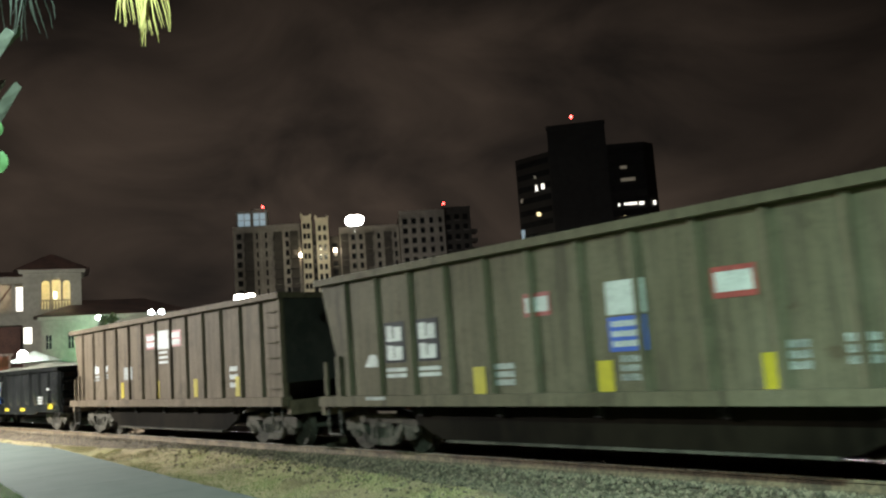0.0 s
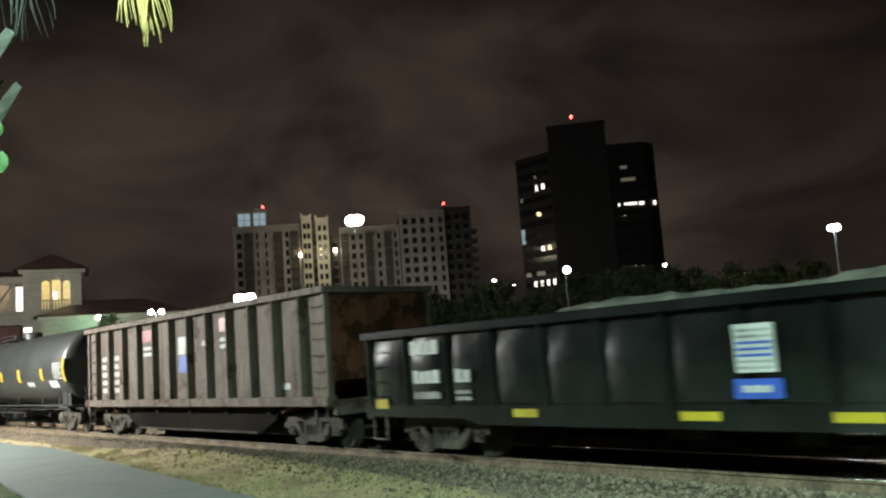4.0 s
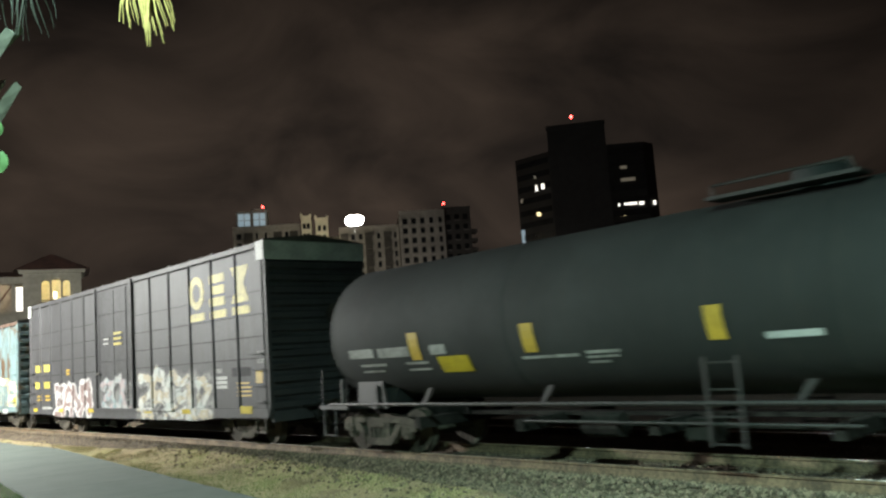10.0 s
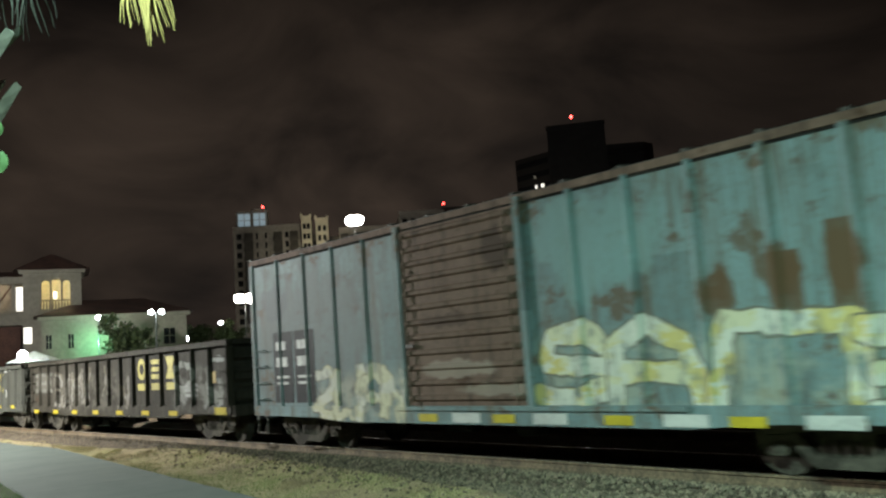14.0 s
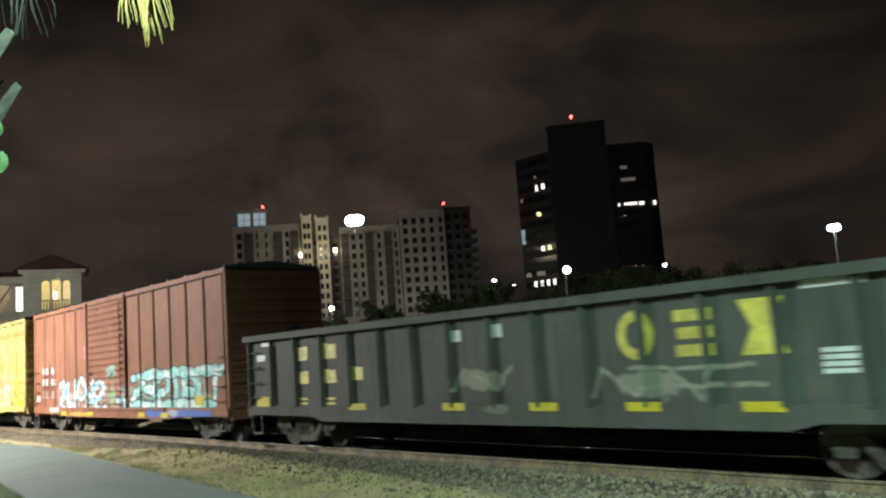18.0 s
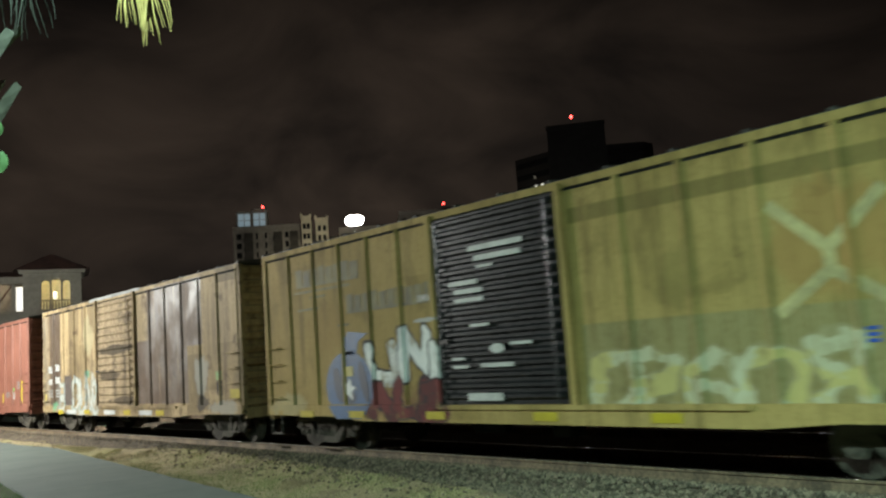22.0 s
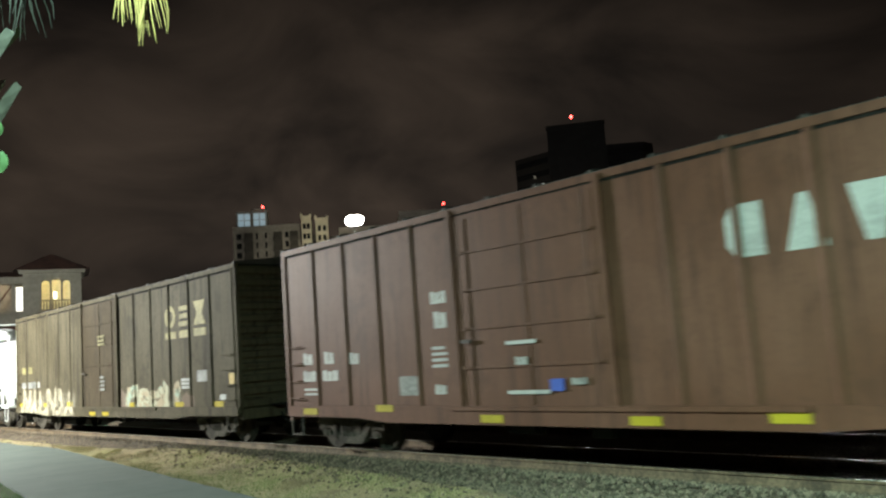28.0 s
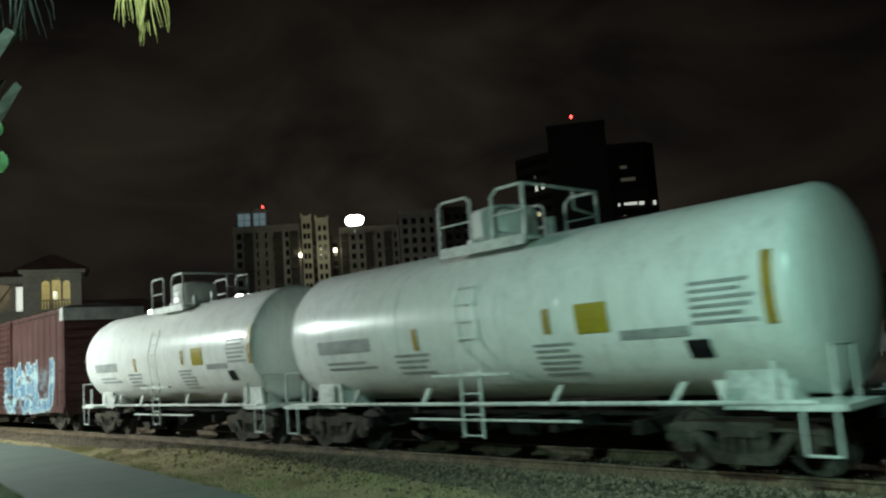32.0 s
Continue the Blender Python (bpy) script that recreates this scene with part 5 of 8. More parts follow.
def boxcar(name, label, centre, length, top, paint, door_paint, door, sill=0.68, post_gap=1.02, trucks=None, white_ends=False,
           roof=None, door_style="ribbed", door_ribs=10, sill_paint=None, end_paint=None, post_paint=None, group="boxcars", front_paint=None, eave_paint=None):
    car = car_empty(name, label, "freight car", group)
    h = length / 2
    d0, d1 = door
    eave = top - 0.12
    floor_z = sill + 0.30
    post_paint = post_paint or paint
    end_paint = end_paint or paint
    roof = roof or ROOF
    for side in (-1, 1):
        y, yi = SHEET * side, (SHEET - 0.06) * side
        for a, b, coat in ((-h, d0 - 0.1, paint), (d1 + 0.1, h, front_paint or paint)):
            part("side_sheet", Shape().box(a, yi, floor_z - 0.1, b, y, eave), coat, car)
        # side sill, hung lower between the trucks
        s = Shape()
        lo, hi = (sill, floor_z + 0.02)
        s.prism([(-h + 0.02, hi), (-h + 0.02, hi - 0.22), (-h + 2.6, hi - 0.24), (-h + 3.6, lo), (h - 3.6, lo), (h - 2.6, hi - 0.24), (h - 0.02, hi - 0.22), (h - 0.02, hi)], "y",
                (SHEET + 0.05) * side, (SHEET - 0.02) * side)
        part("side_sill", s, sill_paint or paint, car)
        # eave rail
        part("eave_rail", Shape().box(-h, (SHEET + 0.03) * side, eave - 0.10, h, (SHEET - 0.05) * side, eave + 0.02), eave_paint or paint, car)
        # dark strip drawn as the thin shadow below the eave rail
        part("eave_shadow_strip", Shape().box(-h + 0.1, (SHEET + 0.003) * side, eave - 0.15, h - 0.1, (SHEET - 0.01) * side, eave - 0.10), DARK, car)
        # the door and its tracks
        dr = Shape().box(d0, (SHEET - 0.02) * side, floor_z + 0.02, d1, (SHEET + 0.035) * side, eave - 0.14)
        dob = part("sliding_door", dr, door_paint, car)
        if door_style == "ribbed":
            r = Shape()
            for k in range(door_ribs):
                z = floor_z + 0.16 + (eave - 0.4 - floor_z) * k / (door_ribs - 1)
                a, b = (SHEET + 0.03) * side, (SHEET + 0.085) * side
                vs = [(x, yy, zz) for x in (d0 + 0.08, d1 - 0.08) for yy, zz in ((a, z - 0.07), (b, z - 0.025), (b, z + 0.025), (a, z + 0.07))]
                r.add(vs, [(0, 1, 5, 4), (1, 2, 6, 5), (2, 3, 7, 6), (0, 3, 2, 1), (4, 5, 6, 7), (3, 0, 4, 7)])
            part("door_corrugation", r, door_paint, dob)
        else:
            r = Shape()
            zs = [floor_z + (eave - 0.15 - floor_z) * k / 5 for k in range(1, 5)]
            for z in zs:
                r.box(d0 + 0.03, (SHEET + 0.03) * side, z - 0.022, d1 - 0.03, (SHEET + 0.062) * side, z + 0.022)
            r.box((d0 + d1) / 2 - 0.06, (SHEET + 0.03) * side, floor_z + 0.05, (d0 + d1) / 2 + 0.06, (SHEET + 0.05) * side, eave - 0.2)
            part("door_stiffener", r, door_paint, dob)
        for x in (d0 + 0.18, d1 - 0.18):
            part("lock_rod", Shape().rod((x, (SHEET + 0.105) * side, floor_z + 0.05), (x, (SHEET + 0.105) * side, eave - 0.2), 0.018, 6), door_paint, dob)
        part("door_handle", Shape().box(d0 + 0.1, (SHEET + 0.09) * side, floor_z + 1.1, d0 + 0.34, (SHEET + 0.13) * side, floor_z + 1.16), STEEL, dob)
        for x in (d0 - 0.12, d1 + 0.02):
            part("door_post", Shape().box(x, (SHEET - 0.03) * side, floor_z - 0.05, x + 0.11, (SHEET + 0.085) * side, eave - 0.02), post_paint, car)
        tr = Shape().box(d0 - 0.3, (SHEET + 0.01) * side, floor_z - 0.06, d1 + 2.9, (SHEET + 0.09) * side, floor_z + 0.01)
        part("door_track", tr, sill_paint or paint, car)
    n = max(2, round((d0 + h - 0.3) / post_gap))
    posts(car, [-h + 0.12 + (d0 - 0.2 + h) * k / n for k in range(n)], floor_z - 0.02, eave - 0.08, post_paint)
    n = max(2, round((h - d1 - 0.3) / post_gap))
    posts(car, [h - 0.12 - (h - d1 - 0.2) * k / n for k in range(n)], floor_z - 0.02, eave - 0.08, front_paint or post_paint)
    for way in (-1, 1):
        end_sheet(car, (h - 0.02) * way, way, floor_z - 0.1, eave - (0.42 if white_ends else 0.02), end_paint)
        for side in (-1, 1):
            part("corner_post", Shape().box((h - 0.10) * way, (SHEET - 0.10) * side, floor_z - 0.12, (h + 0.03) * way, (SHEET + 0.015) * side, eave), end_paint, car)
        part("end_beam", Shape().box((h - 0.08) * way, -SHEET + 0.05, floor_z - 0.30, (h + 0.06) * way, SHEET - 0.05, floor_z - 0.06), end_paint, car)
        if white_ends:
            part("white_end_band", Shape().box((h - 0.30) * way, -SHEET - 0.05, eave - 0.42, (h + 0.045) * way, SHEET + 0.05, eave + 0.035), WHITE, car, "white painted band round the top of the end")
        ladder(car, h - 0.62 if way > 0 else -h + 0.14, 0.46, floor_z, floor_z + 1.5 if top < 6 else eave, 4, post_paint, -(SHEET + 0.10))
        stirrup(car, h - 0.60 if way > 0 else -h + 0.16, 0.42, 0.36, floor_z - 0.1, STEEL, -(SHEET + 0.03))
        for k in range(5):
            z = floor_z + 0.25 + 0.38 * k
            xx = (h + 0.12) * way
            part("grab_iron", Shape().pipe([((h + 0.02) * way, -1.30, z), (xx, -1.30, z), (xx, -0.86, z), ((h + 0.02) * way, -0.86, z)], 0.013, 5), end_paint, car)
        p = Shape().box((h + 0.02) * way, -0.6, floor_z - 0.02, (h + 0.30) * way, 0.6, floor_z + 0.02)
        part("end_platform", p, DARK, car)
    w = Shape().rod((h + 0.10, 0.45, top - 1.9), (h + 0.16, 0.45, top - 1.9), 0.28, 16)
    part("brake_wheel", w, STEEL, car)
    # roof: low pitch with raised seams
    r = Shape()
    r.prism([(-SHEET - 0.02, eave + 0.012), (SHEET + 0.02, eave + 0.012), (SHEET + 0.02, eave + 0.03), (0, top + 0.06), (-SHEET - 0.02, eave + 0.03)], "x", -h, h)
    part("roof", r, roof, car)
    n = 14
    rs = Shape()
    for side in (-1, 1):
        y1 = (SHEET + 0.01) * side
        rs.add([(-0.035, 0, top + 0.06), (0.035, 0, top + 0.06), (0.035, y1, eave + 0.03), (-0.035, y1, eave + 0.03),
                (-0.035, 0, top + 0.11), (0.035, 0, top + 0.11), (0.035, y1, eave + 0.075), (-0.035, y1, eave + 0.075)],
               [(0, 1, 2, 3), (4, 5, 6, 7), (0, 1, 5, 4), (1, 2, 6, 5), (2, 3, 7, 6), (3, 0, 4, 7)])
    seam = rs.mesh("roof_seam", roof)
    for k in range(n + 1):
        part("roof_seam", seam, None, car).location.x = -h + 0.03 + (length - 0.06) * k / n
    part("floor_deck", Shape().box(-h + 0.05, -SHEET + 0.06, floor_z - 0.08, h - 0.05, SHEET - 0.06, floor_z), DARK, car)
    trucks = trucks or (-h + 1.75, h - 1.75)
    wheels = running_gear(car, trucks, (-h - 0.12, h + 0.12))
    CARS.append((car, centre, wheels))
    return car


def reflectors(car, xs, z, w=0.48, h=0.12, y=None):
    for x in xs:
        decal(car, "reflector", x, x + w, z, z + h, YELLOW, "", -(SHEET + 0.052) if y is None else y)


def hopper(name, label, centre, length, top, paint, inner, slope_rear=True, slope_front=False, post_gap=1.0, sill_paint=None, rib=0.062):
    car = car_empty(name, label, "freight car", "open hopper cars")
    h = length / 2
    lo, sl = 1.16, 0.70
    r = sl if slope_rear else 0.0
    f = sl if slope_front else 0.0
    for side in (-1, 1):
        y, yi = SHEET * side, (SHEET - 0.05) * side
        s = Shape().prism([(-h + r, lo), (h - f, lo), (h, top - 0.1), (-h, top - 0.1)], "y", yi, y)
        part("side_sheet", s, paint, car)
        part("top_chord", Shape().box(-h - 0.05, (SHEET - 0.10) * side, top - 0.14, h + 0.05, (SHEET + 0.15) * side, top), sill_paint or paint, car)
        part("side_sill", Shape().box(-h - 0.05, (SHEET - 0.12) * side, 0.98, h + 0.05, (SHEET + 0.15) * side, 1.18), sill_paint or paint, car)
    xs = []
    n = round((length - 1.7) / post_gap)
    for k in range(n + 1):
        xs.append(-h + 0.95 + (length - 1.9) * k / n)
    posts(car, xs, 1.17, top - 0.13, paint, rib, 0.15)
    for way, sloped in ((-1, r), (1, f)):
        e = Shape()
        if sloped:
            e.prism([((h - 0.02) * way, top - 0.1), ((h - 0.08) * way, top - 0.1), ((h - 2.7) * way, 0.9), ((h - 2.6) * way, 0.9)], "y", -SHEET + 0.06, SHEET - 0.06)
        else:
            e.box((h - 0.06) * way, -SHEET + 0.05, 1.5, h * way, SHEET - 0.05, top - 0.05)
            e.prism([((h - 0.06) * way, 1.6), ((h - 0.12) * way, 1.6), ((h - 2.2) * way, 0.8), ((h - 2.1) * way, 0.8)], "y", -SHEET + 0.06, SHEET - 0.06)
        part("slope_sheet" if sloped else "end_wall", e, inner if sloped or not slope_rear else SHADED_END, car)
        for side in (-1, 1):
            a = h - 0.16 if not sloped else h - 0.62
            part("corner_post", Shape().box(a * way, (SHEET - 0.09) * side, 0.98, (a + 0.14) * way, (SHEET + 0.06) * side, top - 0.1 if not sloped else 2.0), paint, car)
            if sloped:
                part("corner_brace", Shape().box((h - 0.05) * way, (SHEET - 0.07) * side, 1.0, (h + 0.02) * way, (SHEET + 0.0) * side, 1.9), paint, car)
        part("end_chord", Shape().box((h - 0.1) * way, -SHEET, top - 0.14, (h + 0.05) * way, SHEET, top - 0.01), sill_paint or paint, car)
        if not sloped:
            ladder(car, h - 0.56 if way > 0 else -h + 0.10, 0.42, 1.2, top - 0.25, 6, paint, -(SHEET + 0.09))
        stirrup(car, h - 0.56 if way > 0 else -h + 0.12, 0.42, 0.40, 1.0, STEEL, -(SHEET + 0.03))
        part("end_platform", Shape().box((h - 0.5) * way, -1.3, 0.90, (h + 0.2) * way, 1.3, 0.99), sill_paint or paint, car)
        part("end_sill", Shape().box((h + 0.05) * way, -SHEET, 0.78, (h + 0.18) * way, SHEET, 1.1), sill_paint or paint, car)
    for side in (-1, 1):
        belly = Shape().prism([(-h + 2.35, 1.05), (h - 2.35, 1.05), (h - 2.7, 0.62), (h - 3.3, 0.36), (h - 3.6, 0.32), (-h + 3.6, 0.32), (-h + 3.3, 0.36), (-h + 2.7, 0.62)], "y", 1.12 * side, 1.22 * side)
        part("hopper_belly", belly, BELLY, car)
        # paler strip along the belly's foot stands in for a thin highlight
        part("belly_highlight_strip", Shape().box(-h + 3.5, 1.10 * side, 0.30, h - 3.5, 1.26 * side, 0.34), CAST, car)
    for i in range(3):
        x = -h + 3.2 + (length - 6.4) * (i + 0.5) / 3
        part("discharge_door", Shape().box(x - 1.2, -0.6, 0.40, x + 1.2, 0.6, 0.47), DARK, car)
    part("load_floor", Shape().box(-h + 2.2, -SHEET + 0.06, 1.2, h - 2.2, SHEET - 0.06, 1.3), inner, car)
    wheels = running_gear(car, (-h + 1.35, h - 1.35), (-h - 0.1, h + 0.1), (0.75, 1.0))
    CARS.append((car, centre, wheels))
    return car


def bellied_panel(x, w, z0, z1, y, side, deep, rng):
    """A side sheet between two posts that the load has pushed outwards, with small dents."""
    s = Shape()
    n = 10
    a, b = rng.uniform(0, 9), rng.uniform(0.38, 0.52)
    vs = []
    for j in range(n + 1):
        for i in range(n + 1):
            u, v = i / n, j / n
            out = deep * math.sin(math.pi * u) ** 0.8 * math.sin(math.pi * v ** (0.69 / -math.log(b))) ** 0.8
            out += 0.018 * noise.noise((u * 2.6 + a, v * 2.6, a)) * min(1.0, 6 * u, 6 * (1 - u))
            vs.append((x + w * u, y + side * (0.004 + max(0.0, out)), z0 + (z1 - z0) * v))
    s.add(vs, [(j * (n + 1) + i, j * (n + 1) + i + 1, (j + 1) * (n + 1) + i + 1, (j + 1) * (n + 1) + i) for j in range(n) for i in range(n)])
    return s


def gondola(name, label, centre, length, top, paint, post_gap=1.0, load=None, inner=None, group="gondolas", bellied=0.0):
    car = car_empty(name, label, "freight car", group)
    h = length / 2
    lo = 0.66
    for side in (-1, 1):
        y, yi = SHEET * side, (SHEET - 0.06) * side
        part("side_sheet", Shape().box(-h, yi, lo + 0.1, h, y, top - 0.05), paint, car)
        if bellied:
            bays = round(length / post_gap)
            gap = (length - 0.2) / bays
            rng = random.Random(31)
            for k in range(bays):
                part("bellied_panel", bellied_panel(-h + 0.10 + gap * k + 0.06, gap - 0.12, lo + 0.32, top - 0.16, y, side, bellied * rng.uniform(0.7, 1.1), rng), paint, car, smooth=True)
        part("top_chord", Shape().prism([((SHEET - 0.10) * side, top - 0.15), ((SHEET + 0.14) * side, top - 0.15), ((SHEET + 0.14) * side, top - 0.02), ((SHEET + 0.10) * side, top), ((SHEET - 0.10) * side, top)], "x", -h - 0.03, h + 0.03), paint, car)
        s = Shape().prism([(-h, 1.0), (-h, 0.78), (-h + 2.7, 0.76), (-h + 3.1, lo), (h - 3.1, lo), (h - 2.7, 0.76), (h, 0.78), (h, 1.0)], "y", (SHEET + 0.05) * side, (SHEET - 0.02) * side)
        part("side_sill", s, paint, car)
    n = round(length / post_gap)
    posts(car, [-h + 0.10 + (length - 0.2) * k / n for k in range(n + 1)], lo + 0.30, top - 0.14, paint, 0.09, 0.15)
    for way in (-1, 1):
        end_sheet(car, (h - 0.02) * way, way, 0.9, top - 0.12, paint, 0.42, 0.09)
        part("end_chord", Shape().box((h - 0.12) * way, -SHEET, top - 0.14, (h + 0.11) * way, SHEET, top - 0.005), paint, car)
        part("end_sill", Shape().box((h - 0.05) * way, -SHEET, 0.72, (h + 0.12) * way, SHEET, 1.0), paint, car)
        ladder(car, h - 0.55 if way > 0 else -h + 0.15, 0.40, 1.0, top - 0.25, 4, paint, -(SHEET + 0.11))
        stirrup(car, h - 0.55 if way > 0 else -h + 0.15, 0.40, 0.34, 0.8, STEEL, -(SHEET + 0.03))
        for k in range(4):
            z = 1.15 + 0.34 * k
            xx = (h + 0.16) * way
            part("grab_iron", Shape().pipe([((h + 0.04) * way, -1.3, z), (xx, -1.3, z), (xx, -0.88, z), ((h + 0.04) * way, -0.88, z)], 0.013, 5), paint, car)
    part("floor_deck", Shape().box(-h + 0.05, -SHEET + 0.06, 0.95, h - 0.05, SHEET - 0.06, 1.05), inner or DARK, car)
    if load:
        heap(car, load, h, top)
    wheels = running_gear(car, (-h + 1.75, h - 1.75), (-h - 0.12, h + 0.12))
    CARS.append((car, centre, wheels))
    return car


def heap(car, material, h, top):
    """Loose stone heaped in two long mounds."""
    s = Shape()
    nx, ny = 90, 16
    vs = []
    for j in range(ny + 1):
        for i in range(nx + 1):
            x = -h + 0.1 + (2 * h - 0.2) * i / nx
            y = -SHEET + 0.08 + (2 * SHEET - 0.16) * j / ny
            ends = max(0.0, min(1.0, (x + h - 2.2) / 2.2)) * max(0.0, min(1.0, (h + 0.3 - x) / 1.6))
            hump = 0.52 + 0.16 * math.exp(-((x - 2.3) / 1.8) ** 2) + 0.10 * math.exp(-((x + 2.6) / 1.6) ** 2) + 0.06 * math.exp(-((x - 6.2) / 1.2) ** 2)
            z = top - 0.45 + ends * hump * (1 - (y / 1.62) ** 2) * 1.02 + 0.07 * noise.noise((x * 2.3, y * 2.3, 1.0)) + 0.05 * noise.noise((x * 7, y * 7, 4.0))
            vs.append((x, y, z))
    fs = [(j * (nx + 1) + i, j * (nx + 1) + i + 1, (j + 1) * (nx + 1) + i + 1, (j + 1) * (nx + 1) + i) for j in range(ny) for i in range(nx)]
    s.add(vs, fs)
    part("stone_load", s, material, car, "pale crushed stone heaped above the rim")


def tank_car(name, label, centre, length, radius, axis_z, paint, trim, trucks, dome, steps_at, stripe, group, high_steps=True):
    car = car_empty(name, label, "tank car", group)
    h = length / 2
    n = 56
    bulge = 0.42
    left = [(-h + bulge * (1 - math.cos(math.pi / 2 * k / 9)), radius * math.sin(math.pi / 2 * k / 9) if k else 0.03) for k in range(10)]
    rings = []
    for k in range(1, 8):
        rings.append((-h + bulge + (length - 2 * bulge) * k / 8, radius))
    right = [(-a, r) for a, r in left[::-1]]
    shell = Shape().lathe(left + rings + right, "x", n, (0, 0, axis_z))
    part("tank_shell", shell, paint, car, smooth=True)
    # welds and straps
    for x in (-h + bulge + 0.02, h - bulge - 0.02, -h / 3, h / 3):
        ring = Shape().lathe([(x - 0.02, radius + 0.001), (x - 0.012, radius + 0.006), (x + 0.012, radius + 0.006), (x + 0.02, radius + 0.001)], "x", n, (0, 0, axis_z))
        part("weld_seam", ring, paint, car, smooth=True)
    sill_z = 0.98
    for side in (-1, 1):
        part("running_board_rail", Shape().rod((-h + 0.2, 1.40 * side, sill_z + 0.02), (h - 0.2, 1.40 * side, sill_z + 0.02), 0.035, 8), trim, car)
        part("lower_rail", Shape().rod((-h * 0.30, 1.34 * side, sill_z - 0.26), (h * 0.36, 1.34 * side, sill_z - 0.26), 0.024, 8), trim, car)
        for x in (-h * 0.62, -h * 0.26, h * 0.26, h * 0.62):
            br = Shape().prism([(x, sill_z + 0.02), (x + 0.09, sill_z + 0.02), (x + 0.32, axis_z - radius * 0.80), (x + 0.20, axis_z - radius * 0.80)], "y", 1.30 * side, 1.22 * side)
            part("rail_bracket", br, trim, car)
        for way in (-1, 1):
            b = Shape()
            x = (h - 1.15) * way
            b.prism([(x - 0.5, sill_z - 0.1), (x + 0.5, sill_z - 0.1), (x + 0.34, axis_z - radius * 0.42), (x - 0.34, axis_z - radius * 0.42)], "y", 0.95 * side, 1.02 * side)
            part("bolster_web", b, trim, car)
        # corner rails at the ends
        for way in (-1, 1):
            x = (h + 0.05) * way
            s = Shape().pipe([(x, 1.40 * side, sill_z), (x, 1.40 * side, sill_z + 0.72), (x, 0.75 * side, sill_z + 0.72), (x, 0.75 * side, sill_z)], 0.022, 6)
            part("end_handrail", s, trim, car)
            part("rail_post", Shape().rod((x - 0.75 * way, 1.40 * side, sill_z), (x - 0.75 * way, 1.40 * side, sill_z + 0.55), 0.045, 6), trim, car)
            stirrup(car, x - (0.45 if way > 0 else -0.02), 0.42, 0.36, sill_z, trim, 1.40 * side)
    for way in (-1, 1):
        part("end_deck", Shape().box((h - 0.85) * way, -1.42, sill_z - 0.08, (h + 0.15) * way, 1.42, sill_z), trim, car)
        part("stub_sill", Shape().box((h - 3.2) * way, -0.24, 0.70, (h + 0.28) * way, 0.24, 1.02), DARK, car)
        sad = Shape().prism([((h - 1.75) * way, 0.95), ((h - 0.75) * way, 0.95), ((h - 0.65) * way, axis_z - radius * 0.72), ((h - 1.9) * way, axis_z - radius * 0.72)], "y", -0.85, 0.85)
        part("saddle", sad, paint, car)
    # side steps to the dome
    rung = Shape().rod((-0.24, 0, 0), (0.24, 0, 0), 0.016, 6).mesh("ladder_rung", trim)
    high_rung = Shape().rod((-0.24, 0, 0), (0.24, 0, 0), 0.011, 6).mesh("ladder_rung", paint)
    for side in (-1, 1):
        lad = part("side_ladder", Shape().rod((steps_at - 0.24, 1.40 * side, 0.42), (steps_at - 0.24, 1.40 * side, 1.62), 0.024, 6), trim, car)
        part("ladder_stile", Shape().rod((steps_at + 0.24, 1.40 * side, 0.42), (steps_at + 0.24, 1.40 * side, 1.62), 0.024, 6), trim, lad)
        for k in range(4):
            part("ladder_rung", rung, None, lad).location = (steps_at, 1.40 * side, 0.46 + 0.36 * k)
        if not high_steps:
            continue
        for x in (steps_at - 0.24, steps_at + 0.24):
            part("ladder_stile", Shape().pipe([(x, 1.40 * side, 1.62), (x, (radius + 0.06) * side, axis_z), (x, (radius * 0.87 + 0.06) * side, axis_z + radius * 0.5)], 0.010, 6), paint, lad)
        for k in range(4):
            z = axis_z - 0.30 + 0.30 * k
            part("ladder_rung", high_rung, None, lad).location = (steps_at, (math.sqrt(radius ** 2 - (z - axis_z) ** 2) + 0.06) * side, z)
        part("ladder_footboard", Shape().box(steps_at - 0.95, 1.36 * side, axis_z - radius * 0.66, steps_at + 1.0, 1.46 * side, axis_z - radius * 0.63), trim, car)
    t = axis_z + radius
    if dome == "railed":
        mid = steps_at - 0.18
        d = Shape().lathe([(t - 0.12, 0.66), (t + 0.56, 0.66), (t + 0.64, 0.60), (t + 0.70, 0.40), (t + 0.72, 0.1)], "z", 24, (mid, 0, 0))
        part("dome_cover", d, paint, car, smooth=True)
        part("dome_flange", Shape().lathe([(t + 0.02, 0.74), (t + 0.09, 0.74)], "z", 24, (mid, 0, 0)), trim, car)
        a = steps_at - 0.90
        b = a + 2.15
        deck = Shape().box(a, -1.06, t - 0.14, b, -0.70, t - 0.09).box(a, 0.70, t - 0.14, b, 1.06, t - 0.09)
        deck.box(b - 0.7, -0.70, t - 0.14, b, 0.70, t - 0.09)
        part("dome_platform", deck, trim, car)
        part("platform_edge", Shape().box(a, -1.09, t - 0.24, b, -1.05, t - 0.06).box(a, 1.05, t - 0.24, b, 1.09, t - 0.06), trim, car)
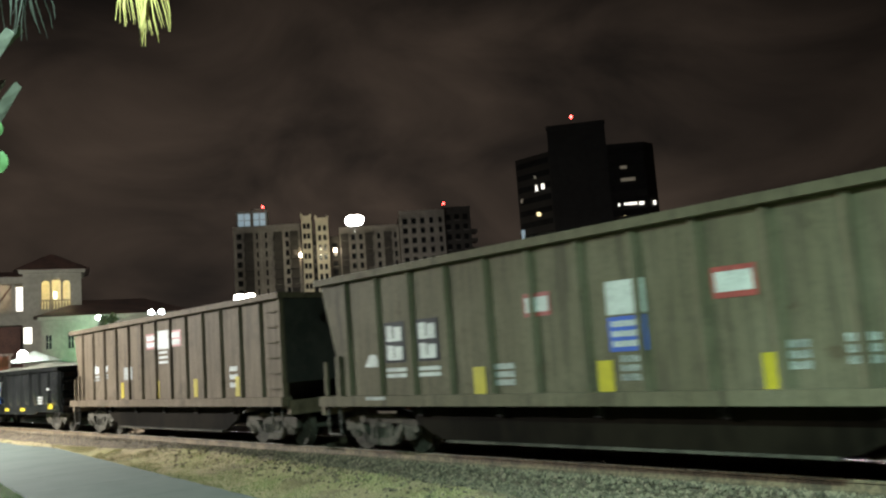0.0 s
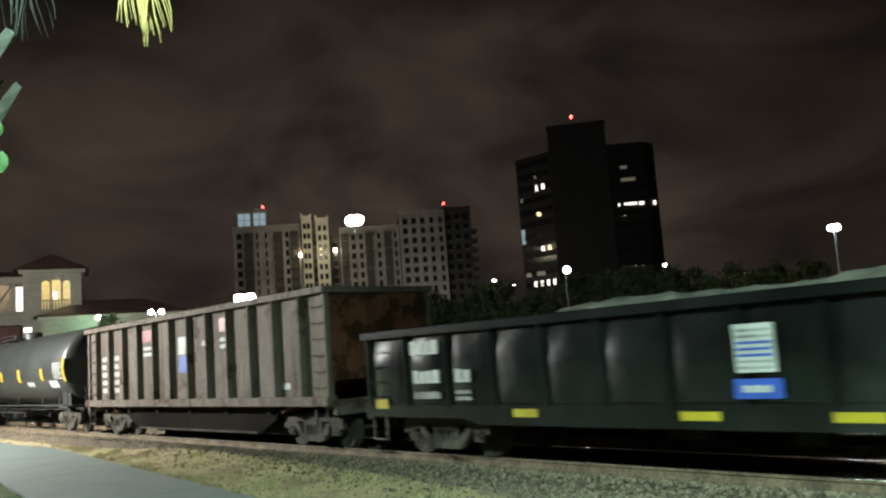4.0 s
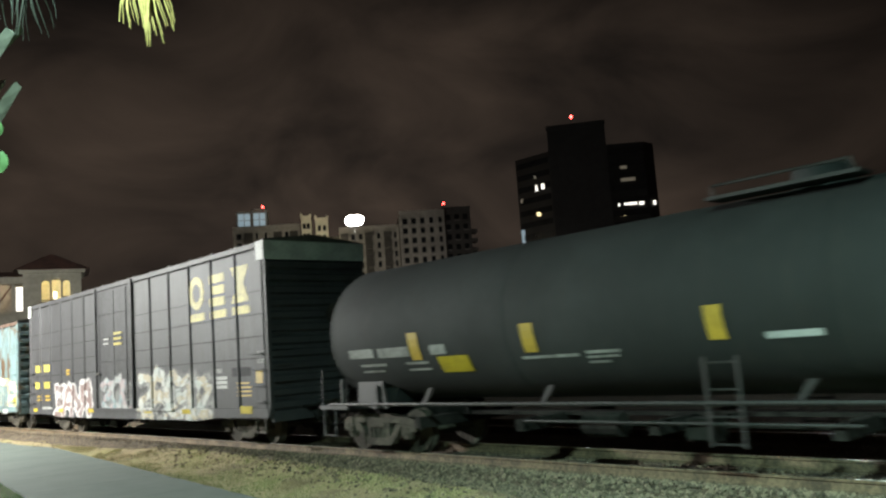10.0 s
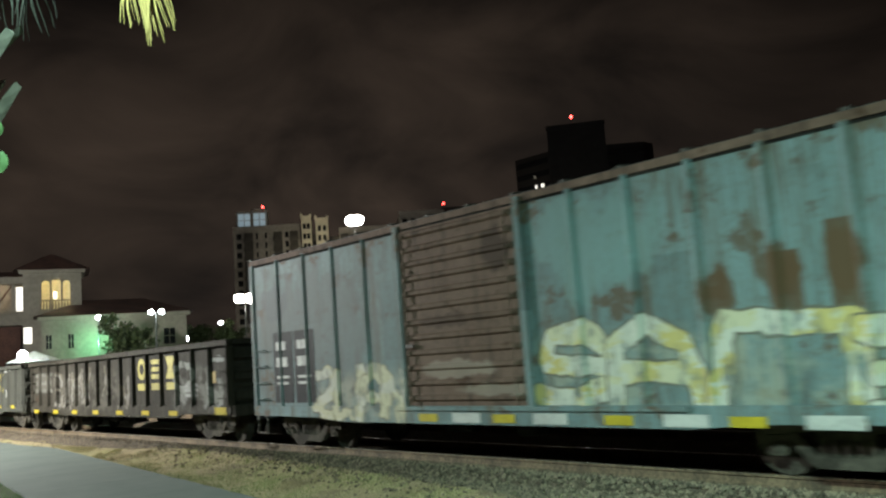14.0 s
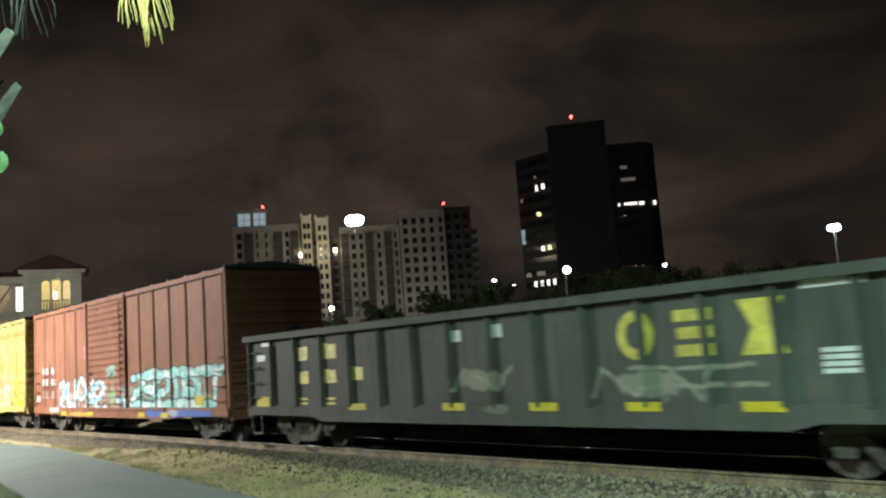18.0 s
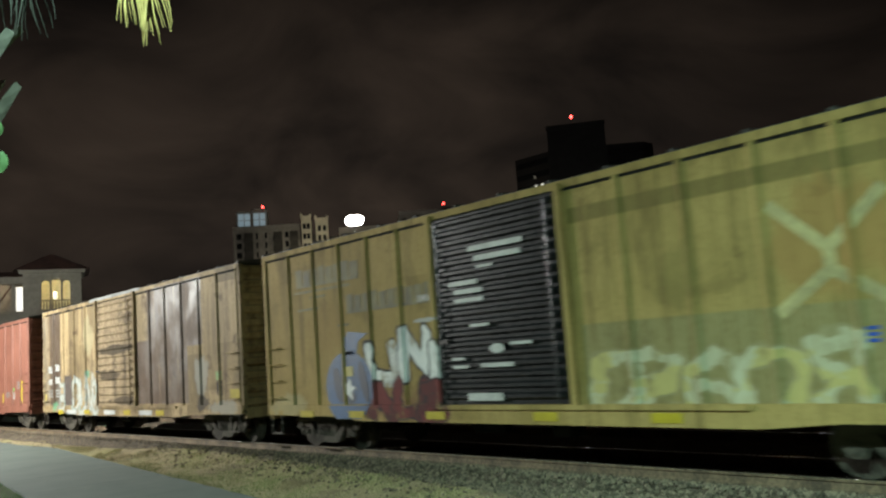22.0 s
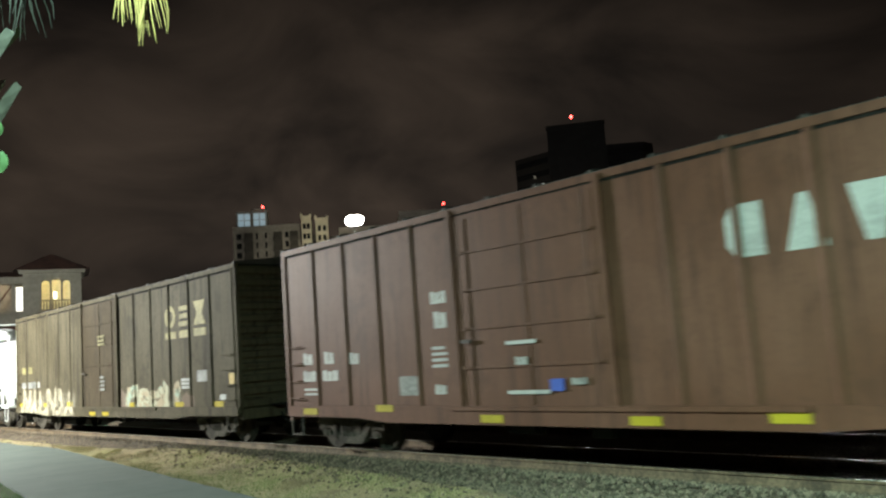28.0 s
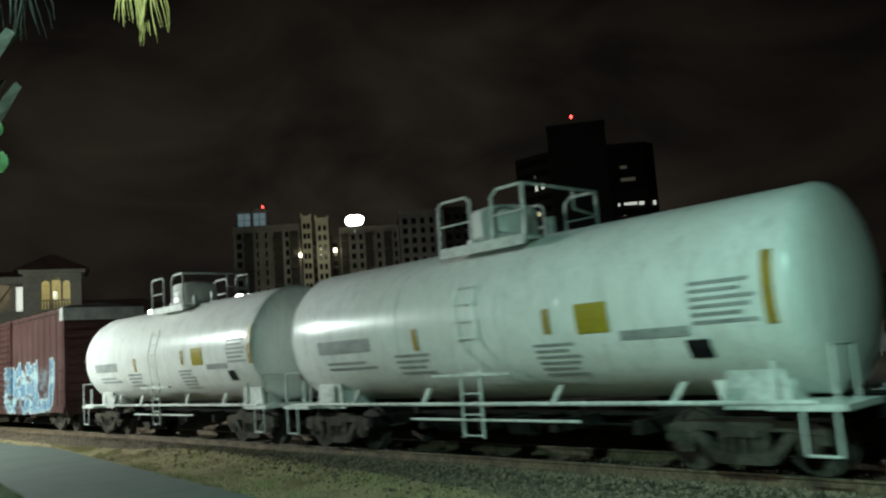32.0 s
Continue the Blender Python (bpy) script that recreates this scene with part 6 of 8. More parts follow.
        for side in (-1, 1):
            y = 1.04 * side
            for pts, rr in (([(a, y, t - 0.2), (a, y, t + 0.74), (a + 0.12, y, t + 0.82), (a + 0.74, y, t + 0.82), (a + 0.85, y, t + 0.74), (a + 0.85, y, t - 0.1)], 0.028),
                            ([(a, y, t + 0.36), (a + 0.85, y, t + 0.36)], 0.02),
                            ([(a + 1.4, y, t - 0.1), (a + 1.4, y, t + 0.70), (a + 1.55, y, t + 0.82), (b, y, t + 0.82), (b, y, t - 0.1)], 0.03),
                            ([(a + 1.4, y, t + 0.36), (b, y, t + 0.36)], 0.02)):
                part("platform_railing", Shape().pipe(pts, rr, 6), trim, car)
        part("platform_railing", Shape().pipe([(b, -1.04, t + 0.82), (b, 1.04, t + 0.82)], 0.03, 6), trim, car)
        part("platform_railing", Shape().pipe([(b, 0.35, t + 0.82), (b, 0.35, t + 0.45), (b, 1.04, t + 0.36)], 0.022, 6), trim, car)
        v = Shape().rod((mid + 1.05, 0.1, t - 0.1), (mid + 1.05, 0.1, t + 0.34), 0.10, 10)
        v.rod((mid + 0.95, -0.45, t - 0.1), (mid + 0.95, -0.45, t + 0.22), 0.07, 8)
        part("relief_valve", v, trim, car)
    else:
        d = Shape().lathe([(t - 0.10, 0.42), (t + 0.22, 0.42), (t + 0.27, 0.38), (t + 0.30, 0.2)], "z", 24, (steps_at + 1.1, 0, 0))
        part("manway", d, paint, car, smooth=True)
        deck = Shape()
        for side in (-1, 1):
            deck.box(steps_at - 0.2, 0.50 * side, t - 0.05, steps_at + 1.9, 0.95 * side, t + 0.0)
        part("dome_platform", deck, trim, car)
        r = Shape().pipe([(steps_at - 0.1, -0.9, t), (steps_at - 0.1, -0.9, t + 0.15), (steps_at + 1.8, -0.9, t + 0.15), (steps_at + 1.8, -0.9, t)], 0.02, 6)
        part("platform_railing", r, trim, car)
    # amber stripes that follow the shell
    for x0, x1, z0, z1 in stripe:
        curved_patch(car, "stripe", x0, x1, z0, z1, radius, axis_z, AMBER)
    wheels = running_gear(car, trucks, (-h - 0.32, h + 0.32), (0.70, 0.76))
    CARS.append((car, centre, wheels))
    return car


def curved_patch(car, name, x0, x1, z0, z1, radius, axis_z, material, rows=1, label=""):
    r = radius + 0.012
    k = 5
    for row in range(rows):
        a = z0 + (z1 - z0) * row / rows
        b = z0 + (z1 - z0) * (row + (0.45 if rows > 1 else 1.0)) / rows
        x2 = x1 - (x1 - x0) * (0.0, 0.22, 0.08)[row % 3] if rows > 1 else x1
        vs = []
        for i in range(k):
            z = a + (b - a) * i / (k - 1)
            y = -math.sqrt(max(0.01, r * r - (z - axis_z) ** 2))
            vs += [(x0, y, z), (x2, y, z)]
        part(name, Shape().add(vs, [(2 * i, 2 * i + 1, 2 * i + 3, 2 * i + 2) for i in range(k - 1)]), material, car, label)


def painted(car, name, poly, material, y=None, thick=0.004, label=""):
    """A flat painted shape on a car's side."""
    y = -SHEET if y is None else y
    part(name, Shape().prism(poly, "y", y - thick, y + 0.002), material, car, label)
# ---------------------------------------------------------------- paints of the cars
ROOF = plain("galvanised_roof", (0.05, 0.046, 0.04), 0.7, 0.0, 0.35, 5.0, 0.1)
# near-black brown, left almost without gloss below
BELLY = plain("near_black_belly", (0.008, 0.006, 0.004), 0.8, 0.0, 0.35, 4.0, 0.2, (1, 1, 0.4))
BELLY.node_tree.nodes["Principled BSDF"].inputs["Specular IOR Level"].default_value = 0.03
# near-black colour stands in for the shade inside the open hopper end
SHADED_END = plain("shaded_end_sheet", (0.022, 0.018, 0.014), 0.85, 0.0, 0.35, 4.0, 0.2)
P_A = car_paint("olive_grey_hopper", (0.24, 0.195, 0.125), (0.11, 0.085, 0.06), wear=0.7, rust_amount=0.2, spot=2)
P_B = car_paint("grey_brown_hopper", (0.265, 0.195, 0.130), (0.13, 0.088, 0.058), wear=0.7, rust_amount=0.16, spot=4)
P_D = car_paint("dusty_brown_hopper", (0.34, 0.275, 0.225), (0.12, 0.08, 0.06), wear=0.7, rust_amount=0.35, spot=6)
P_RUST = car_paint("rusty_inner_sheets", (0.30, 0.11, 0.06), (0.12, 0.05, 0.03), wear=0.8, rust_amount=0.8, rough=0.85, spot=8)
P_C = car_paint("glossy_black_gondola", (0.010, 0.011, 0.011), (0.014, 0.014, 0.013), wear=0.4, rust_amount=0.02, rough=0.17, spot=3, spec=0.55, dent=0.12)
STONE = plain("pale_stone_load", (0.14, 0.135, 0.105), 0.9, 0.0, 0.3, 14, 0.9)
P_TANK = car_paint("black_tank", (0.044, 0.047, 0.044), (0.085, 0.08, 0.072), wear=0.35, rust_amount=0.03, rough=0.40, spot=5, spec=0.5)
P_TANK2 = car_paint("matt_black_tank", (0.04, 0.045, 0.045), (0.07, 0.068, 0.062), wear=0.4, rust_amount=0.03, rough=0.75, spot=25, spec=0.2)
TRIM_K = plain("black_tank_trim", (0.012, 0.0115, 0.011), 0.6, 0.0, 0.3, 9)
P_WTANK = car_paint("white_tank", (0.86, 0.86, 0.83), (0.45, 0.43, 0.38), wear=0.25, rust_amount=0.02, rough=0.22, spot=7, soot=False, spec=0.5)
TRIM_W = plain("white_tank_trim", (0.60, 0.62, 0.59), 0.55, 0.0, 0.2, 9)
P_G = car_paint("dark_grey_boxcar", (0.095, 0.092, 0.098), (0.075, 0.068, 0.066), wear=0.6, rust_amount=0.05, rough=0.55, spot=9, spec=0.22, pieces=(
    dict(letters=(("hook", 1.65, 2.45, 0.75, 1.85), ("arch", 2.55, 3.35, 0.72, 1.98), ("ring", 3.45, 4.05, 0.85, 1.85), ("comb", 4.15, 4.75, 0.75, 1.70), ("gate", 4.85, 5.35, 0.72, 1.65), ("hook", 5.45, 6.05, 0.72, 1.60)),
         fills=((0.62, 0.62, 0.58), (0.50, 0.54, 0.51), (0.50, 0.44, 0.32)), outline=(0.14, 0.14, 0.14), width=0.15, edge=0.05, seed=2.0, mist=(0.66, 0.66, 0.62)),
    dict(letters=(("comb", -5.95, -5.25, 0.70, 1.60), ("arch", -5.0, -4.35, 0.66, 1.62), ("zig", -4.2, -3.5, 0.66, 1.62), ("tail", -3.3, -2.6, 0.70, 1.68)),
         fills=((0.17, 0.095, 0.085), (0.14, 0.085, 0.08)), outline=(0.60, 0.57, 0.56), width=0.12, edge=0.11, seed=5.0)))
P_GD = car_paint("dark_grey_boxcar_door", (0.086, 0.083, 0.089), (0.065, 0.062, 0.06), wear=0.6, rust_amount=0.05, rough=0.55, spot=10, spec=0.14, pieces=(
    dict(letters=(("hook", -1.35, -0.65, 0.85, 1.75), ("ring", -0.4, 0.25, 0.9, 1.8), ("gate", 0.4, 1.0, 0.8, 1.65)), fills=((0.46, 0.48, 0.46), (0.30, 0.40, 0.42), (0.45, 0.36, 0.36)),
         outline=(0.20, 0.20, 0.21), width=0.13, edge=0.04, seed=7.0, strength=0.75, mist=(0.42, 0.42, 0.40)),))
RUSTED = (0.20, 0.115, 0.055)
H_COAT = dict(base=(0.275, 0.415, 0.44), dirt=(0.23, 0.19, 0.13), wear=0.85, rust=RUSTED, rust_amount=0.36, rough=0.6, spot=11, spec=0.2, bays=(-7.5, 0.98, 0.30))
P_H = car_paint("sky_blue_boxcar", blots=((-4.9, 2.7, 2.4, 1.5, (0.25, 0.27, 0.27), 0.6), (-6.6, 3.4, 0.6, 0.5, (0.20, 0.23, 0.25), 0.7)), pieces=(
    dict(letters=(("hook", -4.95, -4.35, 0.74, 1.70), ("gate", -4.15, -3.5, 0.74, 1.66), ("arch", -3.35, -2.7, 0.74, 1.72), ("zig", -2.6, -2.1, 0.76, 1.6)),
         fills=((0.66, 0.62, 0.44), (0.68, 0.66, 0.58)), outline=(0.20, 0.18, 0.13), width=0.12, edge=0.025, seed=6.0, mist=(0.52, 0.50, 0.40)),), **H_COAT)
P_HF = car_paint("sky_blue_boxcar_front", patches=((5.32, 5.74, 2.1, 2.9, RUSTED), (6.08, 6.42, 2.1, 3.2, RUSTED)),
                 blots=((4.62, 2.42, 0.22, 0.36, RUSTED, 0.85), (5.50, 2.62, 0.30, 0.38, RUSTED, 0.8), (6.25, 2.75, 0.26, 0.46, RUSTED, 0.8), (2.6, 3.4, 1.2, 0.8, (0.36, 0.60, 0.60), 0.6), (6.2, 0.93, 0.22, 0.12, (0.04, 0.04, 0.04), 0.9)), pieces=(
    dict(letters=(("loop", 1.50, 2.65, 1.05, 2.12), ("arch", 2.95, 4.10, 1.0, 2.12), ("gate", 4.55, 6.10, 2.05, 1.0), ("comb", 6.5, 7.2, 0.85, 1.85)),
         fills=((0.66, 0.63, 0.44), (0.62, 0.52, 0.20), (0.66, 0.66, 0.58)), outline=(0.14, 0.13, 0.10), width=0.15, edge=0.035, seed=3.0, wobble=0.22, mist=(0.40, 0.42, 0.34)),), **H_COAT)
P_HD = car_paint("faded_brown_door", (0.30, 0.19, 0.145), (0.12, 0.08, 0.062), wear=0.85, rust_amount=0.3, spot=12,
                 blots=((-0.6, 1.62, 1.1, 0.16, (0.62, 0.50, 0.42), 0.7), (0.4, 1.25, 0.9, 0.12, (0.60, 0.50, 0.42), 0.6), (0.6, 3.6, 0.5, 0.4, (0.10, 0.065, 0.05), 0.8), (-0.8, 2.5, 0.9, 0.14, (0.14, 0.09, 0.07), 0.7)))
P_I = car_paint("olive_black_gondola", (0.085, 0.072, 0.053), (0.026, 0.022, 0.017), wear=0.7, rust_amount=0.2, spot=13, pieces=(
    dict(letters=(("comb", -5.3, -4.75, 1.0, 2.1), ("gate", -4.5, -3.9, 1.05, 2.1), ("zig", -3.5, -2.9, 1.0, 2.0), ("gate", -2.5, -1.9, 1.1, 2.15), ("fork", -0.6, -0.1, 1.3, 2.2), ("zig", 0.9, 1.5, 0.95, 1.7)),
         fills=((0.30, 0.27, 0.23), (0.17, 0.145, 0.11), (0.36, 0.34, 0.31)), outline=(0.07, 0.06, 0.05), width=0.08, edge=0.02, seed=9.0, strength=0.6, mist=(0.22, 0.20, 0.17)),
    dict(letters=(("ring", 4.9, 5.8, 1.35, 2.1), ("zig", 6.8, 7.4, 1.0, 1.6)), fills=((0.42, 0.43, 0.40), (0.30, 0.31, 0.28)), outline=(0.1, 0.1, 0.09), width=0.11, edge=0.03, seed=12.0, strength=0.65, mist=(0.40, 0.40, 0.37))),
                blots=((5.3, 1.25, 0.35, 0.2, (0.52, 0.52, 0.50), 0.5), (7.35, 2.17, 0.36, 0.11, (0.75, 0.78, 0.76), 0.85), (7.0, 1.15, 0.3, 0.12, (0.55, 0.55, 0.5), 0.6), (-6.5, 1.9, 1.2, 0.35, (0.34, 0.31, 0.27), 0.5)))
P_J = car_paint("grey_green_gondola", (0.125, 0.124, 0.104), (0.072, 0.069, 0.058), wear=0.5, rust_amount=0.1, spot=14,
                blots=((3.0, 1.28, 0.55, 0.20, (0.52, 0.49, 0.38), 0.6), (-0.25, 1.42, 0.55, 0.17, (0.55, 0.50, 0.38), 0.6), (0.1, 0.92, 0.35, 0.08, (0.4, 0.38, 0.3), 0.5)), pieces=(
    dict(letters=(("zig", 2.2, 2.9, 1.1, 1.5), ("beam", 3.1, 4.6, 1.24, 1.5), ("zig", 3.4, 3.95, 1.05, 1.45)), fills=((0.36, 0.34, 0.27), (0.28, 0.27, 0.22)), outline=(0.14, 0.135, 0.11), width=0.03, edge=0.012, seed=4.0, strength=0.5, wobble=0.15),
    dict(letters=(("zig", -0.8, 0.2, 1.25, 1.6),), fills=((0.36, 0.34, 0.26), (0.28, 0.27, 0.22)), outline=(0.14, 0.135, 0.11), width=0.04, edge=0.015, seed=8.0, strength=0.5, wobble=0.15)))
MINT = ((0.34, 0.68, 0.64), (0.28, 0.58, 0.56), (0.70, 0.80, 0.78))
K_LEFT = dict(letters=(("hook", -4.85, -4.15, 0.92, 1.80), ("gate", -3.95, -3.35, 0.98, 1.82), ("arch", -3.15, -2.45, 0.90, 1.86), ("zig", -2.25, -1.5, 0.95, 1.80), ("hook", -1.25, -0.45, 0.85, 1.72), ("roof", 0.8, 1.6, 1.1, 1.5)),
              fills=((0.40, 0.66, 0.70), (0.30, 0.52, 0.62), (0.72, 0.78, 0.78)), outline=(0.10, 0.05, 0.05), width=0.10, edge=0.05, seed=10.0, mist=(0.50, 0.46, 0.46))
K_RIGHT = dict(letters=(("hook", 1.75, 2.45, 1.02, 1.86), ("comb", 2.65, 3.35, 1.0, 1.88), ("hook", 3.55, 4.25, 1.0, 1.86), ("roof", 4.4, 5.1, 1.0, 1.86), ("arch", 5.2, 5.95, 1.0, 1.84), ("gate", 6.2, 7.0, 0.98, 1.80), ("beam", 2.2, 6.4, 1.0, 1.9)),
               fills=MINT, outline=(0.05, 0.06, 0.065), width=0.12, edge=0.05, seed=1.5, wobble=0.3, mist=(0.30, 0.52, 0.50))
K_REAR = ((-2.6, 0.72, 1.5, 0.07, (0.95, 0.62, 0.12), 0.8), (-5.4, 0.85, 0.5, 0.12, (0.80, 0.82, 0.82), 0.8), (-6.2, 1.95, 0.75, 0.62, (0.22, 0.075, 0.05), 0.8))
K_DOOR = ((0.25, 1.30, 0.28, 0.24, (0.24, 0.55, 0.10), 0.9), (0.15, 2.10, 0.42, 0.22, (0.50, 0.85, 0.80), 0.8), (0.15, 1.95, 0.2, 0.12, (0.10, 0.22, 0.12), 0.9))
K_FRONT = ((6.65, 1.12, 0.24, 0.16, (0.95, 0.70, 0.10), 0.9), (3.3, 0.78, 0.7, 0.13, (0.14, 0.30, 0.85), 0.85), (5.6, 0.76, 1.5, 0.14, (0.12, 0.28, 0.85), 0.85), (4.6, 0.80, 0.3, 0.1, (0.7, 0.75, 0.75), 0.85))
K_COAT = dict(base=(0.42, 0.165, 0.097), dirt=(0.26, 0.115, 0.072), wear=0.55, rust_amount=0.08, spot=15)
P_K = car_paint("red_boxcar", blots=K_REAR, pieces=(K_LEFT,), **K_COAT)
P_KD = car_paint("red_boxcar_door", blots=K_DOOR, pieces=(K_LEFT,), **K_COAT)
P_KF = car_paint("red_boxcar_front", blots=K_FRONT, pieces=(K_RIGHT,), **K_COAT)
P_KS = car_paint("red_boxcar_sill", blots=K_FRONT + K_REAR, **K_COAT)
YELLOW_COAT = dict(base=(0.72, 0.51, 0.175), dirt=(0.36, 0.25, 0.09), wear=0.75, rust_amount=0.14, spot=17, bays=(-7.7, 0.98, 0.18))
P_L = car_paint("yellow_boxcar", pieces=(
    dict(letters=(("gate", -3.85, -3.2, 1.45, 2.12), ("zig", -2.75, -2.15, 1.6, 2.32), ("fork", -2.1, -1.75, 1.4, 2.05)), fills=((0.86, 0.86, 0.84), (0.74, 0.76, 0.76)), outline=(0.05, 0.05, 0.055), width=0.14, edge=0.05, seed=3.3, strength=1.0, wobble=0.3),
    dict(letters=(("zig", -3.75, -3.15, 0.8, 1.35), ("gate", -3.0, -2.4, 0.78, 1.4), ("hook", -2.3, -1.8, 0.78, 1.35)), fills=((0.20, 0.05, 0.048), (0.13, 0.04, 0.04)), outline=(0.06, 0.04, 0.045), width=0.14, edge=0.05, seed=3.9, strength=1.0, mist=(0.22, 0.07, 0.06))),
    blots=((-6.9, 1.0, 0.9, 0.25, (0.92, 0.86, 0.50), 0.45), (-2.05, 2.55, 0.32, 0.05, (0.9, 0.9, 0.88), 0.9), (-5.2, 2.6, 0.8, 0.5, (0.62, 0.40, 0.14), 0.5)), **YELLOW_COAT)
P_LF = car_paint("yellow_boxcar_front", patches=((1.5, 6.9, 0.6, 2.2, (0.58, 0.49, 0.23)), (1.4, 7.8, 3.78, 4.02, (0.46, 0.35, 0.125))), pieces=(
    dict(letters=(("ring", 1.7, 2.3, 0.85, 1.7), ("hook", 2.5, 3.1, 0.85, 1.75), ("arch", 3.3, 3.9, 0.85, 1.7), ("ring", 4.1, 4.7, 0.85, 1.7), ("tail", 4.9, 5.5, 0.85, 1.75)),
         fills=((0.72, 0.70, 0.52), (0.74, 0.62, 0.22)), outline=(0.36, 0.32, 0.18), width=0.10, edge=0.04, seed=11.0, strength=0.5),),
    blots=((5.3, 3.0, 0.9, 0.75, (0.70, 0.40, 0.14), 0.6), (3.2, 2.8, 0.35, 0.5, (0.48, 0.37, 0.13), 0.6), (5.9, 1.0, 0.3, 0.2, (0.2, 0.18, 0.10), 0.6)), **YELLOW_COAT)
P_LD = plain("black_boxcar_door", (0.010, 0.010, 0.011), 0.36, 0.0, 0.3, 10, 0.15)
P_LD.node_tree.nodes["Principled BSDF"].inputs["Specular IOR Level"].default_value = 0.28
P_M = car_paint("tan_brown_boxcar", (0.72, 0.52, 0.265), (0.24, 0.16, 0.105), wear=0.8, rust_amount=0.3, rough=0.62, spot=18, bays=(-7.65, 0.94, 0.6), patch_gloss=True,
                blots=((5.35, 1.75, 0.42, 0.5, (0.74, 0.72, 0.64), 0.75), (6.7, 0.95, 0.8, 0.2, (0.70, 0.68, 0.60), 0.7), (5.4, 1.05, 0.35, 0.2, (0.12, 0.10, 0.09), 0.8), (-3.0, 2.05, 0.35, 0.14, (0.28, 0.60, 0.40), 0.9), (-6.2, 0.95, 0.25, 0.2, (0.28, 0.60, 0.35), 0.9), (-2.9, 3.3, 0.45, 0.6, (0.92, 0.80, 0.48), 0.6)),
                patches=((2.0, 4.6, 1.05, 4.4, (0.23, 0.135, 0.09)), (1.2, 2.05, 1.05, 2.9, (0.23, 0.135, 0.09)), (4.6, 5.5, 2.6, 4.4, (0.23, 0.135, 0.09)), (-7.5, -6.95, 1.0, 4.3, (0.56, 0.44, 0.29)), (-6.9, -5.7, 1.0, 4.4, (0.16, 0.105, 0.075))), pieces=(
    dict(letters=(("comb", -5.75, -5.3, 0.8, 1.75), ("ring", -4.4, -3.85, 0.8, 1.95), ("gate", -3.7, -3.2, 0.78, 1.85), ("zig", -3.1, -2.6, 0.8, 1.95), ("hook", -2.5, -2.05, 0.8, 1.8)),
         fills=((0.52, 0.56, 0.53), (0.36, 0.45, 0.40), (0.58, 0.57, 0.50)), outline=(0.22, 0.22, 0.19), width=0.10, edge=0.03, seed=6.6, strength=0.85, wobble=0.35, mist=(0.46, 0.48, 0.44)),))
P_MD = car_paint("tan_brown_door", (0.74, 0.55, 0.33), (0.13, 0.09, 0.062), wear=1.0, rust_amount=0.15, spot=19,
                 blots=((-0.5, 2.75, 1.6, 0.16, (0.10, 0.075, 0.05), 0.85), (-0.9, 1.95, 1.0, 0.18, (0.12, 0.085, 0.055), 0.8), (0.2, 1.15, 1.3, 0.14, (0.12, 0.085, 0.055), 0.8), (0.5, 3.7, 0.5, 0.2, (0.2, 0.14, 0.09), 0.6)))
P_N = car_paint("oxide_red_boxcar", (0.44, 0.175, 0.12), (0.23, 0.095, 0.066), wear=0.6, rust_amount=0.12, rough=0.5, spot=20, spec=0.16)
P_O = car_paint("oxide_brown_boxcar", (0.285, 0.122, 0.074), (0.14, 0.068, 0.045), wear=0.55, rust_amount=0.1, rough=0.52, spot=21, spec=0.14)
P_COAT = dict(base=(0.195, 0.160, 0.098), dirt=(0.07, 0.056, 0.037), wear=0.8, rust_amount=0.15, spot=22)
P_P = car_paint("dark_brown_boxcar", pieces=(
    dict(letters=(("zig", -8.3, -7.6, 0.72, 1.5), ("fork", -7.2, -6.5, 0.70, 1.5), ("gate", -6.2, -5.5, 0.70, 1.45), ("zig", -5.2, -4.5, 0.68, 1.5), ("roof", -4.2, -3.5, 0.70, 1.52), ("fork", -3.2, -2.6, 0.70, 1.4)),
         fills=((0.54, 0.48, 0.36), (0.42, 0.38, 0.28)), outline=(0.17, 0.14, 0.10), width=0.13, edge=0.04, seed=8.8, wobble=0.35, mist=(0.54, 0.50, 0.39)),), **P_COAT)
P_PF = car_paint("dark_brown_boxcar_front", blots=((2.0, 1.15, 0.4, 0.35, (0.55, 0.42, 0.34), 0.7), (6.3, 1.0, 0.5, 0.35, (0.50, 0.36, 0.28), 0.7)), pieces=(
    dict(letters=(("ring", 2.3, 3.0, 0.72, 1.45), ("arch", 3.25, 3.95, 0.68, 1.40), ("hook", 4.2, 4.8, 0.70, 1.36), ("gate", 5.0, 5.7, 0.68, 1.45)),
         fills=((0.62, 0.60, 0.44), (0.48, 0.60, 0.48), (0.56, 0.46, 0.32)), outline=(0.24, 0.20, 0.14), width=0.15, edge=0.04, seed=5.2, mist=(0.56, 0.54, 0.42)),), **P_COAT)
P_PD = car_paint("dark_brown_door", (0.14, 0.10, 0.055), (0.06, 0.05, 0.036), wear=0.7, rust_amount=0.2, spot=23)
P_S = car_paint("maroon_boxcar", (0.16, 0.075, 0.068), (0.09, 0.05, 0.045), wear=0.5, rust_amount=0.1, spot=24, pieces=(
    dict(letters=(("hook", 0.6, 1.6, 0.9, 2.4), ("arch", 1.9, 3.0, 0.9, 2.5), ("comb", 3.3, 4.3, 0.95, 2.4), ("gate", 4.7, 6.2, 0.9, 2.5)), fills=((0.10, 0.22, 0.36), (0.40, 0.55, 0.58), (0.2, 0.3, 0.4)), outline=(0.5, 0.6, 0.62),
         width=0.2, edge=0.06, seed=9.4, mist=(0.3, 0.42, 0.48)),))

